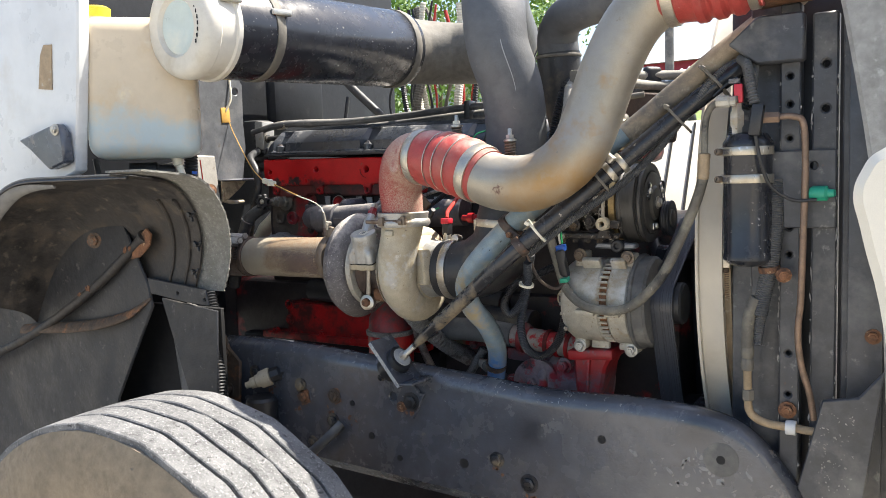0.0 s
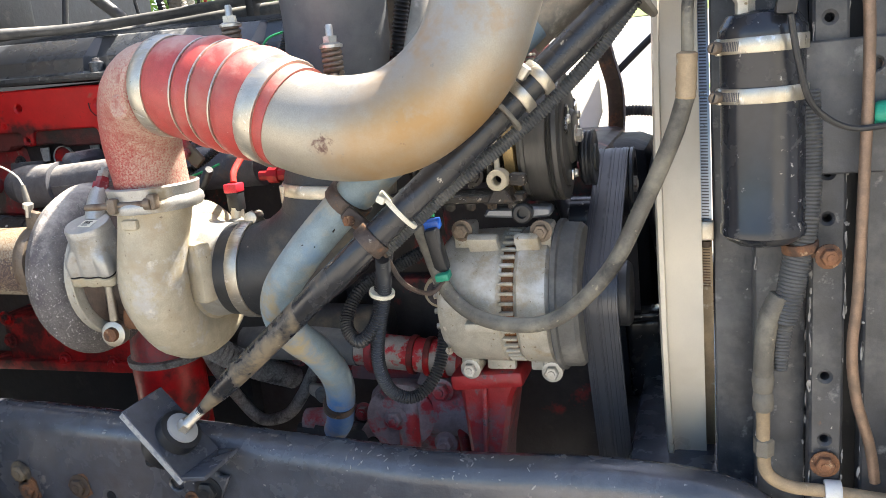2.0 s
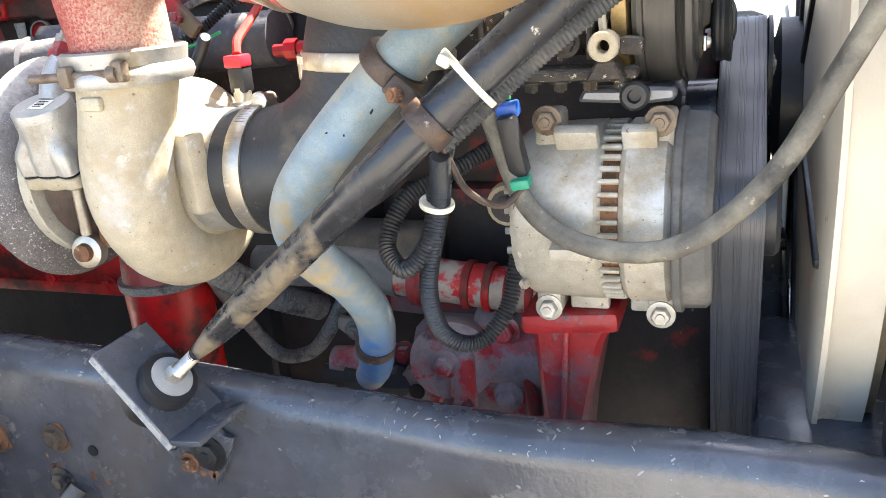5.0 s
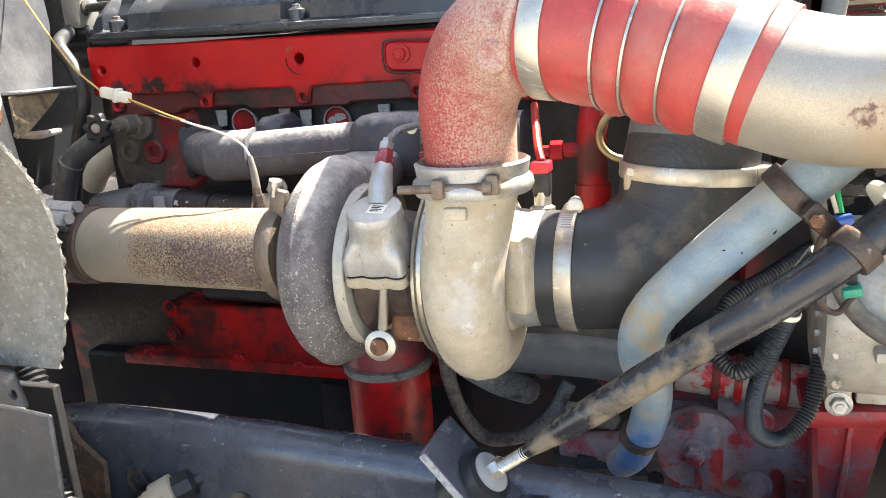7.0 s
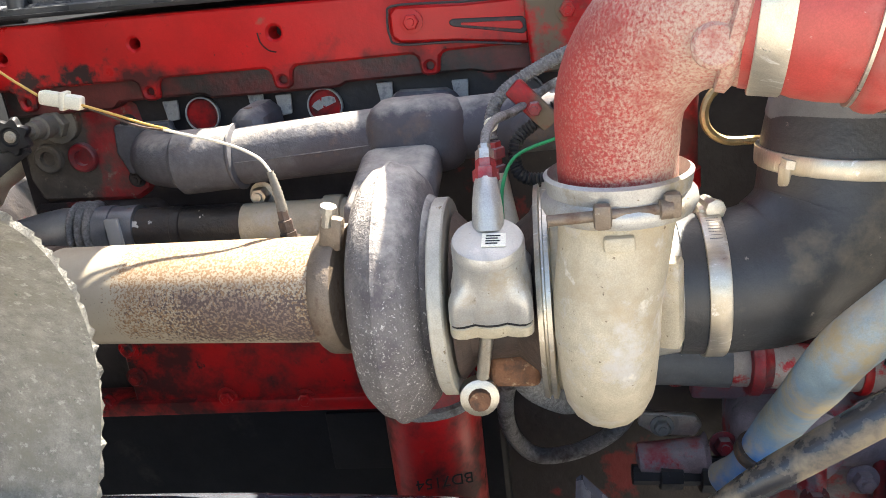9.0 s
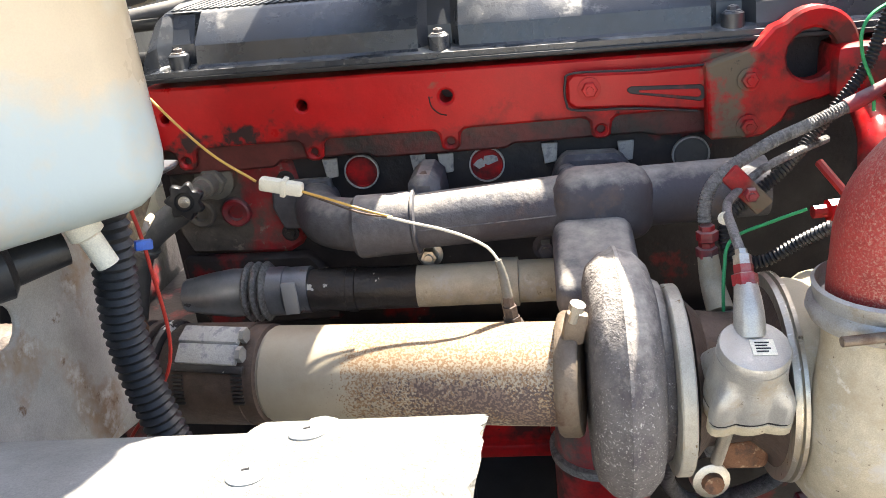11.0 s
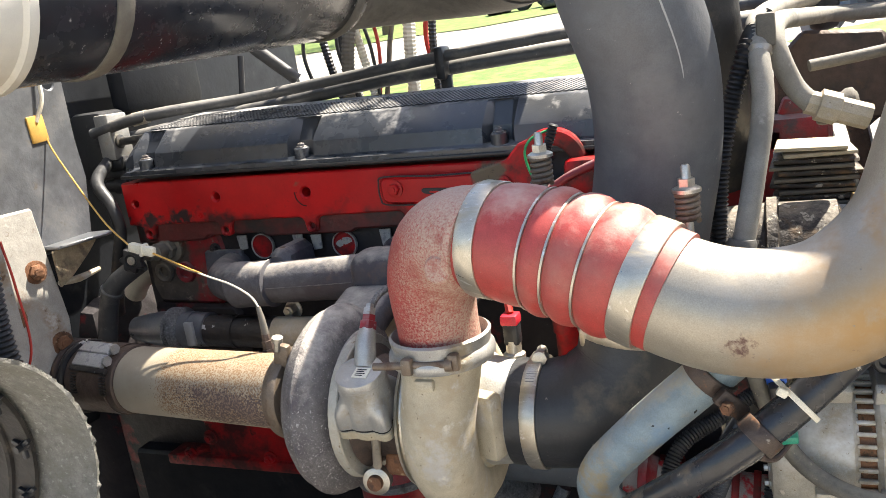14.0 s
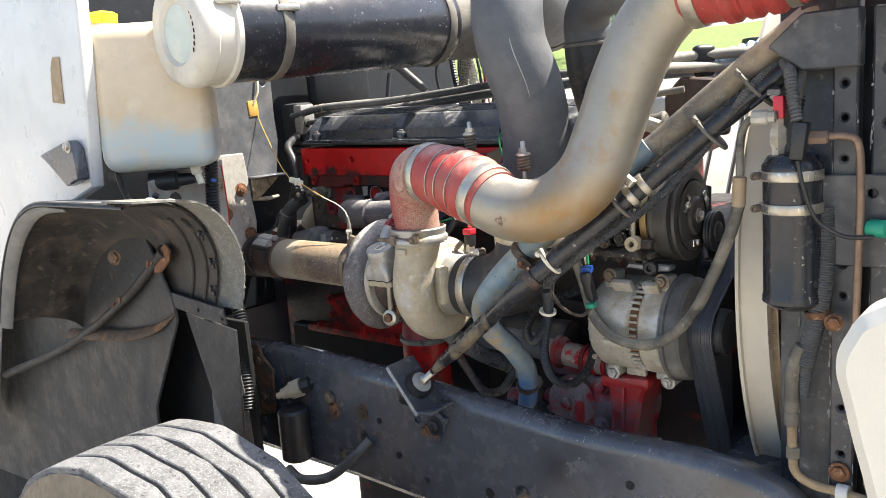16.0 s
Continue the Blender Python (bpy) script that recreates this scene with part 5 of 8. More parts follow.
# ---- intake side ----
inlet = thing("inlet_elbow", (0.36, 0.06, 1.22), "black rubber elbow hose on the turbo inlet", "hose")
part("hose", sweep([(0.285, AX_Y, AX_Z), (0.33, AX_Y, 1.205), (0.375, 0.062, 1.215), (0.415, 0.075, 1.25), (0.425, 0.088, 1.31), (0.43, 0.092, 1.34)], [0.060, 0.0605, 0.064, 0.066, 0.064, 0.062], 72, 14), "rubber", inlet)
icl = part("clamp", band((0.312, AX_Y, AX_Z), (1, 0, 0), 0.0615, 0.017), "steel", inlet)
part("clamp_screw", lathe([(0, 0.0065), (0.022, 0.0065), (0.023, 0.0085), (0.030, 0.0085), (0.031, 0.005)], (0.313, 0.080, 1.270), (0.15, -1, 0.05), 8), "zinc", icl)
part("screw_housing", box((0.313, 0.066, 1.2665), (0.018, 0.022, 0.010), (0, 0, 0), 0.003), "steel", icl)
for k in range(9):
    part("clamp_slot", box((0.3125, AX_Y - 0.0628 * math.sin(0.16 + 0.055 * k), AX_Z + 0.0628 * math.cos(0.16 + 0.055 * k)), (0.010, 0.0016, 0.0014), (-math.degrees(0.16 + 0.055 * k), 0, 0), 0.0), "iron", icl)
ucl = part("upper_clamp", band((0.428, 0.089, 1.300), (0.06, 0.06, 1), 0.0692, 0.016), "steel", inlet)
part("upper_clamp_screw", lathe([(0, 0.0065), (0.022, 0.0065), (0.023, 0.0085), (0.030, 0.0085)], (0.372, 0.052, 1.281), (0.1, -0.1, 1), 8), "zinc", ucl)
part("screw_housing", box((0.375, 0.053, 1.297), (0.020, 0.012, 0.020), (0, 0, 40), 0.003), "steel", ucl)
tall = thing("intake_hose", (0.46, 0.06, 1.5), "tall dusty black rubber intake hose", "hose")
TALL = [(0.425, 0.092, 1.325), (0.440, 0.085, 1.40), (0.458, 0.070, 1.49), (0.460, 0.050, 1.57), (0.442, 0.032, 1.65), (0.425, 0.05, 1.725), (0.385, 0.13, 1.775), (0.315, 0.28, 1.768), (0.262, 0.41, 1.753), (0.240, 0.46, 1.749)]
part("hose", sweep(TALL, [0.061, 0.061, 0.061, 0.061, 0.061, 0.063, 0.067, 0.074, 0.079, 0.082], 72, 16), "dustyhose", tall)
part("mould_seam", sweep([(x + 0.033, y - 0.051, z) for x, y, z in TALL[:6]], 0.0011, 6), "capgrey", tall, "thin pale mould seam")

# ---- air cleaner ----
A0, A1 = Vector((-0.205, -0.20, 1.738)), Vector((-0.14, 0.55, 1.768))
ad = (A1 - A0).normalized()
clean = thing("air_cleaner", tuple(A0), "black air cleaner canister with a pale end cap", "air cleaner")
part("can", lathe([(0.03, 0.102), (0.05, 0.106), (0.725, 0.106), (0.735, 0.100)], A0, ad, 48), "canister", clean)
ecap = part("end_cap", lathe([(0.012, 0.01), (0.012, 0.042), (0.004, 0.048), (0.004, 0.056), (-0.006, 0.064), (-0.006, 0.09), (0.0, 0.102), (0.012, 0.109), (0.030, 0.110), (0.034, 0.107), (0.070, 0.108), (0.074, 0.1125), (0.085, 0.1125), (0.088, 0.107)], A0, ad, 48), "capcream", clean, "pale grey dished end cap")
part("cap_ring", lathe([(-0.001, 0.040), (-0.003, 0.050), (-0.001, 0.058), (0.006, 0.050)], A0 + ad * 0.004, ad, 40), "tankblue", ecap, "faded blue ring")
for s in (0.20, 0.70):
    part("strap", band(A0 + ad * s, ad, 0.1065, 0.024), "tanhose", clean, "dusty steel strap")
su = ad.cross(Vector((0, 0, 1))).normalized()
for s, zz in ((0.06, 0.05), (0.20, 0.035)):
    part("latch", box(tuple(A0 + ad * s + su * 0.105 + Vector((0, 0, zz))), (0.012, 0.05, 0.014), (0, 0, -20), 0.003), "zinc", clean)
for k in range(7):
    a = -0.5 + k * 0.16
    q = A0 - ad * 0.0068 + su * 0.078 * math.cos(a) + Vector((0, 0, 0.078 * math.sin(a)))
    part("ink_mark", box(tuple(q), (0.0035, 0.0012, 0.008), (0, 0, math.degrees(math.atan2(ad.y, ad.x)) - 90), 0.0), "dark", clean)
part("outlet_boot", sweep([tuple(A0 + ad * 0.70), (-0.115, 0.60, 1.765), (-0.03, 0.675, 1.76), (0.08, 0.665, 1.752), (0.17, 0.595, 1.748), (0.225, 0.50, 1.748), (0.262, 0.41, 1.752)], [0.096, 0.092, 0.088, 0.086, 0.084, 0.080, 0.074], 32), "tanhose", clean, "tan rubber outlet boot")
part("boot_seam", band((0.225, 0.50, 1.748), (0.05, -0.09, 0), 0.081, 0.006), "greyhose", clean)

# ---- coolant tank ----
tank = thing("washer_tank", (-0.36, -0.2, 1.6), "yellowed translucent plastic tank with blue fluid and a yellow cap", "tank")
part("body", box((-0.380, -0.158, 1.622), (0.24, 0.15, 0.315), (0, 0, 46), 0.036, seg=5), "tank", tank)

fneck = part("filler_neck", lathe([(0, 0.030), (0.03, 0.028)], (-0.448, -0.221, 1.762), (0, 0, 1), 24), "tank", tank)
for z in (1.535, 1.70):
    part("mount_lug", slab([(-0.520, z - 0.018), (-0.475, z - 0.024), (-0.475, z + 0.024), (-0.520, z + 0.018)], "xz", -0.235, 0.008, 0.003, holes=[(-0.506, z, 0.006)]), "ivory", tank)
part("outlet", lathe([(0, 0.012), (0.02, 0.012), (0.022, 0.008), (0.045, 0.008)], (-0.33, -0.12, 1.468), (0.3, 0.1, -1), 14), "ivory", tank)
part("cap", lathe([(0, 0.03), (0.02, 0.032), (0.025, 0.024), (0.03, 0.0)], (-0.448, -0.221, 1.785), (0, 0, 1), 20), "yellow", fneck, "yellow cap")

# ---- cab side, fender, wheel ----
cab = thing("cab", (-1.2, -0.4, 1.2), "white painted truck cab side", "cab")
part("side_panel", slab([(-0.432, 1.44), (-0.395, 1.70), (-0.33, 2.3), (-2.6, 2.6), (-2.6, 0.7), (-1.3, 0.7), (-1.1, 1.10), (-0.72, 1.20), (-0.56, 1.40)], "xz", -0.31, 0.03, 0.004), "white", cab)
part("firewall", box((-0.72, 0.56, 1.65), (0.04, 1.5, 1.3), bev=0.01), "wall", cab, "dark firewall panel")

wheel = thing("truck_tyre", (0.0, -0.48, 0.01), "front truck tyre with dusty worn tread", "tyre")
WC = Vector((0.0, -0.48, 0.510))
W = 0.255
prof = [(-W / 2 - 0.005, 0.33), (-W / 2 - 0.012, 0.40), (-W / 2 - 0.004, 0.46), (-W / 2 + 0.006, 0.487)]
part("sidewall", lathe([(-0.10, 0.29)] + prof + [(W / 2 - 0.006, 0.487), (W / 2 + 0.012, 0.40), (W / 2, 0.33), (0.10, 0.29)], WC, (0, 1, 0), 72), "sidewall", wheel)
tread = []
edges_t = [-0.1225, -0.0735, -0.0245, 0.0245, 0.0735, 0.1225]
for a, b in zip(edges_t, edges_t[1:]):
    a, b = a + 0.0034, b - 0.0034
    zig = bmesh.new()
    rings = []
    for i in range(240):
        t = 2 * math.pi * (i + 7 * (a > 0)) / 240
        o = 0.0022 * math.sin(math.tau * i / 12) + (0.0016 if i % 12 in (3, 4) else 0.0)
        d = Vector((math.cos(t), 0, math.sin(t)))
        rings.append([WC + d * r + Vector((0, y, 0)) for y, r in ((a + o, 0.484), (a + o, 0.501 - 0.3 * a * a), (a + o + 0.002, 0.503 - 0.3 * a * a), (b + o - 0.002, 0.503 - 0.3 * b * b), (b + o, 0.501 - 0.3 * b * b), (b + o, 0.484))])
    vs = [[zig.verts.new(p) for p in r] for r in rings]
    for i in range(240):
        for k in range(6):
            zig.faces.new((vs[i - 1][k - 1], vs[i - 1][k], vs[i][k], vs[i][k - 1]))
    part("tread_rib", zig, "tyre", wheel)
part("rim", lathe([(-0.10, 0.292), (-0.11, 0.28), (-0.06, 0.26), (-0.05, 0.10), (-0.09, 0.09), (-0.10, 0.0)], WC, (0, 1, 0), 48), "white", wheel)

fender = thing("inner_fender", (-0.3, -0.35, 1.3), "faded black plastic inner fender with a grey fabric edge", "fender liner")


FENDER = [(-0.50, 1.424), (-0.42, 1.419), (-0.33, 1.409), (-0.285, 1.391), (-0.243, 1.352), (-0.211, 1.298), (-0.197, 1.24), (-0.200, 1.172)]
FENDER_LINE = spline([(0, y, z) for y, z in FENDER], 8)


def fender_point(x, k, off=0.0):
    """A place on the arch over the wheel: x along the truck, k from the outboard edge (0) over the bend to the foot of the inner wall (1)."""
    drop = 4.4 * max(0.0, -0.39 - x) ** 2.7
    f = k * (len(FENDER_LINE) - 1)
    i = min(int(f), len(FENDER_LINE) - 2)
    a, b = FENDER_LINE[i], FENDER_LINE[i + 1]
    p = a.lerp(b, f - i)
    n = Vector((0, -(b.z - a.z), b.y - a.y)).normalized()
    low = max(0.0, 1.40 - p.z)
    return Vector((x - min(0.072, low * 0.32), p.y, p.z - drop * (1 - 1.5 * low))) + n * off


def fender_sheet(xs, ks, th, off0, wob=0.0):
    bm = bmesh.new()
    top, bot = [], []
    for i, x in enumerate(xs):
        e = random.uniform(-wob, wob) if 0 < i < len(xs) - 1 else 0
        top.append([bm.verts.new(fender_point(x + (random.uniform(-wob, wob) if i == len(xs) - 1 else 0), k, off0 + th)) for k in ks])
        bot.append([bm.verts.new(fender_point(x, k, off0)) for k in ks])
    n, m = len(xs), len(ks)
    for i in range(n - 1):
        for j in range(m - 1):
            bm.faces.new((top[i][j], top[i + 1][j], top[i + 1][j + 1], top[i][j + 1]))
            bm.faces.new((bot[i][j], bot[i][j + 1], bot[i + 1][j + 1], bot[i + 1][j]))
    for i in range(n - 1):
        for j in (0, m - 1):
            bm.faces.new((top[i][j], bot[i][j], bot[i + 1][j], top[i + 1][j]))
    for j in range(m - 1):
        for i in (0, n - 1):
            bm.faces.new((top[i][j], top[i][j + 1], bot[i][j + 1], bot[i][j]))
    return bm


part("shell", fender_sheet([-0.755 + k * 0.025 for k in range(25)] + [-0.13], [0.135 + 0.865 * j / 34 for j in range(35)], 0.005, 0.0), "liner", fender)
part("fabric_edge", fender_sheet([-0.155, -0.13, -0.105, -0.08, -0.062, -0.05], [0.115 + j * 0.885 / 90 for j in range(91)], 0.004, 0.0095, 0.0022), "fibre", fender, "frayed grey fabric strip")
for k in (0.61, 0.78, 0.92):
    p = fender_point(-0.135, k)
    riv = part("push_rivet", lathe([(0, 0.006), (0.004, 0.005), (0.005, 0.004), (0.012, 0.004)], p + Vector((0, -0.001, 0)), (0, -1, 0), 12), "black", fender)
    for q in range(3):
        w = 2.1 * q + 0.6
        part("rivet_wing", box(tuple(p + Vector((0.008 * math.cos(w), -0.004, 0.008 * math.sin(w)))), (0.012, 0.005, 0.005), (0, -math.degrees(w), 0), 0.001), "black", riv)
# Pale copy of the shell's top, with its sunlit brightness in the colour.
part("sunlit_top", fender_sheet([-0.755 + k * 0.03 for k in range(20)] + [-0.157], [0.135 + 0.50 * j / 25 for j in range(26)], 0.003, 0.0055), "topshell", fender, "pale top sheet coloured as the sunlit shell top")
for q in ((-0.126, -0.313), (-0.129, -0.271), (-0.140, -0.350)):
    f = min(range(len(FENDER_LINE) - 1), key=lambda i: abs(FENDER_LINE[i].y - q[1])) / (len(FENDER_LINE) - 1)
    p, up_n = fender_point(q[0], f, 0.0132), (fender_point(q[0], f, 1.0) - fender_point(q[0], f)).normalized()
    head = part("top_rivet", lathe([(0.0, 0.0080), (0.0008, 0.0082), (0.0020, 0.0068), (0.0028, 0.0036), (0.0029, 0.0)], p, up_n, 24), "capgrey", fender, "round grey push rivet")
    part("slot", box(tuple(p + up_n * 0.0029), (0.0032, 0.0011, 0.0008), (0, 0, 20), 0.0), "dark", head)
rim_l = [fender_point(-0.755 + k * 0.025, 0.135) for k in range(27)]
part("outer_bead", sweep([tuple(p) for p in rim_l], 0.003, 8, 2), "black", fender)
part("outer_lip", sweep([tuple(p + Vector((0, 0.012, -0.012))) for p in rim_l[:17]], [0.018] * 8 + [0.018 - 0.0017 * k for k in range(9)], 10, 2, flat=0.4), "topshell", fender, "pale worn outer lip")
for x in (-0.165, -0.215):
    part("moulded_rib", sweep([tuple(fender_point(x, k / 20, -0.0015)) for k in range(10, 21)], 0.0045, 8, 2), "liner", fender)
liner = thing("wheel_well", (-0.45, -0.2, 1.1), "dirt-caked dark wheel well panels behind the tyre", "wheel well")
part("rear_panel", slab([(-1.9, 0.45), (-1.9, 1.35), (-0.42, 1.34), (-0.335, 1.18), (-0.325, 1.13), (-0.47, 0.90), (-0.5, 0.55)], "xz", -0.218, 0.008, 0.003), "well", liner)
part("front_panel", slab([(-0.31, 1.15), (-0.13, 1.13), (-0.145, 0.90), (-0.20, 0.86), (-0.24, 0.95)], "xz", -0.205, 0.006, 0.002), "well", liner)
# A near-black sheet takes the place of shade behind the panels.
part("shade_sheet", slab([(-2.2, 0.05), (-2.2, 1.12), (-0.20, 1.12), (-0.20, 0.75), (-0.4, 0.45)], "xz", -0.13, 0.01, 0.002), "dark", liner, "near-black sheet in place of the shade behind the panels")
part("flap", slab([(-0.34, 1.196), (-0.20, 1.182), (-0.150, 1.178), (-0.142, 1.142), (-0.215, 1.146), (-0.33, 1.160)], "xz", -0.216, 0.005, 0.0015, holes=[(-0.155, 1.155, 0.004), (-0.24, 1.165, 0.004)]), "well", liner, "torn black plastic flap")
# This pale sliver stands for a strip of sunlight below the flap.
part("sun_strip", slab([(-0.212, 1.140), (-0.200, 1.138), (-0.172, 1.062), (-0.176, 1.058)], "xz", -0.200, 0.003, 0.0006), "topshell", liner, "pale strip painted for sunlight under the flap")
part("rusty_ledge", sweep([(-0.33, -0.215, 1.150), (-0.40, -0.225, 1.108), (-0.50, -0.235, 1.082), (-0.62, -0.24, 1.066), (-0.80, -0.245, 1.05)], [0.006, 0.013, 0.016, 0.016, 0.014], 12, 6, flat=0.5), "mudrust", liner, "mud-covered rusty ledge")
part("stay", sweep([(-0.325, -0.225, 1.292), (-0.36, -0.225, 1.268), (-0.53, -0.235, 1.155), (-0.80, -0.25, 1.02), (-1.2, -0.27, 0.88)], [0.016, 0.012, 0.011, 0.011, 0.012], 12), "liner", liner, "dusty dark stay rod")
tagged(part("rust_patch", flakes([((-0.36 - 0.17 * k - random.uniform(0, 0.02), -0.2375 - 0.010 * k, 1.266 - 0.113 * k + random.uniform(-0.006, 0.006)), (0, -1, 0.2), random.uniform(0.005, 0.012), random.uniform(0.004, 0.008), random.uniform(0, 3)) for k in (0.02, 0.06, 0.88, 0.93, 1.0)], 41, 0.0008), "rust", liner), "orange rust patches on the stay", kind="stuff")
part("stay_plate", slab([(-0.372, 1.238), (-0.352, 1.285), (-0.312, 1.310), (-0.296, 1.296), (-0.304, 1.270), (-0.340, 1.244)], "xz", -0.232, 0.006, 0.002), "rust", liner, "orange rusted stay end plate")
for k, (x, w, z0, z1, y) in enumerate(((-0.30, 0.05, 0.78, 1.12, -0.165), (-0.255, 0.035, 0.70, 1.14, -0.18), (-0.345, 0.03, 0.80, 1.05, -0.15), (-0.21, 0.03, 0.72, 1.13, -0.19))):
    part("torn_sheet", slab([(x, z1), (x + w * 0.8, z1 - 0.01), (x + w, (z0 + z1) / 2), (x + w * 0.7, z0), (x + w * 0.3, z0 + 0.03), (x - 0.01, z0 + 0.01), (x - 0.004, (z0 + z1) / 2)], "xz", y, 0.004, 0.001, m=Matrix.Translation((x, y, z1)) @ Euler((0.08 * (k - 1), 0.1 * (k % 2) - 0.08, 0.15 * k)).to_matrix().to_4x4() @ Matrix.Translation((-x, -y, -z1))), "greyplastic", liner, "torn hanging plastic sheet")
part("rust_bolt", hexbolt((-0.40, -0.30, 1.287), (0.4, -1, 0), 0.012), "mudrust", liner)

# ---- alternator ----
AL = Vector((0.55, 0.137, 1.145))
alt = thing("alternator", tuple(AL), "dusty cast aluminium alternator with copper windings showing", "alternator")
part("rear_body", lathe([(-0.005, 0.055), (0.0, 0.074), (0.012, 0.083), (0.076, 0.085), (0.081, 0.080)], AL, (1, 0, 0), 44), "altdust", alt)
wind = part("copper_winding", lathe([(0.0, 0.078), (0.018, 0.078)], AL + Vector((0.079, 0, 0)), (1, 0, 0), 44), "winding", alt, "varnished copper windings")
part("front_body", lathe([(0.0, 0.080), (0.005, 0.085), (0.038, 0.085), (0.045, 0.078)], AL + Vector((0.096, 0, 0)), (1, 0, 0), 44), "altdust", alt)
for i in range(44):
    a = 2 * math.pi * i / 44
    d = Vector((0, math.cos(a), math.sin(a)))
    part("vent_fin", box(tuple(AL + Vector((0.0875, 0, 0)) + d * 0.0815), (0.018, 0.006, 0.0044), (math.degrees(a), 0, 0), 0.0015), "altdust", wind)
part("fan_cover", lathe([(0, 0.080), (0.001, 0.092), (0.003, 0.094), (0.008, 0.094), (0.010, 0.090), (0.028, 0.089), (0.033, 0.084), (0.034, 0.03)], AL + Vector((0.139, 0, 0)), (1, 0, 0), 44), "greyplastic", alt, "grey front cover")
for x, z in ((0.581, 1.238), (0.678, 1.235), (0.571, 1.052), (0.677, 1.051)):
    up = 1 if z > 1.145 else -1
    y = 0.088 if up > 0 else 0.104
    ear = part("ear", box((x, y + 0.024, z - up * 0.010), (0.025, 0.036, 0.036), bev=0.005), "altdust", alt)
    ear_bolt = part("mount_bolt", hexbolt((x, y + 0.006, z), (0, -1, 0), 0.0092, 0.008), "clampbrown" if up > 0 else "aluclean", ear)
for dz in (-0.045, -0.025, -0.005, 0.014, 0.032):
    part("terminal", lathe([(0, 0.006), (0.006, 0.006), (0.007, 0.0035), (0.011, 0.0035)], AL + Vector((0.002, -0.058 + abs(dz) * 0.15, dz)), (-1, -0.1, 0), 6), "zinc", alt)
part("pulley", lathe([(0, 0.036), (0.004, 0.040), (0.05, 0.040), (0.054, 0.036)], AL + Vector((0.172, 0, 0)), (1, 0, 0), 32), "black", alt)
for z in (-0.05, -0.02, 0.012, 0.042):
    part("case_bolt", hexbolt(tuple(AL + Vector((0.012, -0.072, z))), (-0.3, -1, 0), 0.005, 0.005, washer=False), "zinc", alt)
for x, w in ((0.058, 0.038), (0.112, 0.030)):
    for a, h in ((52, 0.040), (118, 0.030), (196, 0.032)):
        q = math.radians(a + 70)
        part("case_pad", box(tuple(AL + Vector((x, math.cos(q) * 0.0835, math.sin(q) * 0.0835))), (w, 0.012, h), (a - 20, 0, 0), 0.003), "altdust", alt)
abr = thing("alternator_bracket", (0.64, 0.2, 1.0), "red cast alternator bracket", "bracket")
part("arm", slab([(0.548, 1.022), (0.630, 1.030), (0.618, 1.005), (0.602, 0.92), (0.59, 0.80), (0.545, 0.80), (0.555, 0.92)], "xz", 0.125, 0.08, 0.006), "redgrime", abr)
part("shelf", box((0.588, 0.16, 1.032), (0.098, 0.092, 0.022), (0, -5, 0), 0.006), "redgrime", abr)
part("web", box((0.580, 0.121, 0.95), (0.006, 0.010, 0.17), (0, 4, 0), 0.002), "redgrime", abr)

# air compressor and pump below
pump = thing("fuel_pump", (0.47, 0.24, 0.95), "oily dark red gear pump on the engine", "pump")
part("housing", lathe([(0, 0.03), (0.005, 0.05), (0.12, 0.055), (0.13, 0.05)], (0.45, 0.24, 0.945), (1, 0, 0), 28), "grime", pump)
part("end_cap", lathe([(0, 0.045), (0.012, 0.05), (0.03, 0.05)], (0.43, 0.21, 0.945), (0.2, -1, 0), 28), "grime", pump)
for p in ((0.43, 0.175, 0.945), (0.50, 0.19, 0.985), (0.56, 0.185, 0.97), (0.50, 0.185, 0.905)):
    part("pump_bolt", hexbolt(p, (0, -1, 0.1), 0.012, 0.012), "grime", pump)
stub = thing("coolant_pipe", (0.48, 0.22, 1.06), "grey and red striped metal pipe on the block", "pipe")
part("rubber_section", sweep([(0.165, 0.235, 1.036), (0.24, 0.226, 1.040), (0.30, 0.223, 1.040), (0.365, 0.221, 1.035)], 0.0275, 24), "dustyhose", stub, "dusty black rubber section")
part("pipe", sweep([(0.355, 0.221, 1.036), (0.45, 0.22, 1.027), (0.60, 0.22, 1.015)], 0.0255, 28), "flakedred", stub, "grey pipe with flaking red paint")
part("flange", lathe([(0, 0.026), (0.001, 0.034), (0.004, 0.036), (0.012, 0.036), (0.016, 0.030), (0.024, 0.027)], (0.383, 0.221, 1.034), (1, 0, -0.08), 28), "redoily", stub, "red flange")
part("lower_bar", box((0.46, 0.262, 0.978), (0.26, 0.022, 0.028), (0, 3, 0), 0.005), "redgrime", stub)

# A/C compressor
ACX = Vector((0.66, 0.17, 1.337))
accomp = thing("ac_compressor", tuple(ACX), "dirty cast A/C compressor with a dark clutch pulley", "compressor")
part("body", lathe([(0, 0.048), (0.004, 0.058), (0.050, 0.060), (0.052, 0.066), (0.062, 0.066), (0.064, 0.060), (0.120, 0.060), (0.124, 0.050)], (0.502, 0.17, 1.345), (1, 0, 0), 36), "crust", accomp)
for k in range(5):
    part("body_rib", box((0.522 + 0.024 * k, 0.112, 1.312), (0.006, 0.014, 0.050), (0, 4 * (k % 2), 0), 0.002), "crust", accomp)
part("base_lip", box((0.593, 0.125, 1.275), (0.132, 0.060, 0.009), (0, 0, 0), 0.003), "crust", accomp, "crusted base flange")
for k in range(5):
    part("flange_bolt", hexbolt((0.540 + 0.026 * k, 0.104, 1.2705), (0, 0, -1), 0.0065, 0.007), "crust", accomp)
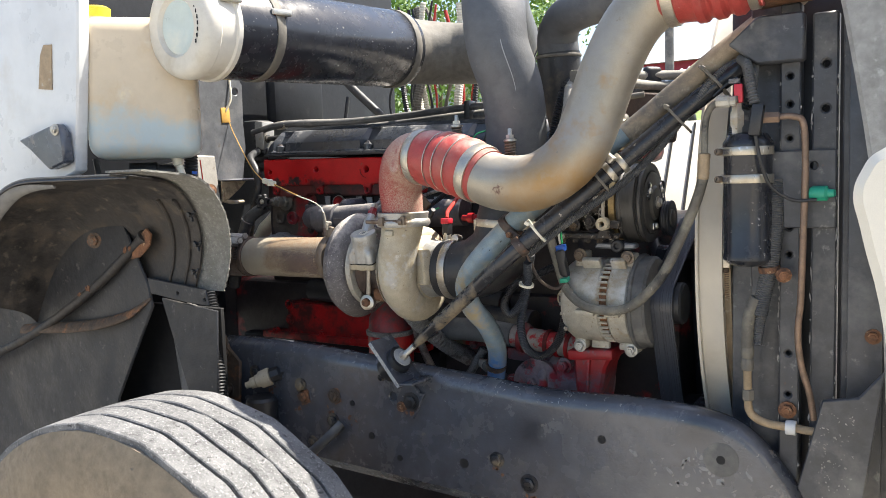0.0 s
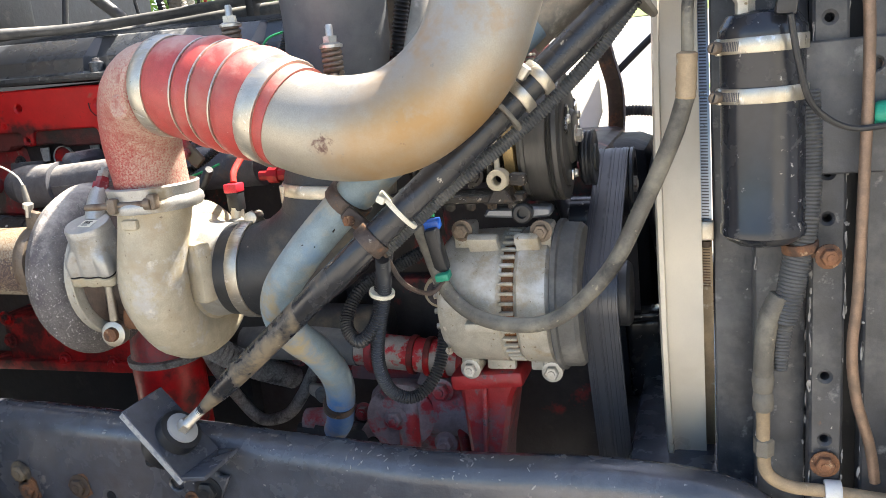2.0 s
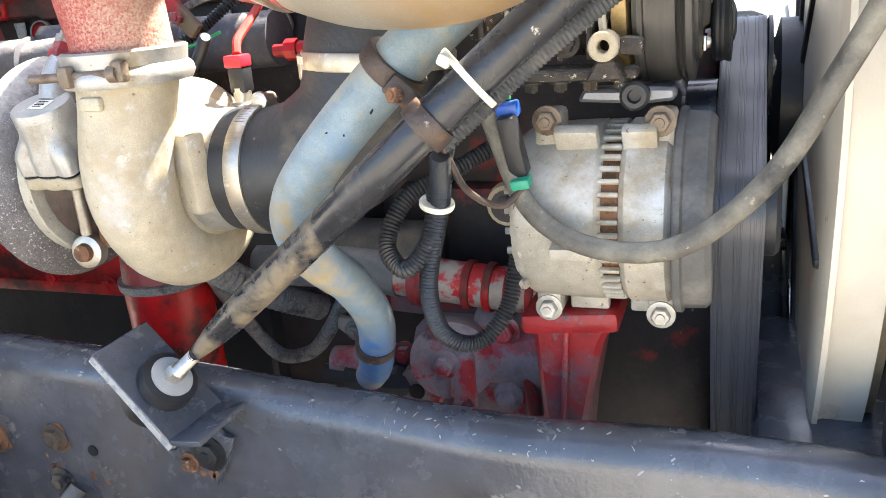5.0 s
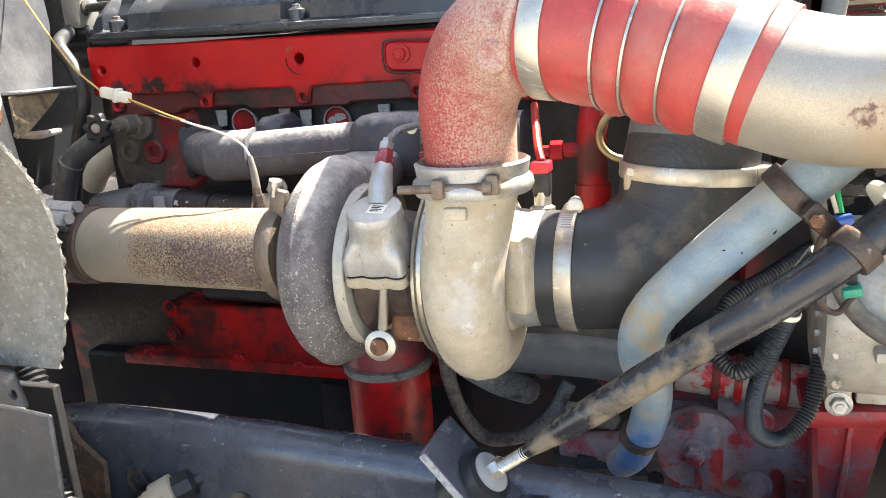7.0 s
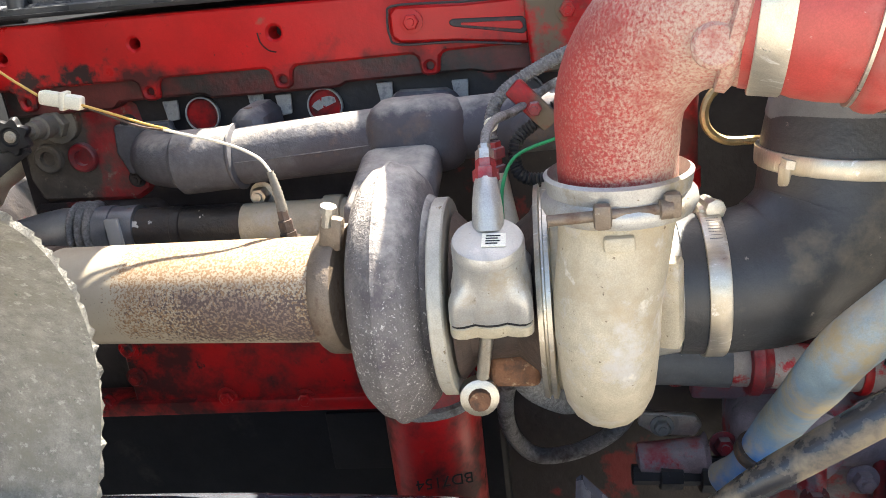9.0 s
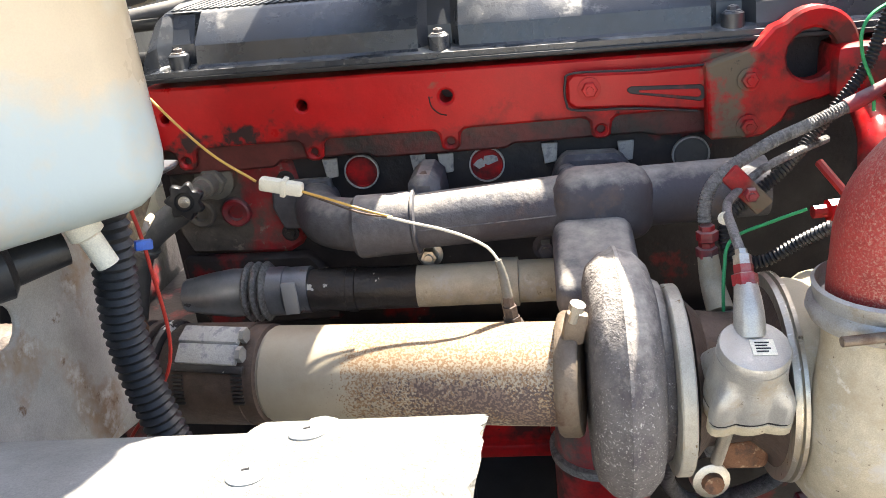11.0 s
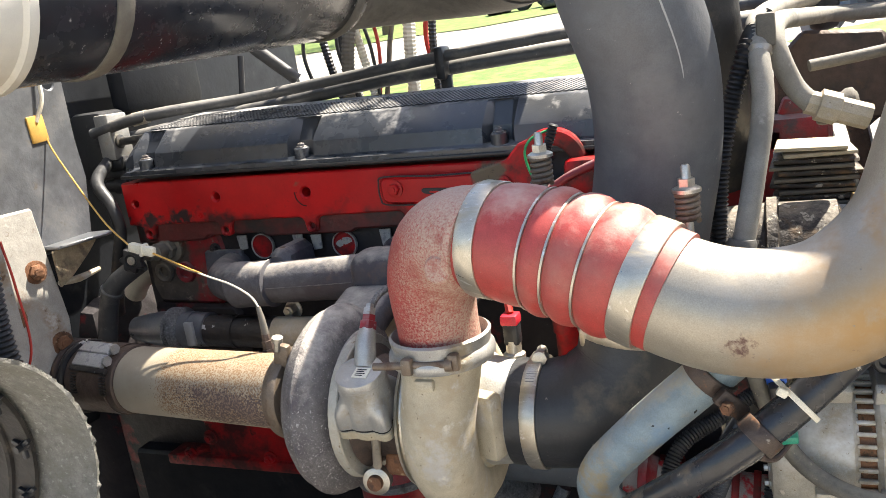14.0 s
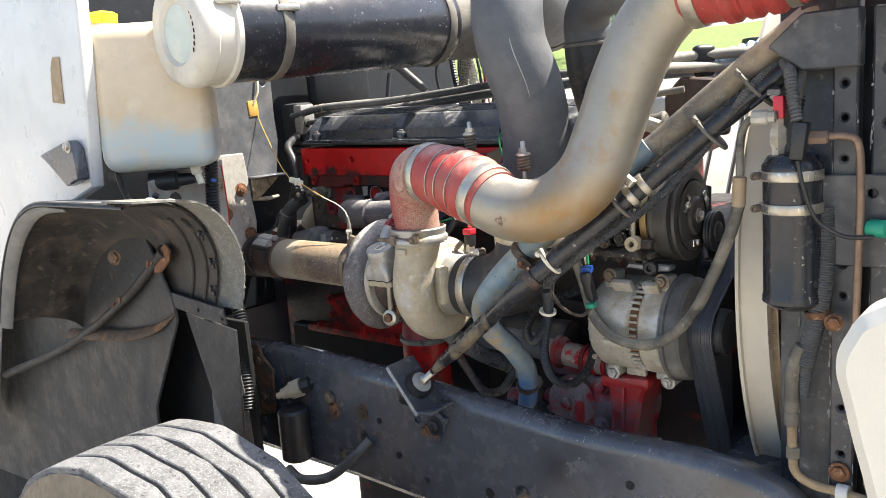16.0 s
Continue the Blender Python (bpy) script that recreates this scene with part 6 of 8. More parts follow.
for k, x in enumerate((0.565, 0.598)):
    part("housing_bolt", hexbolt((x, 0.106, 1.296 + 0.006 * k), (0, -1, 0.1), 0.0085), "crust", accomp)
part("eye_lug", slab([(0.635 + 0.0125 * math.cos(a), 1.301 + 0.0125 * math.sin(a)) for a in np.linspace(0, math.tau, 22, endpoint=False)], "xz", 0.069, 0.020, 0.0012, holes=[(0.635, 1.301, 0.0052)]), "alu", accomp, "small pale eye lug")
part("lug_web", slab([(0.628, 1.289), (0.642, 1.289), (0.652, 1.272), (0.618, 1.272)], "xz", 0.076, 0.040, 0.002), "crust", accomp)
part("lug_rib", sweep([(0.634, 0.082, 1.312), (0.630, 0.092, 1.335), (0.628, 0.104, 1.356)], 0.0035, 8, 4), "alu", accomp)
part("side_lug", box((0.656, 0.088, 1.299), (0.020, 0.016, 0.015), (0, 6, 0), 0.004), "crust", accomp)
part("brass_ring", lathe([(0, 0.066), (0.002, 0.0735), (0.014, 0.0745), (0.016, 0.070)], (0.636, 0.17, 1.337), (1, 0, 0), 48), "brass", accomp, "brassy rear ring")
pulley = part("pulley", lathe([(0, 0.06), (0.002, 0.0775), (0.006, 0.0785), (0.010, 0.0765), (0.0115, 0.0785), (0.036, 0.0785), (0.0375, 0.0750), (0.040, 0.0785), (0.0415, 0.0755), (0.044, 0.0785), (0.049, 0.0775), (0.050, 0.064), (0.047, 0.060)], (0.653, 0.17, 1.337), (1, 0, 0), 64), "clutch", accomp, "smooth dark grey pulley")
part("clutch_plate", lathe([(0, 0.060), (0.004, 0.060), (0.0055, 0.056), (0.006, 0.034), (0.011, 0.030), (0.012, 0.0)], (0.702, 0.17, 1.337), (1, 0, 0), 44), "clutch", accomp)
for k in range(3):
    w = math.tau * k / 3 + 2.6
    part("clutch_spring", box((0.7095, 0.17 + 0.046 * math.cos(w), 1.337 + 0.046 * math.sin(w)), (0.003, 0.034, 0.013), (math.degrees(w) + 90, 0, 0), 0.001), "chrome", accomp, "bright worn clutch spring")
    part("spring_rivet", lathe([(0, 0.006), (0.003, 0.005), (0.004, 0)], (0.711, 0.17 + 0.046 * math.cos(w), 1.337 + 0.046 * math.sin(w)), (1, 0, 0), 12), "zinc", accomp)
part("clutch_nut", hexbolt((0.713, 0.17, 1.337), (1, 0, 0), 0.009), "zinc", accomp)

# ---- belt and pulleys ----
drive = thing("drive_belt", (0.78, 0.3, 1.1), "wide ribbed black drive belt", "belt")
PUL = [(0.137, 1.145, 0.044), (0.33, 1.248, 0.046), (0.34, 0.80, 0.11)]
ring_pts = [(py + pr * math.cos(a), pz + pr * math.sin(a)) for py, pz, pr in PUL for a in np.linspace(0, 2 * math.pi, 40, endpoint=False)]


def hull(pts):
    """The outline drawn tight round the pulleys."""
    pts, out = sorted(pts), []
    for run in (pts, pts[::-1]):
        half = []
        for p in run:
            while len(half) > 1 and (half[-1][0] - half[-2][0]) * (p[1] - half[-2][1]) - (half[-1][1] - half[-2][1]) * (p[0] - half[-2][0]) <= 0:
                half.pop()
            half.append(p)
        out += half[:-1]
    return out


bm = bmesh.new()
rings = []
loop = hull(ring_pts)
for i, (y, z) in enumerate(loop):
    a, b = loop[i - 1], loop[(i + 1) % len(loop)]
    t = Vector((0, b[0] - a[0], b[1] - a[1])).normalized()
    n = Vector((0, t.z, -t.y))
    rings.append([Vector((x, y, z)) + n * d for x, d in [(0.720, 0), (0.720, 0.005)] + [(0.7215 + 0.0026 * k + e, 0.0058 - (0.0005 if e in (0.0018, 0.0022) else 0)) for k in (0, 1, 2, 6, 7, 11, 14) for e in (0.0, 0.0015, 0.0018, 0.0022)] + [(0.763, 0.005), (0.763, 0)]])
vs = [[bm.verts.new(p) for p in r] for r in rings]
for i in range(len(vs)):
    for k in range(len(vs[i])):
        bm.faces.new((vs[i - 1][k - 1], vs[i - 1][k], vs[i][k], vs[i][k - 1]))
part("belt", bm, "belt", drive)
for x0 in (0.7235, 0.7290, 0.7395, 0.7445, 0.7555, 0.7600):
    bm = bmesh.new()
    rings = []
    for i, (y, z) in enumerate(loop):
        a, b = loop[i - 1], loop[(i + 1) % len(loop)]
        t = Vector((0, b[0] - a[0], b[1] - a[1])).normalized()
        n = Vector((0, t.z, -t.y))
        rings.append([bm.verts.new(Vector((x, y, z)) + n * d) for x, d in ((x0 - 0.0009, 0.0050), (x0 - 0.0006, 0.0066), (x0 + 0.0006, 0.0066), (x0 + 0.0009, 0.0050))])
    for i in range(len(rings)):
        for k in range(3):
            bm.faces.new((rings[i - 1][k], rings[i - 1][k + 1], rings[i][k + 1], rings[i][k]))
    part("rib", bm, "belt", drive)
for y, z, r in [(p[0], p[1], p[2] - 0.001) for p in PUL[1:]]:
    pul = thing("belt_pulley", (0.726, y, z), "dark ribbed belt pulley", "pulley", "belt pulleys")
    part("wheel", lathe([(0, r), (0.044, r), (0.046, r + 0.007), (0.050, r + 0.007), (0.051, r * 0.86), (0.04, r * 0.8), (0.04, r * 0.35), (0.046, r * 0.3), (0.046, 0)], (0.719, y, z), (1, 0, 0), 44), "black", pul)
    part("hub_bolt", hexbolt((0.764, y, z), (1, 0, 0), 0.012), "zinc", pul)

# ---- stay rod and hoses across the engine ----
stay = thing("stay_rod", (0.4, -0.08, 1.15), "worn black tubular stay rod with a threaded end", "stay rod")
R0, R1, R2 = Vector((0.258, -0.062, 1.041)), Vector((0.545, -0.100, 1.272)), Vector((0.695, -0.035, 1.402))
part("thread", sweep([tuple(R0), tuple(R0.lerp(R1, 0.10))], 0.006, 10, ridge=(0.003, 0.0006)), "zinc", stay)
part("tube", sweep([tuple(R0.lerp(R1, 0.08)), tuple(R0.lerp(R1, 0.16)), tuple(R0.lerp(R1, 0.28)), tuple(R0.lerp(R1, 0.6)), tuple(R1), tuple(R2), (0.86, 0.02, 1.54), (0.98, 0.06, 1.62)], [0.0055, 0.009, 0.0130, 0.0142, 0.0152, 0.0155, 0.016, 0.016], 20), "rod", stay)


bhose = thing("blue_coolant_hose", (0.42, -0.02, 1.15), "faded blue rubber coolant hose", "hose")
part("hose", sweep([(0.345, 0.15, 0.935), (0.365, 0.13, 0.965), (0.385, 0.10, 1.03), (0.39, 0.05, 1.09), (0.385, -0.005, 1.14), (0.395, -0.04, 1.19), (0.435, -0.055, 1.24), (0.51, -0.055, 1.31), (0.60, -0.03, 1.385), (0.70, 0.01, 1.47)], [0.018, 0.0195, 0.0205, 0.0205, 0.021, 0.021, 0.021, 0.021, 0.021, 0.021], 22), "blue", bhose)
part("wear_mark", flakes([((0.455 + 0.007 * k + 0.003 * (k % 2), -0.0768 + 0.0006 * k, 1.264 + 0.0055 * k - 0.006 * (k % 3)), (-0.3, -1, 0.3), 0.0024 + 0.001 * (k % 2), 0.0012, 0.9 * k) for k in range(7)], 51, 0.0008), "dark", bhose, "dark rubbed mark")
part("end_clamp", band((0.372, 0.118, 0.990), (0.3, -0.4, 1), 0.0205, 0.012, 0.0014), "darkclamp", bhose, "rusty hose clamp")
clampA = thing("hose_clamp", (0.52, -0.08, 1.28), "rusty double pipe clamp joining hose and rod", "clamp")
rd = (R2 - R1).normalized()
part("ring", band(R1, rd, 0.0166, 0.015, 0.0016), "darkclamp", clampA)
part("ring", band((0.505, -0.055, 1.306), (0.075, 0, 0.075), 0.0232, 0.015, 0.0016), "darkclamp", clampA)
part("link", box((0.523, -0.082, 1.290), (0.016, 0.010, 0.030), (0, -45, 20), 0.003), "darkclamp", clampA)
part("clamp_bolt", hexbolt((0.522, -0.090, 1.291), (-0.3, -1, 0.2), 0.006, washer=False), "rust", clampA)

lower_hose = thing("ac_hose", (0.7, 0.02, 1.2), "dusty grey A/C hose with a crimped metal fitting", "hose")
part("hose", sweep([(0.53, 0.05, 1.30), (0.545, 0.06, 1.23), (0.575, 0.045, 1.17), (0.63, 0.025, 1.145), (0.70, 0.02, 1.15), (0.762, 0.012, 1.205), (0.803, 0.004, 1.28), (0.833, -0.008, 1.345), (0.8465, -0.014, 1.385)], 0.0088, 16), "achose", lower_hose)
part("crimp", lathe([(0, 0.0085), (0.002, 0.0098)] + [(0.005 + 0.0045 * k, 0.0092 + 0.0007 * (k % 2)) for k in range(8)] + [(0.042, 0.0098), (0.044, 0.0062)], (0.8465, -0.014, 1.383), (0.06, -0.03, 1), 18), "tanstrap", lower_hose, "corrugated tan crimp")
part("metal_pipe", sweep([(0.849, -0.0153, 1.424), (0.852, -0.017, 1.48), (0.868, -0.025, 1.505), (0.905, -0.03, 1.51)], 0.0056, 14), "achose", lower_hose)

# ---- cooler end ----
shroud = thing("fan_shroud", (0.82, 0.5, 1.3), "pale fibreglass fan shroud ring", "fan shroud")
part("ring", lathe([(0, 0.62), (0.002, 0.635), (0.012, 0.63), (0.046, 0.63), (0.046, 0.62)], (0.812, 0.70, 1.25), (1, 0, 0), 120), "shroud", shroud)
strapb = thing("shroud_strap", (0.86, 0.08, 1.2), "long steel worm-drive strap round the shroud", "strap")
part("strap", lathe([(0, 0.612), (0.013, 0.612), (0.013, 0.6135), (0, 0.6135)], (0.856, 0.70, 1.25), (1, 0, 0), 160), "tanstrap", strapb)


def strap_y(z, r):
    return 0.70 - math.sqrt(r * r - (z - 1.25) ** 2)


part("free_end", ringed(bmesh.new(), [[(0.856, strap_y(z, 0.6152), z), (0.869, strap_y(z, 0.6152), z), (0.869, strap_y(z, 0.6138), z), (0.856, strap_y(z, 0.6138), z)] for z in np.linspace(1.236, 1.62, 30)]), "strapsteel", strapb, "bright bluish slotted steel strap")
for k in range(75):
    z = 1.246 + 0.0033 * k
    part("strap_slot", box((0.8625, strap_y(z, 0.6153), z), (0.0075, 0.0010, 0.0015), (0, 3, 0), 0.0), "iron", strapb)
for k in range(17):
    z = 1.167 + 0.0033 * k
    part("strap_slot", box((0.8625, strap_y(z, 0.6137), z), (0.0075, 0.0010, 0.0010), (0, 3, 0), 0.0), "mudrust", strapb)
rad = thing("radiator", (1.0, 0.5, 1.2), "tall black radiator with steel side posts", "radiator")
part("core", box((1.0, 0.58, 1.22), (0.13, 1.0, 1.0), bev=0.01), "black", rad)
part("inner_plate", box((0.895, 0.11, 1.22), (0.05, 0.03, 0.98), bev=0.004), "radblack", rad)
part("side_tank", box((0.935, 0.075, 1.22), (0.05, 0.05, 0.98), bev=0.006), "radblack", rad)
ph = [(0.975, z, 0.0045) for z in (1.545, 1.50, 1.445, 1.395, 1.30, 1.255, 1.09, 1.02)]
part("side_post", slab([(0.960, 0.75), (0.992, 0.75), (0.992, 1.66), (0.960, 1.66)], "xz", 0.022, 0.03, 0.003, holes=ph), "radblack", rad, "steel side post with holes")
part("side_post", slab([(1.008, 0.75), (1.046, 0.75), (1.046, 1.64), (1.008, 1.64)], "xz", 0.022, 0.03, 0.003, holes=[(1.028, 1.56, 0.006), (1.028, 1.49, 0.006)]), "radblack", rad)
part("drier_plate", slab([(0.95, 1.30), (1.045, 1.30), (1.045, 1.425), (0.95, 1.425)], "xz", 0.012, 0.006, 0.002, holes=[(1.012, 1.40, 0.006)]), "radblack", rad)
part("outer_panel", slab([(1.052, 0.72), (1.24, 0.72), (1.24, 1.72), (1.052, 1.72)], "xz", 0.03, 0.012, 0.002), "radblack", rad, "black side panel with scuffs")
part("panel_flange", box((1.088, 0.018, 1.22), (0.05, 0.012, 1.0), bev=0.002), "radblack", rad)
for z in (1.58, 1.42, 1.33, 1.22, 1.09, 0.97):
    part("rivet", lathe([(0, 0.005), (0.002, 0.005), (0.003, 0.003)], (1.16, 0.03, z), (0, -1, 0), 12), "zinc", rad)
part("top_beam", box((1.045, 0.0, 1.678), (0.24, 0.07, 0.03), (0, -3, 0), 0.004), "rust", rad, "rust-brown top beam")
part("top_bracket", slab([(0.885, 1.60), (0.93, 1.64), (1.0, 1.64), (1.0, 1.565), (0.93, 1.565)], "xz", -0.01, 0.03, 0.003), "radblack", rad)
part("corner_plate", slab([(1.035, 1.035), (1.085, 1.045), (1.12, 1.09), (1.09, 0.86), (1.02, 0.85), (1.0, 0.89)], "xz", -0.05, 0.012, 0.002), "radblack", rad, "scuffed black corner plate")
part("rust_bolt", hexbolt((1.10, 0.012, 1.13), (0, -1, 0), 0.0085), "rust", rad)

DR = Vector((0.915, 0.0, 1.235))
drier = thing("receiver_drier", tuple(DR), "black receiver drier can held by two steel bands", "receiver drier")
part("can", lathe([(0.004, 0.026), (0.008, 0.033), (0.014, 0.0392), (0.022, 0.0392), (0.025, 0.0378), (0.192, 0.0378), (0.196, 0.0393), (0.206, 0.0393), (0.211, 0.036), (0.219, 0.031), (0.222, 0.018)], DR, (0, 0, 1), 40), "canister", drier)
DRIER_BANDS = []
for z in (1.382, 1.427):
    DRIER_BANDS.append(part("band", band((DR.x, DR.y, z), (0, 0, 1), 0.0383, 0.014), "steel", drier))
    for k in range(13):
        a = math.radians(-66 + 2.7 * k)
        part("band_slot", box((DR.x + 0.0402 * math.sin(a), DR.y - 0.0402 * math.cos(a), z), (0.0008, 0.0012, 0.0085), (0, 8, math.degrees(a)), 0.0), "iron", DRIER_BANDS[-1])
    a = math.radians(-72)
    part("screw_housing", box((DR.x + 0.0405 * math.sin(a), DR.y - 0.0405 * math.cos(a), z), (0.008, 0.006, 0.0155), (0, 0, math.degrees(a)), 0.002), "steel", DRIER_BANDS[-1])
part("fitting", lathe([(0, 0.009), (0.015, 0.009), (0.02, 0.012), (0.040, 0.012), (0.045, 0.008), (0.06, 0.0075)], (0.90, -0.01, 1.45), (0, 0, 1), 6), "altdust", drier)
part("switch_cap", box((0.905, -0.02, 1.52), (0.014, 0.014, 0.03), bev=0.002), "redcap", drier, "red switch plug")

hood = thing("hood", (1.3, -0.5, 1.2), "cream painted hood and fender tipped forward", "hood")
skin = [(p.x, p.z) for p in spline([(x, 0, z) for x, z in ((1.22, 0.5), (1.185, 0.85), (1.150, 1.22), (1.128, 1.335), (1.120, 1.372), (1.126, 1.395), (1.142, 1.413), (1.20, 1.432), (1.45, 1.45), (1.65, 1.44), (1.85, 1.3))], 6)]
part("fender_skin", slab(skin + [(1.9, 0.5)], "xz", -0.62, 0.05, 0.008), "cream", hood)
part("lining", slab([(1.050, 1.68), (1.062, 1.617), (1.076, 1.538), (1.089, 1.459), (1.097, 1.404), (1.115, 1.25), (1.13, 0.9), (1.55, 0.9), (1.55, 1.68)], "xz", -0.10, 0.02, 0.006), "felt", hood, "mottled grey inner lining")
part("hood_shell", box((1.75, 0.3, 1.0), (0.05, 1.6, 1.5), (0, 12, 0), 0.02), "cream", hood)


# ---- small things on the engine ----
def tube_thing(name, label, category, pts, r, mat, ridge=None, seg=12, part_name="tube", group=""):
    t = thing(name, tuple(pts[len(pts) // 2]), label, category, group)
    part(part_name, sweep(pts, r, seg, ridge=ridge), mat, t)
    return t


def spring_bolt(at, h=0.026):
    s = thing("spring_bolt", at, "rusty steel spring-loaded clamp bolt", "bolt", "spring bolts")
    p = v3(at)
    part("stud", lathe([(-0.06, 0.0042), (h + 0.022, 0.0042), (h + 0.024, 0.003)], p, (0, 0, 1), 10), "zinc", s)
    coil = [tuple(p + Vector((0.0088 * math.cos(a), 0.0088 * math.sin(a), h * a / (2 * math.pi * 5)))) for a in np.linspace(0, 2 * math.pi * 5, 66)]
    part("spring", sweep(coil, 0.0026, 8, 1), "clampbrown", s)
    part("sleeve", lathe([(0, 0.0070), (h, 0.0070)], p, (0, 0, 1), 16), "brown", s)
    part("washer", lathe([(0, 0.0125), (0.003, 0.0125), (0.005, 0.009)], p + Vector((0, 0, h)), (0, 0, 1), 20), "zinc", s)
    part("nut", lathe([(0, 0.0078), (0.008, 0.0078)], p + Vector((0, 0, h + 0.004)), (0, 0, 1), 6), "zinc", s)


spring_bolt((0.493, -0.027, 1.438))
spring_bolt((0.356, 0.008, 1.474))

# oil and coolant lines round the turbo
oil = thing("oil_feed_line", (0.16, 0.15, 1.3), "braided steel oil feed hose with red fittings", "hose")
part("hose", sweep([(0.132, 0.14, 1.325), (0.133, 0.145, 1.342), (0.141, 0.15, 1.360), (0.160, 0.157, 1.374), (0.199, 0.17, 1.391), (0.235, 0.18, 1.402), (0.275, 0.19, 1.416)], 0.0062, 12, ridge=(0.003, 0.0004)), "braid", oil)
part("red_tail", sweep([(0.270, 0.189, 1.414), (0.288, 0.192, 1.421), (0.310, 0.196, 1.432), (0.335, 0.198, 1.446), (0.368, 0.20, 1.459)], [0.0075, 0.0075, 0.0055, 0.0055, 0.0055], 12), "redoily", oil, "red painted end pipe")
for z in (1.290, 1.307):
    part("fitting", lathe([(0, 0.0085), (0.001, 0.0105), (0.010, 0.0105), (0.011, 0.0075), (0.016, 0.0075)], (0.1345, 0.138, z), (-0.05, 0.05, 1), 6), "redoily", oil)
part("elbow_fitting", sweep([(0.142, 0.11, 1.245), (0.138, 0.13, 1.265), (0.135, 0.138, 1.292)], [0.013, 0.0115, 0.010], 14), "alu", oil)
part("elbow_base", lathe([(0, 0.018), (0.008, 0.017), (0.010, 0.013)], (0.143, 0.108, 1.236), (-0.1, 0.2, 1), 6), "iron", oil)
part("fitting", lathe([(0, 0.0105), (0.009, 0.0105), (0.010, 0.008), (0.017, 0.008)], (0.137, 0.004, 1.323), (-0.02, 0.55, 0.8), 6), "redoily", oil)
part("swivel_nut", lathe([(0, 0.0075), (0.008, 0.0075), (0.009, 0.005), (0.013, 0.005)], (0.1366, 0.013, 1.337), (-0.02, 0.6, 0.8), 6), "zinc", oil)
part("steel_line", sweep([(0.1365, 0.018, 1.344), (0.137, 0.05, 1.352), (0.143, 0.10, 1.352), (0.157, 0.14, 1.350), (0.19, 0.165, 1.366), (0.225, 0.185, 1.374), (0.262, 0.21, 1.378)], 0.0042, 10), "braid", oil)
part("red_link", box((0.172, 0.150, 1.352), (0.052, 0.010, 0.020), (0, 48, 0), 0.003), "red", oil, "red clamp link")
part("link_bolt", hexbolt((0.174, 0.1445, 1.350), (0, -1, 0), 0.007, washer=False), "redoily", oil)
part("pale_tie", band((0.138, 0.085, 1.350), (0.1, 1, 0), 0.0050, 0.003, 0.0008), "ivory", oil, "pale cable tie")
tube_thing("corrugated_conduit", "black corrugated wire conduit by the turbo", "conduit", [(0.235, 0.10, 1.330), (0.212, 0.115, 1.310), (0.182, 0.125, 1.288), (0.156, 0.135, 1.292), (0.155, 0.155, 1.318), (0.180, 0.17, 1.335), (0.212, 0.18, 1.358), (0.245, 0.20, 1.385), (0.29, 0.21, 1.44), (0.305, 0.215, 1.475), (0.318, 0.22, 1.510)], 0.0058, "black", (0.004, 0.0009), 12, "conduit")
tube_thing("green_wire", "thin bright green wire", "wire", [(0.225, 0.14, 1.332), (0.195, 0.14, 1.322), (0.155, 0.13, 1.310), (0.142, 0.10, 1.290), (0.140, 0.09, 1.255)], 0.0017, "wiregreen", None, 8, "wire")
tube_thing("green_wire", "thin bright green wire", "wire", [(0.300, 0.20, 1.405), (0.297, 0.20, 1.430), (0.286, 0.20, 1.457), (0.283, 0.20, 1.480), (0.292, 0.205, 1.495), (0.314, 0.22, 1.503)], 0.0017, "wiregreen", None, 8, "wire")

redpipe = thing("red_water_pipe", (0.31, 0.21, 1.3), "red painted water pipe with a brass line", "pipe")
part("pipe", sweep([(0.312, 0.21, 1.20), (0.312, 0.21, 1.30), (0.314, 0.215, 1.345), (0.32, 0.24, 1.372), (0.33, 0.29, 1.385)], 0.018, 18), "red", redpipe)
part("collar", lathe([(0, 0.021), (0.02, 0.021)], (0.312, 0.21, 1.245), (0, 0, 1), 20), "red", redpipe)
part("side_fitting", lathe([(0, 0.009), (0.02, 0.009), (0.021, 0.012), (0.035, 0.012), (0.037, 0.007), (0.05, 0.007)], (0.30, 0.205, 1.305), (-1, -0.1, 0), 8), "red", redpipe)
part("brass_line", sweep([(0.38, 0.16, 1.30), (0.345, 0.16, 1.302), (0.328, 0.16, 1.32), (0.335, 0.165, 1.345), (0.37, 0.17, 1.365)], 0.0042, 8), "brass", redpipe, "bent brass line")
psens = thing("pressure_sensor", (0.285, 0.08, 1.285), "black sensor with a red lock on the compressor", "sensor")
part("base", lathe([(0, 0.013), (0.010, 0.013), (0.012, 0.009), (0.026, 0.009)], (0.278, 0.084, 1.254), (0, 0.05, 1), 12), "zinc", psens)
part("plug", box((0.278, 0.086, 1.288), (0.018, 0.018, 0.026), bev=0.003), "black", psens)
part("lock", box((0.278, 0.085, 1.306), (0.020, 0.020, 0.012), bev=0.002), "redcap", psens)
part("lead", sweep([(0.278, 0.086, 1.312), (0.272, 0.10, 1.325), (0.262, 0.14, 1.34), (0.25, 0.19, 1.36)], 0.0045, 8), "wirered", psens)
gsens = thing("grey_sensor", (0.372, 0.31, 1.48), "grey and red electrical sensor on the engine", "sensor")
part("base", lathe([(0, 0.020), (0.012, 0.020), (0.014, 0.016), (0.026, 0.016)], (0.372, 0.311, 1.440), (0, 0, 1), 16), "zinc", gsens)
part("body", box((0.372, 0.311, 1.488), (0.026, 0.026, 0.05), bev=0.004), "greyplastic", gsens)
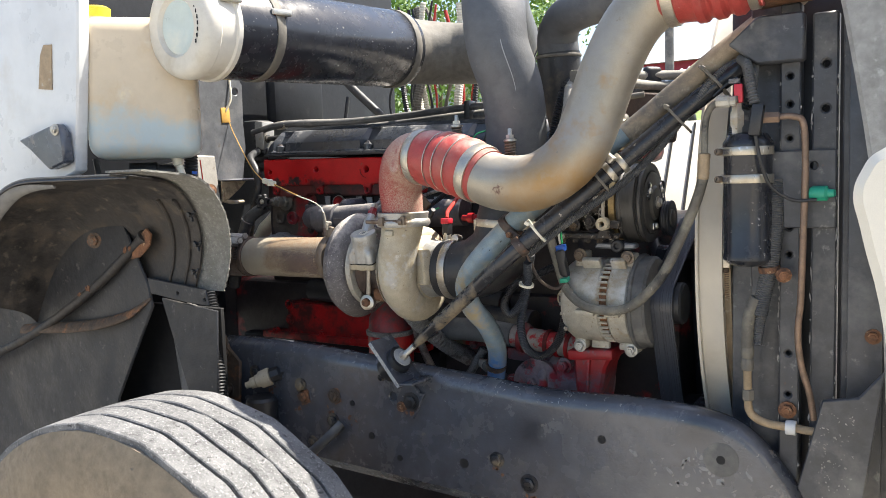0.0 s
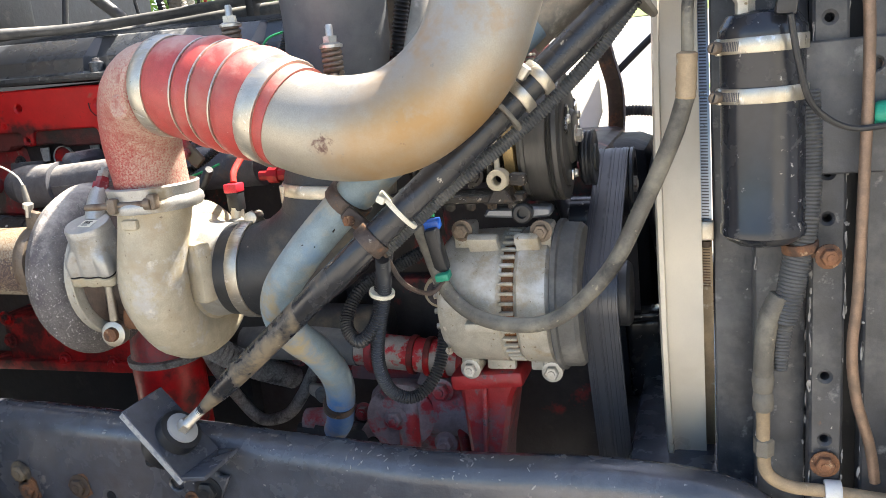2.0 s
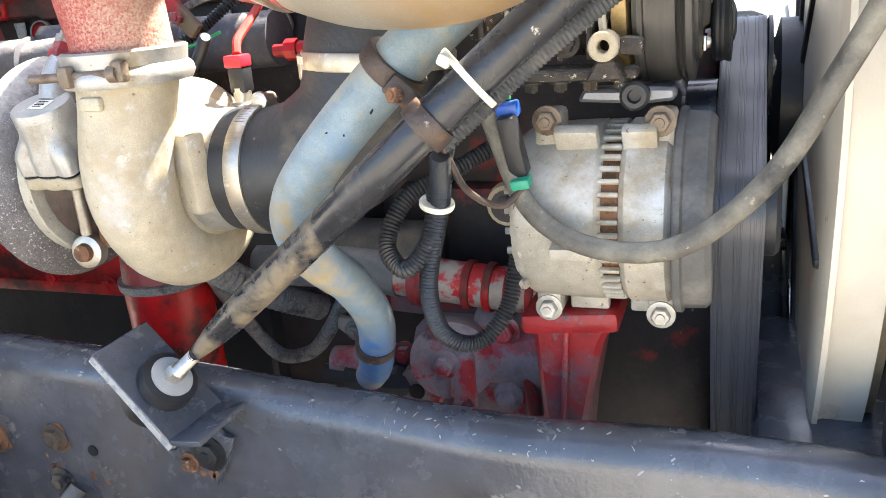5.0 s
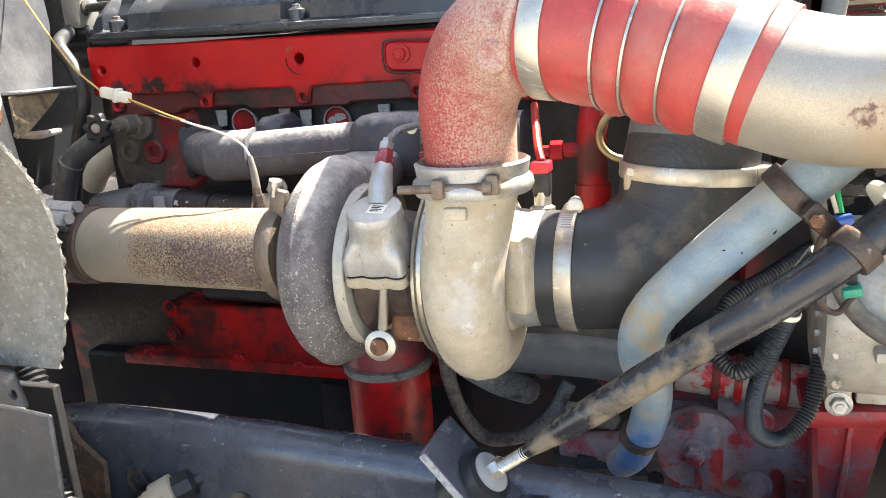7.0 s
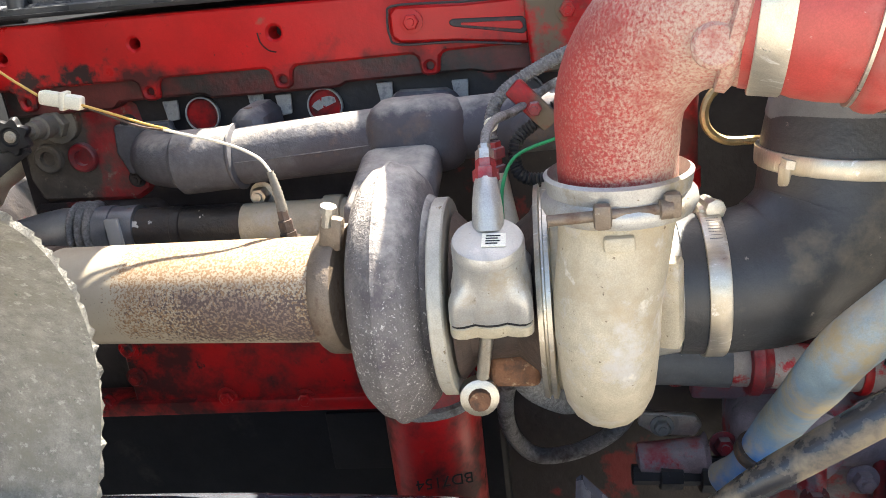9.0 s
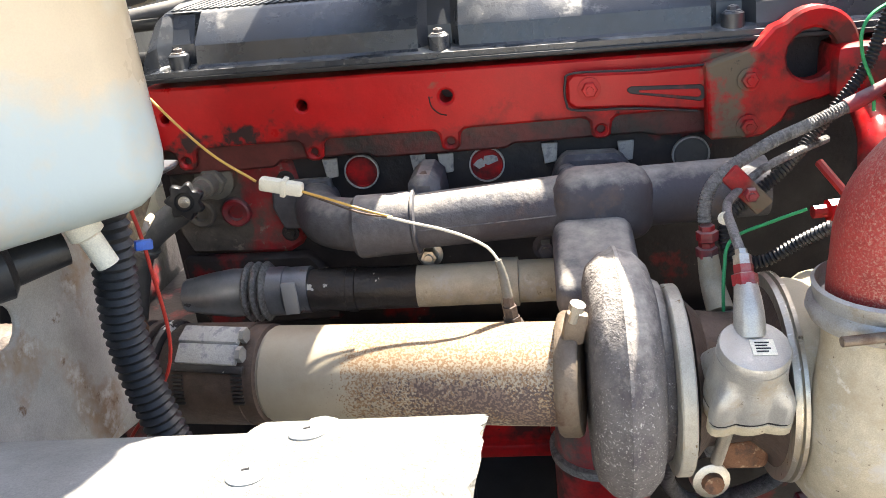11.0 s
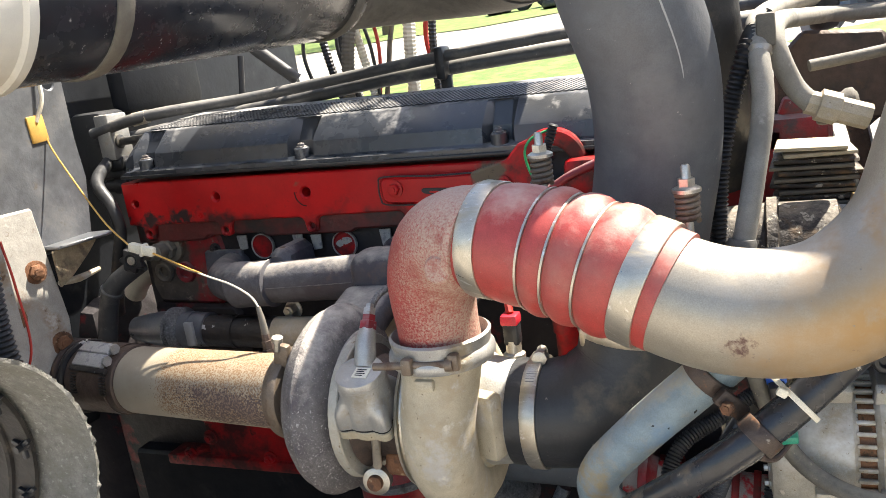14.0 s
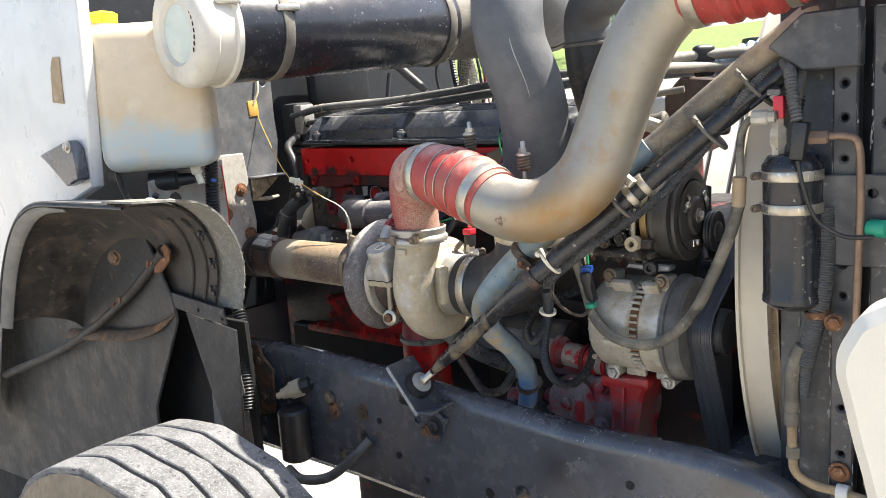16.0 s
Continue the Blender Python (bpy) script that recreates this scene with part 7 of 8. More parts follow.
part("lock", box((0.360, 0.297, 1.486), (0.008, 0.006, 0.03), bev=0.001), "redcap", gsens)
part("base_block", box((0.40, 0.34, 1.42), (0.20, 0.07, 0.06), bev=0.01), "red", engine, "red housing at the front of the head")
part("thermostat_housing", box((0.52, 0.42, 1.40), (0.14, 0.2, 0.16), bev=0.02), "redoily", engine)
part("front_riser", lathe([(0, 0.032), (0.03, 0.034), (0.032, 0.028), (0.12, 0.028)], (0.44, 0.36, 1.46), (0, 0, 1), 24), "tanhose", engine)

# dark coolant elbow behind the charge pipe, and the far hoses
celb = thing("coolant_elbow", (0.5, 0.2, 1.6), "dark rubber coolant elbow with a grey metal pipe", "hose")
part("lower_hose", sweep([(0.50, 0.30, 1.42), (0.497, 0.25, 1.52), (0.490, 0.225, 1.60), (0.488, 0.22, 1.655)], 0.046, 28), "rubber", celb)
part("seam_band", band((0.488, 0.22, 1.648), (0, -0.05, 1), 0.047, 0.006), "tanhose", celb)
part("upper_hose", sweep([(0.488, 0.22, 1.655), (0.492, 0.21, 1.69), (0.52, 0.185, 1.718), (0.57, 0.15, 1.725), (0.66, 0.10, 1.73), (0.78, 0.03, 1.75)], [0.044, 0.043, 0.04, 0.038, 0.038, 0.038], 28), "dustyhose", celb)
hh = thing("heater_hose", (0.55, 0.1, 1.5), "dusty grey heater hose with a clamp", "hose", "heater hoses")
part("hose", sweep([(0.532, 0.055, 1.385), (0.545, 0.075, 1.45), (0.556, 0.10, 1.52), (0.553, 0.13, 1.575), (0.556, 0.20, 1.60), (0.60, 0.38, 1.612), (0.70, 0.47, 1.612), (0.86, 0.52, 1.60)], 0.0105, 16), "palehose", hh)
part("collar", lathe([(0, 0.0125), (0.004, 0.014), (0.022, 0.014), (0.026, 0.0125)], (0.530, 0.052, 1.372), (0.1, 0.1, 1), 16), "greyplastic", hh)
part("clamp", band((0.5535, 0.125, 1.568), (0, 0.4, 1), 0.0112, 0.009, 0.001), "steel", hh)
hh = thing("heater_hose", (0.58, 0.15, 1.55), "dusty grey heater hose with a hexagon fitting", "hose", "heater hoses")
part("hose", sweep([(0.602, 0.15, 1.508), (0.584, 0.15, 1.53), (0.569, 0.15, 1.572), (0.572, 0.19, 1.592), (0.60, 0.33, 1.592), (0.66, 0.44, 1.588), (0.86, 0.50, 1.575)], 0.0105, 16), "palehose", hh)
part("fitting", lathe([(0, 0.012), (0.010, 0.012), (0.011, 0.016), (0.030, 0.016), (0.031, 0.013), (0.06, 0.013)], (0.596, 0.15, 1.512), (0.9, 0.1, -0.35), 8), "alu", hh, "grey hexagon fitting")
hb = thing("hose_strap", (0.626, 0.43, 1.60), "black strap round two heater hoses", "strap")
part("strap", box((0.628, 0.42, 1.602), (0.022, 0.046, 0.062), (0, 0, -35), 0.010, seg=3), "black", hb)
hb = thing("hose_clip", (0.56, 0.14, 1.59), "dusty square hose clip", "clip")
part("clip", box((0.561, 0.135, 1.588), (0.018, 0.024, 0.032), (0, 0, 0), 0.003), "tanhose", hb)
tube_thing("ribbed_conduit", "black corrugated conduit by the intake hose", "conduit", [(0.506, 0.12, 1.33), (0.508, 0.12, 1.40), (0.513, 0.12, 1.46), (0.527, 0.12, 1.523), (0.545, 0.13, 1.578), (0.56, 0.20, 1.60)], 0.0085, "black", (0.0048, 0.0012), 14, "conduit")
stack = thing("plate_stack", (0.60, 0.25, 1.40), "stack of thin dusty metal plates on the engine front", "bracket")
for k in range(10):
    part("plate", box((0.602 + 0.003 * (k % 3), 0.25, 1.392 + 0.0068 * k), (0.086 - 0.012 * (k > 7), 0.07, 0.0042), (0, 1.5 * (k % 2), 3 * (k % 3) - 3), 0.001), "alu" if k > 7 else ("crust" if k % 2 else "tanhose"), stack)
acc = thing("accessory_bracket", (0.63, 0.38, 1.50), "dark brown accessory bracket with a red casting behind the hoses", "bracket")
part("plate", slab([(0.566, 1.455), (0.690, 1.46), (0.700, 1.52), (0.690, 1.565), (0.60, 1.575), (0.566, 1.54)], "xz", 0.37, 0.02, 0.004), "brown", acc)
part("red_lug", box((0.585, 0.352, 1.478), (0.032, 0.03, 0.036), (0, 20, 0), 0.006), "redoily", acc)
part("cap", lathe([(0, 0.014), (0.004, 0.016), (0.026, 0.016), (0.030, 0.019), (0.036, 0.019), (0.040, 0.014)], (0.606, 0.20, 1.496), (1, 0.1, 0.05), 20), "tanhose", acc)
part("sensor_lead", sweep([(0.60, 0.18, 1.545), (0.64, 0.19, 1.548), (0.68, 0.20, 1.552)], 0.006, 10), "tanhose", engine)
part("red_neck", box((0.575, 0.42, 1.45), (0.11, 0.2, 0.06), bev=0.02), "redoily", engine)

# pipes along the back of the valve cover
vp = thing("heater_pipe", (-0.2, 0.65, 1.57), "dusty steel heater pipe along the valve cover", "pipe", "heater pipes")
part("pipe", sweep([(-0.62, 0.42, 1.555), (-0.50, 0.44, 1.575), (-0.36, 0.58, 1.580), (-0.2, 0.66, 1.592), (-0.01, 0.70, 1.605), (0.3, 0.74, 1.617), (0.7, 0.78, 1.62)], 0.0105, 14), "greyhose", vp)
part("ferrule", lathe([(0, 0.0125), (0.03, 0.0125)], (-0.53, 0.435, 1.571), (0.95, 0.2, 0.1), 14), "alu", vp)
vp2 = thing("heater_pipe", (-0.2, 0.69, 1.55), "dusty rubber heater hose along the valve cover", "pipe", "heater pipes")
part("pipe", sweep([(-0.66, 0.52, 1.53), (-0.45, 0.60, 1.55), (-0.2, 0.69, 1.572), (-0.01, 0.72, 1.582), (0.3, 0.76, 1.59), (0.7, 0.80, 1.59)], 0.014, 14), "greyhose", vp2)
clip = thing("pipe_clip", (-0.01, 0.71, 1.58), "black clip holding two pipes", "clip")
part("loop", box((-0.01, 0.706, 1.593), (0.02, 0.045, 0.062), bev=0.006), "black", clip)
part("leg", box((-0.005, 0.70, 1.54), (0.022, 0.01, 0.06), bev=0.002), "black", clip)

# wires at the firewall
for k in range(16):
    x0 = -0.36 + 0.016 * k + random.uniform(-0.01, 0.01)
    y0 = 0.86 + random.uniform(-0.06, 0.10)
    r = random.choice((0.004, 0.006, 0.009, 0.014))
    m = random.choice(("black", "black", "greyhose", "tanhose", "wirered", "ivory", "copper"))
    tube_thing("hanging_wire", "hanging wires and cables at the firewall", "wire", [(x0 + random.uniform(-0.06, 0.06), y0 + random.uniform(-0.04, 0.04), 1.95), (x0 + random.uniform(-0.03, 0.03), y0, 1.78), (x0, y0 + random.uniform(-0.04, 0.04), 1.64), (x0 + random.uniform(-0.05, 0.05), y0, 1.48)], r, m, (0.008, 0.001) if r > 0.008 else None, 8, "wire", "firewall wires")
fwb = thing("wiper_motor", (-0.60, 0.62, 1.70), "dark housing with struts on the firewall", "housing")
part("plate", box((-0.62, 0.62, 1.68), (0.05, 0.24, 0.2), bev=0.02), "wall", fwb)
part("strut", sweep([(-0.46, 0.62, 1.76), (-0.40, 0.66, 1.68), (-0.33, 0.70, 1.60)], 0.013, 12), "greyhose", fwb)
part("strut", sweep([(-0.40, 0.62, 1.66), (-0.40, 0.60, 1.58)], 0.006, 10), "black", fwb)

# brackets and fittings at the back of the head
gal = thing("cowl_plate", (-0.46, 0.1, 1.55), "scuffed grey steel cowl plate with a cable tag", "plate")
part("sheet", slab([(-0.03, 1.44), (-0.03, 1.64), (0.0, 1.70), (0.195, 1.70), (0.218, 1.67), (0.216, 1.56), (0.220, 1.50), (0.202, 1.40), (0.08, 1.40)], "yz", -0.455, 0.006, 0.002, holes=[(0.190, 1.650, 0.010)]), "scuffed", gal)
part("tag", box((-0.449, 0.150, 1.585), (0.006, 0.030, 0.040), (4, 0, 0), 0.002), "amber", gal, "yellow cable tag")
part("loop_wire", sweep([(-0.447, 0.150, 1.595), (-0.44, 0.165, 1.63), (-0.447, 0.17, 1.68), (-0.45, 0.17, 1.72)], 0.003, 8), "ivory", gal)
post = thing("rusty_post", (-0.44, 0.06, 1.35), "grey steel post with rust spots and bolts", "post")
part("sheet", slab([(-0.02, 1.20), (-0.02, 1.478), (0.095, 1.476), (0.102, 1.40), (0.112, 1.30), (0.10, 1.20), (0.05, 1.185)], "yz", -0.444, 0.008, 0.003), "dirtywhite", post)
for y, z in ((0.072, 1.385), (0.085, 1.27), (0.02, 1.33)):
    part("post_bolt", hexbolt((-0.435, y, z), (1, -0.2, 0), 0.012), "rust", post)
low = thing("lower_plate", (-0.40, -0.1, 1.36), "pale rusty bracket plate under the tank", "plate")
part("sheet", slab([(-0.20, 1.29), (-0.20, 1.44), (0.0, 1.47), (0.0, 1.25), (-0.08, 1.24)], "yz", -0.40, 0.006, 0.002, holes=[(-0.137, 1.392, 0.016)]), "dirtywhite", low)
tube_thing("ribbed_conduit", "thick black corrugated conduit beside the tank", "conduit", [(-0.345, -0.06, 1.52), (-0.335, -0.075, 1.44), (-0.345, -0.075, 1.34), (-0.325, -0.075, 1.22), (-0.27, -0.09, 1.10), (-0.22, -0.13, 1.00), (-0.20, -0.15, 0.92)], 0.0148, "black", (0.0072, 0.0016), 16, "conduit")
tube_thing("red_wire", "thin red wire beside the tank", "wire", [(-0.33, -0.05, 1.46), (-0.325, -0.05, 1.40), (-0.33, -0.05, 1.31), (-0.38, -0.06, 1.24)], 0.0016, "wirered", None, 8, "wire")
tank_pump = thing("washer_pump", (-0.40, -0.16, 1.42), "dark washer pump with a grey hose under the tank", "pump")
part("motor", lathe([(0, 0.022), (0.06, 0.022), (0.065, 0.015), (0.1, 0.012)], (-0.42, -0.18, 1.435), (0.7, 0.7, 0.02), 18), "black", tank_pump)
part("hose", sweep([(-0.505, -0.21, 1.47), (-0.495, -0.205, 1.415), (-0.46, -0.20, 1.385), (-0.41, -0.195, 1.385), (-0.385, -0.19, 1.41)], 0.007, 12), "greyhose", tank_pump)
part("plug", box((-0.30, -0.095, 1.43), (0.012, 0.006, 0.007), (0, 10, 40), 0.001), "bluecap", tank_pump)

sol = thing("solenoid_block", (-0.59, 0.45, 1.53), "grey valve block with hose fittings behind the head", "valve")
part("block", box((-0.590, 0.44, 1.545), (0.034, 0.05, 0.085), bev=0.003), "aluclean", sol)
part("body", box((-0.64, 0.46, 1.53), (0.08, 0.07, 0.13), bev=0.012), "rubber", sol)
for z, r in ((1.535, 0.013), (1.492, 0.016), (1.475, 0.013), (1.452, 0.017)):
    part("fitting", lathe([(0, r * 0.7), (0.02, r * 0.7), (0.022, r), (0.05, r), (0.052, r * 0.6), (0.12, r * 0.6)], (-0.62, 0.43, z), (1, 0.1, 0), 12), "rubber", sol)
tap = thing("drain_tap", (-0.436, 0.30, 1.345), "brown brass tap with a black star knob", "tap")
KN = Vector((-0.438, 0.268, 1.347))
KA = Vector((0.18, -1, 0.08)).normalized()
KU, KV = KA.orthogonal().normalized(), KA.cross(KA.orthogonal().normalized())
knob = ringed(bmesh.new(), [[KN + KA * s + (KU * math.cos(t) + KV * math.sin(t)) * r * (1 + e * math.cos(7 * t)) for t in (math.tau * i / 70 for i in range(70))] for s, r, e in ((0.0, 0.012, 0), (0.001, 0.0185, 0.13), (0.003, 0.0205, 0.15), (0.0095, 0.0205, 0.15), (0.0125, 0.0185, 0.13), (0.0132, 0.0115, 0), (0.0105, 0.0095, 0), (0.0105, 0.001, 0))])
part("knob", knob, "black", tap)
part("knob_screw", hexbolt(KN + KA * 0.011, KA, 0.0048, 0.003), "zinc", tap)
part("stem", lathe([(0, 0.007), (0.03, 0.007), (0.031, 0.011), (0.045, 0.012), (0.046, 0.015), (0.060, 0.015), (0.061, 0.013), (0.085, 0.013)], KN, (0.02, 1, -0.03), 12), "tanhose", tap)
part("stem_nut", hexbolt((-0.436, 0.352, 1.344), (0, -1, 0), 0.018, 0.014), "tanhose", tap)
part("seat", lathe([(0, 0.026), (0.008, 0.025), (0.010, 0.018)], (-0.436, 0.364, 1.344), (0, -1, 0), 20), "headred", tap)
rear = thing("rear_head_casting", (-0.42, 0.36, 1.26), "dusty brown cylinder head end with red paint patches", "casting")
part("casting", slab([(-0.503, 1.362), (-0.335, 1.362), (-0.325, 1.30), (-0.335, 1.245), (-0.36, 1.232), (-0.495, 1.238), (-0.507, 1.27)], "xz", 0.364, 0.05, 0.006), "headred", rear)
part("foot", slab([(-0.51, 1.236), (-0.33, 1.232), (-0.30, 1.19), (-0.30, 1.13), (-0.49, 1.13), (-0.51, 1.19)], "xz", 0.358, 0.06, 0.006), "block", rear)
for p, m in (((-0.467, 0.362, 1.298), "headred"), ((-0.419, 0.362, 1.296), "redoily")):
    part("port", lathe([(0, 0.020), (0.006, 0.019), (0.0075, 0.0165), (0.006, 0.0105), (-0.006, 0.0085), (-0.006, 0)], p, (0, -1, 0), 20), m, rear)
for x, z in ((-0.352, 1.262), (-0.345, 1.335)):
    part("small_bolt", hexbolt((x, 0.362, z), (0, -1, 0), 0.008), "block", rear)
hp = tube_thing("heater_pipe", "dusty tan heater pipe with an elbow beside the head", "pipe", [(-0.445, 0.285, 1.336), (-0.468, 0.275, 1.322), (-0.492, 0.268, 1.306), (-0.510, 0.266, 1.285), (-0.525, 0.265, 1.25), (-0.545, 0.265, 1.19), (-0.58, 0.27, 1.10)], 0.0165, "greyhose", None, 18, "pipe")
part("elbow_ring", band((-0.505, 0.266, 1.292), (-0.6, 0, -0.8), 0.0175, 0.008, 0.002), "greyhose", hp)
tube_thing("cab_hose", "thick dusty hose curving down behind the head", "hose", [(-0.60, 0.42, 1.50), (-0.545, 0.33, 1.475), (-0.505, 0.31, 1.435), (-0.498, 0.31, 1.39), (-0.515, 0.31, 1.345), (-0.555, 0.33, 1.29), (-0.60, 0.36, 1.22)], 0.011, "rubber", None, 16, "hose")
tube_thing("wrapped_pipe", "pale wrapped pipe in the sun behind the head", "pipe", [(-0.540, 0.425, 1.300), (-0.585, 0.440, 1.275), (-0.625, 0.455, 1.255), (-0.66, 0.47, 1.225)], 0.022, "ivory", None, 18, "pipe")
tray = thing("bent_bracket", (-0.42, 0.15, 1.41), "bent pale steel bracket with a dirty brown underside", "bracket")
part("top_flange", slab([(-0.495, 0.104), (-0.415, 0.104), (-0.400, 0.185), (-0.403, 0.200), (-0.420, 0.205), (-0.495, 0.190)], "xy", 1.409, 0.005, 0.0015), "galv", tray, "pale flange")
part("gusset", slab([(0.100, 1.408), (0.190, 1.408), (0.165, 1.388), (0.125, 1.362), (0.100, 1.352)], "yz", -0.428, 0.005, 0.0015), "mud", tray, "dirty brown gusset")
part("foot", sweep([(-0.43, 0.104, 1.358), (-0.44, 0.15, 1.352), (-0.45, 0.20, 1.352)], [0.004, 0.006, 0.004], 8, 4), "alu", tray)

# below: pump, hoses, harness loops
tube_thing("braided_hose", "braided steel oil return hose", "hose", [(0.13, 0.16, 1.07), (0.115, 0.21, 1.00), (0.115, 0.26, 0.925), (0.145, 0.27, 0.885), (0.20, 0.26, 0.90), (0.245, 0.24, 0.945), (0.27, 0.25, 0.99)], 0.010, "braid", None, 14, "hose")
tube_thing("drain_tube", "ribbed steel turbo drain tube", "tube", [(0.145, 0.09, 1.12), (0.155, 0.15, 1.06), (0.18, 0.22, 1.0), (0.2, 0.3, 0.95)], 0.018, "braid", (0.010, 0.002), 14)
tube_thing("water_manifold", "dark dusty water manifold tube", "tube", [(0.12, 0.27, 1.055), (0.25, 0.26, 1.055), (0.40, 0.255, 1.052)], 0.038, "rubber", None, 22)
part("rib_flange", box((0.20, 0.30, 1.0), (0.46, 0.05, 0.022), bev=0.004), "red", engine)
for k in range(5):
    part("flange_bolt", hexbolt((0.06 + 0.085 * k, 0.275, 1.005 - 0.005 * k), (0, -1, 0), 0.010, 0.01), "redoily", engine)
for dx in range(4):
    part("band_rib", band((0.452 + dx * 0.025, 0.22, 1.0265 - dx * 0.002), (1, 0, -0.08), 0.0268, 0.009, 0.0018), "red", stub)
pb = thing("gear_pump", (0.45, 0.21, 0.92), "oily dark red injection pump castings with bolts", "pump")
part("front_cap", lathe([(0, 0.012), (0.002, 0.028), (0.014, 0.030), (0.03, 0.032)], (0.385, 0.19, 0.897), (0.1, 1, 0), 24), "grime", pb)
part("rib", sweep([(0.446, 0.182, 0.885), (0.446, 0.186, 0.93), (0.45, 0.20, 0.975)], 0.016, 12), "grime", pb)
part("case", box((0.47, 0.255, 0.90), (0.20, 0.10, 0.15), bev=0.025, seg=3), "grime", pb)
for p in ((0.417, 0.215, 0.932), (0.521, 0.212, 0.927), (0.446, 0.170, 0.892), (0.36, 0.22, 0.93)):
    part("pump_bolt", hexbolt(p, (0, -1, 0.2), 0.011, 0.012), "redoily", pb)
part("steel_plate", slab([(0.268, 0.972), (0.330, 0.966), (0.338, 0.952), (0.330, 0.938), (0.285, 0.940), (0.265, 0.955)], "xz", 0.225, 0.008, 0.002), "zinc", pb, "pale steel plate")
part("plate_bolt", hexbolt((0.292, 0.223, 0.955), (0, -1, 0), 0.0095, 0.008), "greyplastic", pb)
part("barrel", lathe([(0, 0.016), (0.002, 0.021), (0.075, 0.023), (0.08, 0.028)], (0.262, 0.214, 0.913), (1, 0.02, 0.06), 20), "grime", pb)
part("raised_strip", box((0.486, 0.1985, 0.957), (0.062, 0.01, 0.014), (0, 2, 0), 0.004), "red", pb, "raised red strip")
part("edge_rib", sweep([(0.521, 0.199, 0.925), (0.525, 0.199, 0.89), (0.528, 0.20, 0.84)], 0.008, 10), "redoily", pb)
part("cap_hole", lathe([(0, 0.010), (0.002, 0.010)], (0.384, 0.1885, 0.897), (0, -1, 0), 16), "dark", pb)
fit2 = thing("pipe_fitting", (0.29, 0.2, 0.91), "dark hexagon pipe fittings at the pump", "fitting")
part("fitting", lathe([(0, 0.012), (0.03, 0.012), (0.031, 0.018), (0.055, 0.018), (0.056, 0.013), (0.075, 0.013), (0.076, 0.021), (0.10, 0.021), (0.12, 0.016)], (0.255, 0.20, 0.905), (1, 0.05, -0.05), 8), "black", fit2)

tube_thing("harness_loop", "black corrugated harness loop", "conduit", [(0.525, -0.03, 1.235), (0.512, -0.005, 1.19), (0.488, 0.01, 1.11), (0.490, 0.03, 1.055), (0.515, 0.05, 1.038), (0.54, 0.07, 1.065), (0.55, 0.09, 1.12)], 0.0078, "black", (0.0036, 0.0008), 14, "conduit", "harness loops")
tube_thing("harness_loop", "black corrugated harness loop", "conduit", [(0.53, -0.025, 1.25), (0.508, 0.0, 1.20), (0.497, 0.0, 1.155), (0.472, 0.0, 1.128), (0.450, 0.015, 1.145), (0.462, 0.04, 1.18), (0.50, 0.07, 1.20), (0.54, 0.10, 1.22)], 0.0078, "black", (0.0036, 0.0008), 14, "conduit", "harness loops")
tie = thing("cable_tie", (0.506, 0.004, 1.188), "white nylon cable tie round the harness", "cable tie", "cable ties")
part("band", band((0.507, 0.000, 1.188), (0.25, -0.15, 1), 0.0135, 0.005, 0.001), "ivory", tie)
hv = thing("hub_valve", (0.515, 0.19, 1.14), "dusty round metal valve hub", "valve")
part("hub", lathe([(0, 0.010), (0.001, 0.022), (0.012, 0.024), (0.03, 0.022)], (0.515, 0.175, 1.135), (0, 1, 0), 18), "alu", hv)
part("bolt", hexbolt((0.515, 0.175, 1.135), (0, -1, 0), 0.012), "iron", hv)
plug = thing("alternator_plug", (0.563, 0.055, 1.225), "black and blue wire plug on the alternator", "plug")
part("body", box((0.561, 0.052, 1.225), (0.016, 0.018, 0.055), (10, -8, 0), 0.003), "black", plug)
part("cap", box((0.557, 0.056, 1.255), (0.019, 0.014, 0.012), (10, -8, 0), 0.002), "bluecap", plug)
part("seal", box((0.567, 0.048, 1.194), (0.017, 0.016, 0.009), (10, -8, 0), 0.002), "green", plug)
part("lead", sweep([(0.553, 0.06, 1.263), (0.548, 0.065, 1.285), (0.552, 0.07, 1.31)], 0.0022, 6), "ivory", plug)
part("lead", sweep([(0.557, 0.06, 1.263), (0.553, 0.066, 1.287), (0.556, 0.072, 1.31)], 0.0022, 6), "wiregreen", plug)
part("ground_lead", sweep([(0.568, 0.046, 1.188), (0.553, 0.03, 1.178), (0.534, 0.0, 1.20), (0.527, -0.03, 1.245), (0.53, -0.07, 1.285)], 0.003, 8), "brown", plug)
top_br = thing("compressor_bracket", (0.65, 0.11, 1.257), "grey steel compressor mounting bar with a black bush", "bracket")
part("plate", slab([(0.606, 1.252), (0.613, 1.263), (0.645, 1.262), (0.668, 1.263), (0.690, 1.262), (0.690, 1.251), (0.668, 1.249), (0.643, 1.250)], "xz", 0.100, 0.026, 0.003), "galv", top_br)
part("bush", lathe([(0, 0.0125), (0.010, 0.0125), (0.012, 0.010), (0.012, 0.006), (0.006, 0.005)], (0.657, 0.101, 1.257), (0, -1, 0), 20), "black", top_br, "black rubber bush")
idle = thing("idler_pulley", (0.73, 0.21, 1.313), "small black grooved idler pulley", "pulley", "belt pulleys")
part("wheel", lathe([(0, 0.024), (0.001, 0.031)] + [(0.003 + 0.0022 * k, 0.0342 + 0.0008 * (k % 2)) for k in range(6)] + [(0.016, 0.036), (0.018, 0.035), (0.019, 0.026), (0.016, 0.018)], (0.713, 0.21, 1.304), (1, 0, 0), 40), "black", idle)
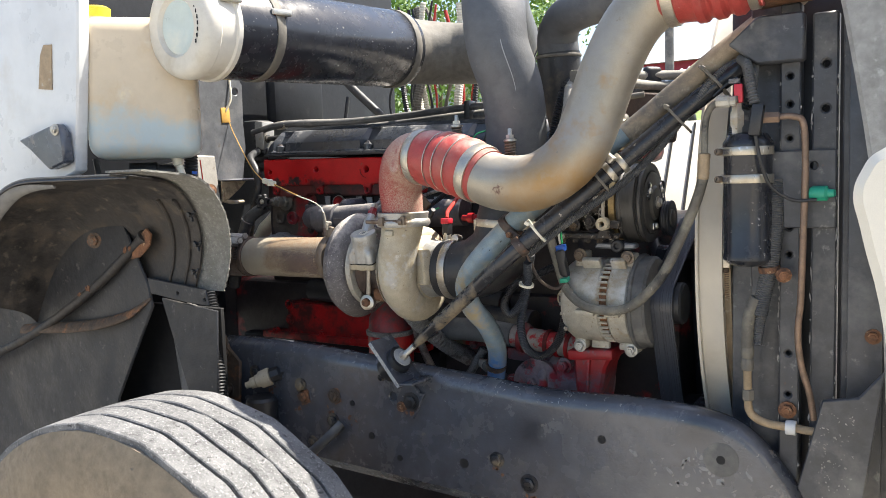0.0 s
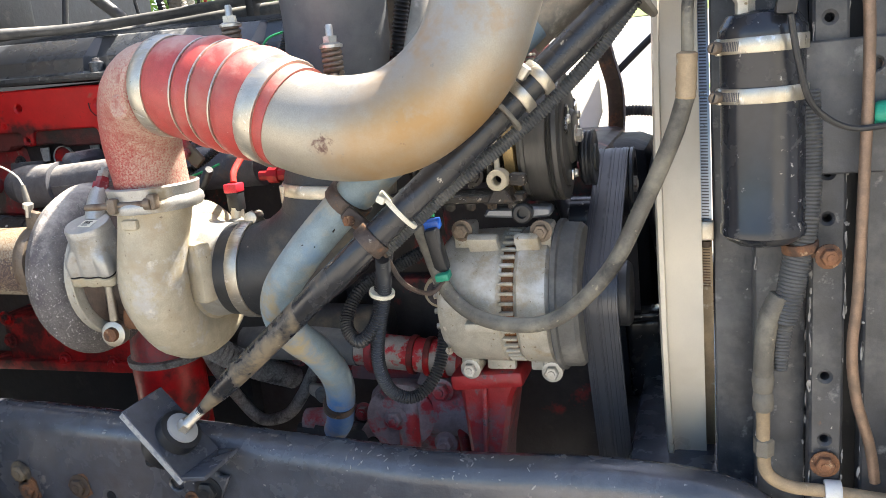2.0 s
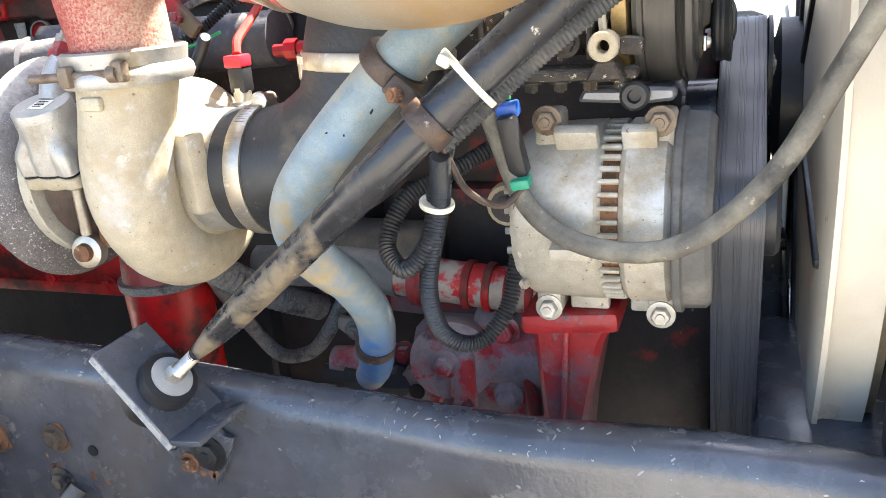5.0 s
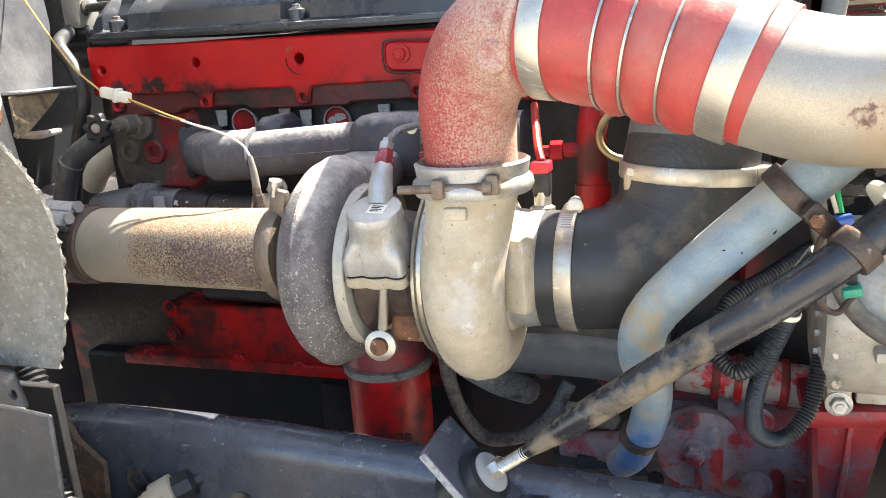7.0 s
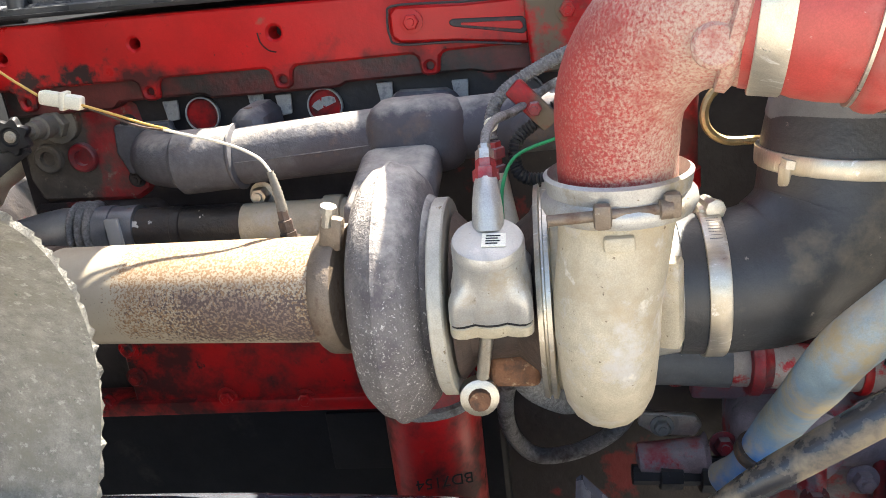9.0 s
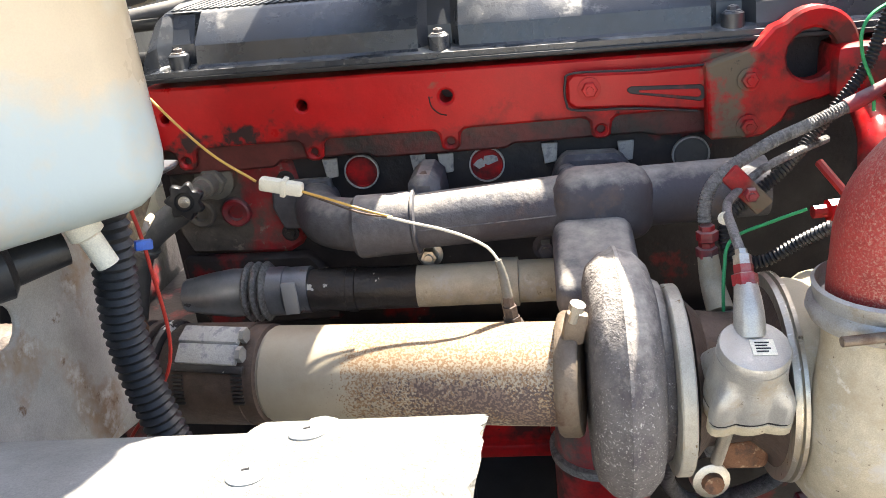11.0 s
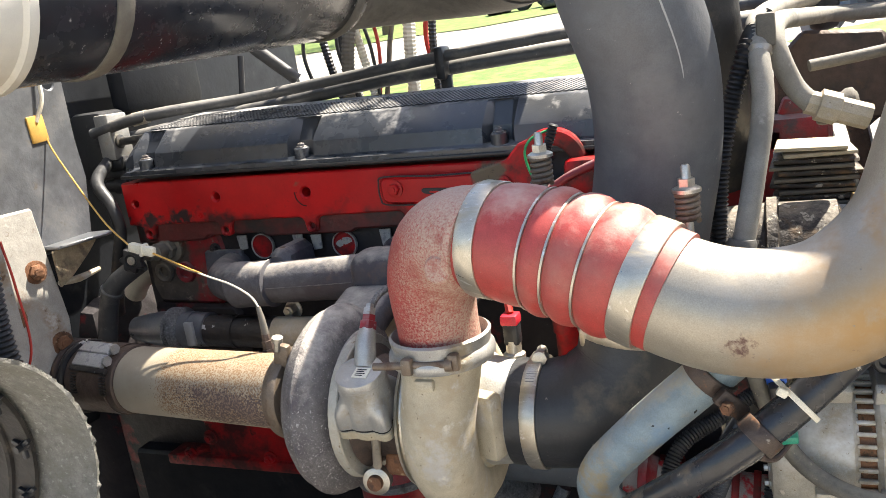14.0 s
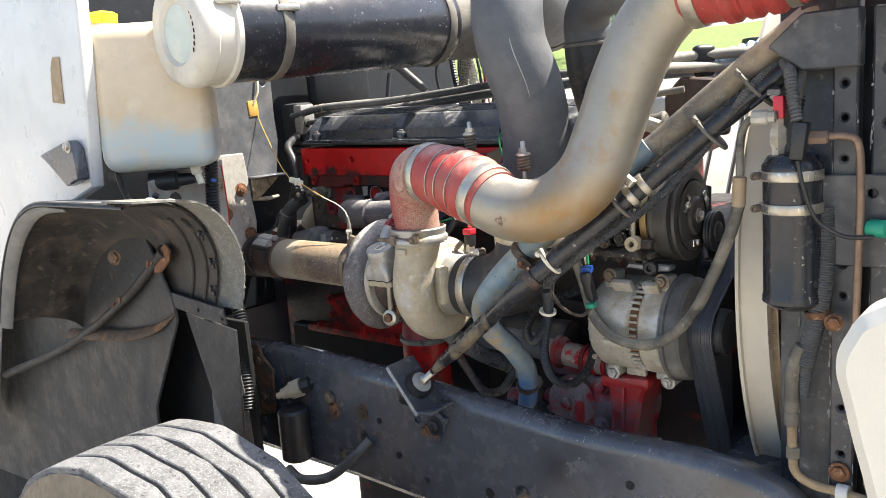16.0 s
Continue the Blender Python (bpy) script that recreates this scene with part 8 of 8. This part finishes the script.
part("cap", lathe([(0, 0.018), (0.004, 0.017), (0.006, 0.010), (0.006, 0)], (0.729, 0.21, 1.304), (1, 0, 0), 20), "clutch", idle)
part("arm", sweep([(0.712, 0.215, 1.304), (0.700, 0.235, 1.34), (0.694, 0.255, 1.375)], [0.012, 0.010, 0.009], 10, 4), "black", idle)
tens = thing("tensioner_pulley", (0.71, 0.26, 1.205), "smooth dark tensioner pulley between the belt and the compressor", "pulley", "belt pulleys")
part("wheel", lathe([(0, 0.026), (0.002, 0.034), (0.030, 0.034), (0.032, 0.030), (0.030, 0.018)], (0.688, 0.26, 1.212), (1, 0, 0), 40), "canister", tens)
part("hub", lathe([(0, 0.018), (0.036, 0.017), (0.038, 0.0)], (0.684, 0.26, 1.212), (1, 0, 0), 20), "clutch", tens)
part("arm", sweep([(0.690, 0.262, 1.212), (0.676, 0.285, 1.235), (0.664, 0.31, 1.250)], [0.016, 0.014, 0.014], 10, 4), "black", tens)

# ---- harness along the stay rod ----
up = [(0.548, -0.075, 1.255), (0.62, -0.05, 1.315), (0.70, -0.012, 1.375), (0.76, 0.0, 1.43), (0.82, 0.0, 1.50), (0.86, 0.01, 1.55), (0.89, 0.03, 1.575), (0.92, 0.02, 1.57), (0.925, -0.01, 1.54), (0.925, -0.025, 1.51)]
tube_thing("corrugated_conduit", "dusty black corrugated conduit along the stay rod", "conduit", up, 0.0070, "greyhose", (0.0034, 0.0006), 14, "conduit")
tube_thing("corrugated_conduit", "black corrugated conduit curling over the rod", "conduit", [(0.80, 0.015, 1.485), (0.84, 0.02, 1.535), (0.87, 0.05, 1.565), (0.90, 0.07, 1.565), (0.915, 0.06, 1.535), (0.90, 0.05, 1.50)], 0.0085, "black", (0.005, 0.0012), 14, "conduit")
tube_thing("cab_strut", "dusty tan tubular strut above the stay rod", "strut", [(0.69, 0.02, 1.455), (0.74, 0.03, 1.495), (0.83, 0.05, 1.568), (0.93, 0.07, 1.645), (1.0, 0.09, 1.70)], 0.021, "strutpaint", None, 18)
for p, d, r in (((0.572, -0.086, 1.300), (0.75, 0.3, 0.65), 0.024), ((0.675, -0.045, 1.388), (0.75, 0.3, 0.65), 0.026), ((0.798, 0.01, 1.488), (0.7, 0.15, 0.65), 0.033), ((0.855, 0.03, 1.548), (0.7, 0.15, 0.65), 0.036)):
    t2 = thing("cable_tie", p, "pale nylon cable tie round rod and hoses", "cable tie", "cable ties")
    part("band", band(p, d, r, 0.0045, 0.001), "ivory" if r < 0.025 else "tanhose", t2)
    part("head", box(tuple(v3(p) + Vector((-0.3, -0.75, 0.5)).normalized() * (r + 0.003)), (0.009, 0.006, 0.008), (0, 30, 0), 0.002), "ivory" if r < 0.025 else "tanhose", t2)
rc = thing("hose_clamp", (0.70, -0.034, 1.408), "steel worm-drive clamps on the stay rod", "clamp")
for s in (0.98, 1.10):
    part("ring", band(R1.lerp(R2, s), rd, 0.0170, 0.011, 0.0015), "steel", rc)
part("screw", box(tuple(R1.lerp(R2, 1.04) + Vector((-0.005, -0.02, 0.018))), (0.022, 0.014, 0.014), (0, 40, 0), 0.003), "zinc", rc)

# ---- lines at the cooler end ----
ac2 = thing("ac_line", (0.94, 0.0, 1.1), "corrugated A/C line with crimped fittings", "hose")
part("sleeve", sweep([(0.953, 0.016, 1.38), (0.955, 0.012, 1.31), (0.951, 0.004, 1.25), (0.942, 0.0, 1.20), (0.934, 0.0, 1.155)], [0.0140, 0.0140, 0.0138, 0.0132, 0.0118], 18, ridge=(0.0036, 0.0008)), "greyhose", ac2, "grey split corrugated sleeve")
part("sleeve_tail", sweep([(0.934, 0.004, 1.158), (0.932, 0.003, 1.13), (0.931, 0.002, 1.104)], [0.0100, 0.0085, 0.0060], 14, ridge=(0.0036, 0.0007)), "greyhose", ac2, "torn end of the sleeve")
part("hose", sweep([(0.930, -0.004, 1.185), (0.921, -0.004, 1.165), (0.916, -0.003, 1.135), (0.9145, 0.0, 1.100)], 0.0098, 16), "achose", ac2)
part("crimp", lathe([(0, 0.0078), (0.002, 0.0100), (0.010, 0.0108), (0.019, 0.0098), (0.021, 0.0086), (0.024, 0.0098), (0.034, 0.0110), (0.042, 0.0098), (0.044, 0.0080)], (0.9145, 0.001, 1.060), (0.0, 0, 1), 18), "tanhose", ac2, "dusty crimped ferrule")
part("metal_pipe", sweep([(0.9145, 0.001, 1.064), (0.915, 0.004, 1.02), (0.918, 0.006, 0.988), (0.94, 0.008, 0.972), (0.98, 0.01, 0.968), (1.03, 0.0, 0.968)], 0.0068, 14), "tanstrap", ac2)
part("pipe_nut", lathe([(0, 0.0085), (0.002, 0.0105), (0.018, 0.0105), (0.020, 0.008)], (0.915, 0.005, 1.008), (0.02, 0.0, 1), 6), "tanhose", ac2)
part("clamp", band((0.982, 0.010, 0.968), (1, 0, 0), 0.010, 0.016), "white", ac2, "white pipe clip")
part("clip_bolt", hexbolt((0.975, 0.018, 0.995), (0, -1, 0), 0.010), "rust", ac2)
part("hose_bracket", band((0.9485, 0.003, 1.233), (-0.12, -0.1, 1), 0.0148, 0.010, 0.0016), "rust", ac2, "rusty clamp round the sleeve")
part("bracket_tab", box((0.966, -0.004, 1.227), (0.018, 0.010, 0.010), (0, 8, -20), 0.002), "mudrust", ac2)
part("bracket_bolt", hexbolt((0.972, -0.008, 1.225), (0.2, -1, 0), 0.0085), "rust", ac2)
cu = thing("copper_line", (1.0, -0.01, 1.2), "dusty copper A/C line beside the radiator post", "pipe")
part("pipe", sweep([(0.955, -0.02, 1.478), (0.985, -0.014, 1.478), (1.000, -0.010, 1.465), (1.003, -0.009, 1.40), (1.001, -0.009, 1.30), (0.998, -0.009, 1.19), (0.994, -0.009, 1.13), (0.999, -0.008, 1.08), (1.012, -0.006, 1.03), (1.018, -0.004, 0.99)], 0.0053, 12), "copper", cu)
part("nut", lathe([(0, 0.0095), (0.03, 0.0095), (0.032, 0.007)], (0.935, -0.022, 1.478), (1, 0.05, 0), 6), "copper", cu)
gp = thing("green_plug", (1.018, 0.0, 1.358), "green capped service port", "plug")
part("cap", lathe([(0, 0.010), (0.003, 0.012), (0.024, 0.012), (0.027, 0.007), (0.036, 0.006)], (1.010, 0.0, 1.356), (1, -0.2, 0), 16), "green", gp)
part("stem", lathe([(0, 0.007), (0.012, 0.007)], (1.000, 0.002, 1.356), (1, -0.2, 0), 12), "copper", gp)
part("lead", sweep([(0.935, -0.045, 1.45), (0.942, -0.04, 1.41), (0.955, -0.03, 1.37), (0.985, -0.018, 1.347), (1.02, -0.012, 1.346)], 0.003, 8), "black", gp)
for z, bnd in zip((1.382, 1.427), DRIER_BANDS):
    part("band_screw", lathe([(0, 0.0058), (0.012, 0.0058), (0.014, 0.0042)], (0.8755, -0.015, z), (-0.3, -1, 0), 12), "clampbrown", bnd)
    part("screw_slot", box((0.8714, -0.0289, z), (0.0014, 0.001, 0.0075), (0, 20, 16), 0.0), "dark", bnd)
part("side_fitting", lathe([(0, 0.010), (0.02, 0.010), (0.022, 0.008), (0.03, 0.008)], (0.872, -0.03, 1.508), (1, 0.05, 0), 8), "altdust", drier)
part("plug_body", box((0.935, -0.035, 1.475), (0.018, 0.018, 0.05), (0, 8, 0), 0.003), "black", drier)
part("plug_tail", sweep([(0.932, -0.035, 1.50), (0.925, -0.03, 1.53), (0.915, -0.01, 1.565), (0.90, 0.02, 1.58)], 0.008, 10, ridge=(0.005, 0.001)), "greyhose", drier)
part("switch_lead", sweep([(0.905, -0.02, 1.535), (0.90, -0.01, 1.545), (0.885, 0.0, 1.54), (0.86, 0.0, 1.52)], 0.0025, 6), "black", drier)
part("grey_cap", box((0.898, -0.018, 1.54), (0.018, 0.012, 0.008), bev=0.002), "braid", drier)
whs = part("worm_housing", box((0.8625, 0.0795, 1.234), (0.017, 0.012, 0.022), bev=0.003), "steel", strapb)
part("worm_screw", lathe([(0, 0.0055), (0.006, 0.0055), (0.007, 0.004)], (0.8625, 0.079, 1.222), (0, 0, -1), 12), "mudrust", whs)

# letters on the oil filter, printed upside down
txt = bpy.data.curves.new("print", "FONT")
txt.body, txt.size, txt.align_x, txt.extrude = "BD7154", 0.020, "CENTER", 0.0003
tob = new("print", txt)
tob.parent = filt
tob.matrix_local = Matrix.Translation(Vector((0.045, 0.1485, 0.945)) - BASE[filt]) @ Euler((radians(90), radians(180), radians(14))).to_matrix().to_4x4()
txt.materials.append(M["dark"])

# white cab details
part("mirror_bracket", slab([(-0.600, 1.515), (-0.455, 1.545), (-0.435, 1.525), (-0.430, 1.46), (-0.49, 1.445), (-0.555, 1.49)], "xz", -0.338, 0.026, 0.004), "frame", cab, "black hinge bracket")
part("hinge_bolt", hexbolt((-0.452, -0.339, 1.531), (0, -1, 0), 0.009), "zinc", cab)
part("sticker", slab([(-0.545, 1.628), (-0.495, 1.622), (-0.485, 1.72), (-0.515, 1.722), (-0.53, 1.70)], "xz", -0.3125, 0.002, 0.0), "tanstrap", cab, "torn tan sticker")


# ---- distance ----
def tyre_at(x, y, z, tilt):
    s = thing("old_tyre", (x, y, z), "old black truck tyre lying on the grass", "tyre", "old tyres")
    part("casing", lathe([(-0.1, 0.3), (-0.13, 0.38), (-0.11, 0.47), (-0.05, 0.5), (0.05, 0.5), (0.11, 0.47), (0.13, 0.38), (0.1, 0.3)], (x, y, z), tilt, 24), "rubber", s)


for k in range(9):
    x = -9.5 + k * 0.9 + random.uniform(-0.2, 0.2)
    y = 31 + random.uniform(-1, 1)
    tyre_at(x, y, ground_height(x, y) + (0.5 if k % 3 else 0.15), (0.3, 1, 0.1) if k % 3 else (0, 0.1, 1))
pole = thing("utility_pole", (-0.64, 5.0, 0), "slim grey steel pole in the yard", "pole")
part("shaft", lathe([(0, 0.060), (0.02, 0.060), (0.03, 0.036), (4.2, 0.033)], (-0.64, 5.0, ground_height(-0.64, 5.0)), (0, 0, 1), 16), "greyplastic", pole)
barn = thing("barn", (-12, 62, 5.7), "dark red barn with a grey roof", "barn")
part("wall", box((-10, 66, 7.7), (18, 8, 4.2), bev=0), "barn", barn)
part("roof", slab([(61.5, 9.7), (66, 11.6), (70.5, 9.7)], "yz", -19.5, 19, 0.0), "roofing", barn)
part("door", box((-4, 61.96, 7.3), (3, 0.1, 3.2), bev=0.02), "white", barn)
shed = thing("shed", (-28, 58, 5.6), "grey sheet metal shed", "shed")
part("wall", box((-30, 60, 7.2), (14, 6, 3.4), bev=0), "roofing", shed)
part("roof", slab([(56.5, 8.8), (60, 10.0), (63.5, 8.8)], "yz", -37.5, 15, 0.0), "greyplastic", shed)


def tree(x, y, h, seed):
    rng = random.Random(seed)
    z0 = ground_height(x, y)
    t = thing("tree", (x, y, z0), "leafy green tree at the edge of the yard", "tree", "trees")
    part("trunk", sweep([(x, y, z0), (x + 0.1, y, z0 + h * 0.3), (x - 0.1, y + 0.1, z0 + h * 0.7)], [0.22, 0.15, 0.05], 10), "bark", t)
    for k in range(6):
        a, hz = rng.uniform(0, 6.28), z0 + h * rng.uniform(0.3, 0.6)
        part("limb", sweep([(x, y, hz), (x + math.cos(a) * h * 0.12, y + math.sin(a) * h * 0.12, hz + h * 0.12), (x + math.cos(a) * h * 0.22, y + math.sin(a) * h * 0.22, hz + h * 0.28)], [0.07, 0.05, 0.02], 6, 3), "bark", t)
    vs, fs = [], []
    clumps = [(rng.gauss(0, h * 0.16), rng.gauss(0, h * 0.16), rng.uniform(0.3, 1.0) * h) for _ in range(46)]
    for cx, cy, cz in clumps:
        s = h * rng.uniform(0.05, 0.10)
        for _ in range(46):
            p = Vector((x + cx + rng.gauss(0, s), y + cy + rng.gauss(0, s), z0 + cz + rng.gauss(0, s * 0.8)))
            a = Vector((rng.gauss(0, 1), rng.gauss(0, 1), rng.gauss(0, 1))).normalized() * 0.13
            b = a.orthogonal().normalized() * 0.07
            n = len(vs)
            vs += [p - a, p + b, p + a, p - b]
            fs.append((n, n + 1, n + 2, n + 3))
    me = bpy.data.meshes.new("crown")
    me.from_pydata([v - v3((x, y, z0)) for v in vs], [], fs)
    me.materials.append(M["leaf"])
    crown = new("crown", me)
    crown.parent = t


for k, (x, y, h) in enumerate(((-14, 30, 7), (-16.5, 36, 8), (-20, 39, 7.5), (-18, 28, 6.5), (-24, 34, 8), (-27, 44, 8), (-34, 40, 9), (2, 50, 8))):
    tree(x, y, h, k)

# fan behind the belt
fan = thing("cooling_fan", (0.80, 0.55, 1.2), "dark cooling fan hub behind the belt", "fan")
part("hub", lathe([(0, 0.06), (0.01, 0.10), (0.05, 0.10), (0.06, 0.05)], (0.775, 0.56, 1.18), (1, 0, 0), 32), "black", fan)
for k in range(8):
    a = k * math.pi / 4 + 0.2
    part("blade", box((0.83, 0.56 + 0.26 * math.cos(a), 1.18 + 0.26 * math.sin(a)), (0.05, 0.34, 0.012), (math.degrees(a), 0, 0), 0.004), "black", fan)
hb = thing("tensioner_housing", (0.765, 0.42, 0.96), "dark blue-black tensioner housing beside the belt", "housing")
part("body", box((0.772, 0.44, 0.958), (0.062, 0.08, 0.135), (0, -3, 0), 0.012, seg=3), "canister", hb)
part("flange", box((0.768, 0.415, 1.028), (0.055, 0.05, 0.012), (0, -3, 0), 0.003), "canister", hb)
part("edge_rib", box((0.797, 0.40, 0.96), (0.006, 0.012, 0.12), (0, -3, 0), 0.002), "canister", hb)
cross = thing("front_crossmember", (0.83, 0.4, 0.85), "black front crossmember under the fan", "crossmember")
part("beam", box((0.84, 0.45, 0.80), (0.16, 0.86, 0.26), bev=0.02), "frame", cross)

# the truck's far side and what stands beyond the engine
panel = thing("slatted_panel", (0.55, 0.85, 1.36), "cream painted sloping panel with dark seams", "panel")
LEAN = Matrix(((1, 0, 0, 0), (0, 1, 0.84, -0.84 * 1.2), (0, 0, 1, 0), (0, 0, 0, 1)))
sheet = part("sheet", slab([(0.38, 1.20), (0.60, 1.205), (0.635, 1.235), (0.660, 1.275), (0.672, 1.315), (0.664, 1.37), (0.640, 1.46), (0.612, 1.525), (0.59, 1.54), (0.36, 1.545)], "xz", 0.72, 0.016, 0.004, m=LEAN), "cream", panel)
for x in (0.45, 0.515, 0.575):
    part("seam", slab([(x + 0.024, 1.212), (x + 0.030, 1.212), (x + 0.004, 1.535), (x - 0.002, 1.535)], "xz", 0.7165, 0.003, 0.0, m=LEAN), "dark", sheet)
fb = thing("fan_bracket", (0.69, 0.8, 1.3), "rust-brown curved bracket behind the fan belt", "bracket")
part("strip", sweep([(0.672, 0.80, 1.50), (0.682, 0.80, 1.438), (0.700, 0.80, 1.363), (0.700, 0.80, 1.288), (0.686, 0.80, 1.221), (0.657, 0.80, 1.143), (0.62, 0.80, 1.06)], 0.0165, 14, 8), "mudrust", fb)
part("edge", sweep([(0.690, 0.79, 1.50), (0.699, 0.79, 1.438), (0.716, 0.79, 1.363), (0.716, 0.79, 1.288), (0.700, 0.79, 1.215)], 0.0022, 6, 6), "chip", fb, "bare worn edge")
tube_thing("far_rod", "thin dark rod beyond the fan", "rod", [(0.695, 0.80, 1.383), (0.758, 0.80, 1.439), (0.83, 0.80, 1.50)], 0.007, "black", None, 10)
tube_thing("far_hose", "black hose with a corrugated sleeve beyond the fan", "hose", [(0.69, 0.80, 1.305), (0.72, 0.80, 1.316), (0.76, 0.80, 1.314), (0.80, 0.80, 1.308)], 0.010, "greyhose", (0.006, 0.001), 10)
bl = thing("ribbed_intake_hose", (0.74, 0.5, 1.6), "pale blue ribbed hose across the engine", "hose")
part("hose", sweep([(0.60, 0.50, 1.585), (0.66, 0.50, 1.600), (0.72, 0.50, 1.611), (0.80, 0.50, 1.617)], 0.026, 20, ridge=(0.018, 0.003)), "bluepale", bl)
# Unseen rail, tank, pan and axle, added to keep sun off the ground.
far_rail = thing("added_far_rail", (0.2, 0.92, 0.85), "unseen black frame rail added on the far side to shade the ground", "frame rail")
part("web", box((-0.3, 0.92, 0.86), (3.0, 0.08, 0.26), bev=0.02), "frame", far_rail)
part("added_tank", box((1.0, 0.58, 0.62), (0.12, 0.9, 0.20), bev=0.02), "black", rad)
part("added_oil_pan", box((-0.05, 0.58, 0.42), (0.9, 0.36, 0.22), bev=0.05), "block", engine, "unseen dark oil pan added to shade the ground")
axle = thing("added_axle", (0.0, 0.4, 0.45), "unseen black axle beam added to shade the ground", "axle")
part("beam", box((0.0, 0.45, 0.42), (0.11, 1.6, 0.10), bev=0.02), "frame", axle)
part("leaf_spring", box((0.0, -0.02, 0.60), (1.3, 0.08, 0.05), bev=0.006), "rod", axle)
rng = random.Random(21)
tagged(part("paint_scuff", flakes([((rng.uniform(1.06, 1.23), 0.03, rng.uniform(0.8, 1.65)), (0, -1, 0), abs(rng.gauss(0, 0.0014)) + 0.0005, abs(rng.gauss(0, 0.001)) + 0.0004, rng.uniform(0, 3)) for k in range(120)], 22, 0.0004), "scuff", rad), "pale chips in the paint", kind="stuff")
tagged(part("paint_scuff", flakes([((rng.uniform(1.03, 1.08), -0.05, rng.uniform(0.88, 1.02)), (0, -1, 0), abs(rng.gauss(0, 0.0012)) + 0.0005, abs(rng.gauss(0, 0.0008)) + 0.0004, rng.uniform(0, 3)) for k in range(70)], 23, 0.0004), "scuff", rad), "bare chips on the corner plate", kind="stuff")
tagged(part("worn_paint", flakes([((rng.gauss(0.84, 0.045), RAIL_Y, rng.uniform(0.84, 0.92)), (0, -1, 0), abs(rng.gauss(0, 0.005)) + 0.001, abs(rng.gauss(0, 0.003)) + 0.001, rng.uniform(0, 3)) for k in range(46)], 24, 0.0004), "scuff", rail), "worn bare paint round the hole", kind="stuff")
part("rim", lathe([(0, 0.628), (0.003, 0.640), (0.008, 0.640), (0.010, 0.628)], (0.810, 0.70, 1.25), (1, 0, 0), 120), "shroud", shroud)
edge_rng = random.Random(61)
edge_wear = []
for x, y in ((0.9605, 0.0218), (0.9915, 0.0218), (1.0085, 0.0218), (1.0455, 0.0218), (0.911, 0.0498), (0.959, 0.0498)):
    for k in range(34):
        edge_wear.append(((x + edge_rng.gauss(0, 0.0008), y, edge_rng.uniform(0.80, 1.62)), (0, -1, 0), abs(edge_rng.gauss(0, 0.0010)) + 0.0004, abs(edge_rng.gauss(0, 0.006)) + 0.001, edge_rng.uniform(-0.1, 0.1)))
tagged(part("edge_wear", flakes(edge_wear, 62, 0.0004), "scuff", rad), "paint worn off the post edges", kind="stuff")
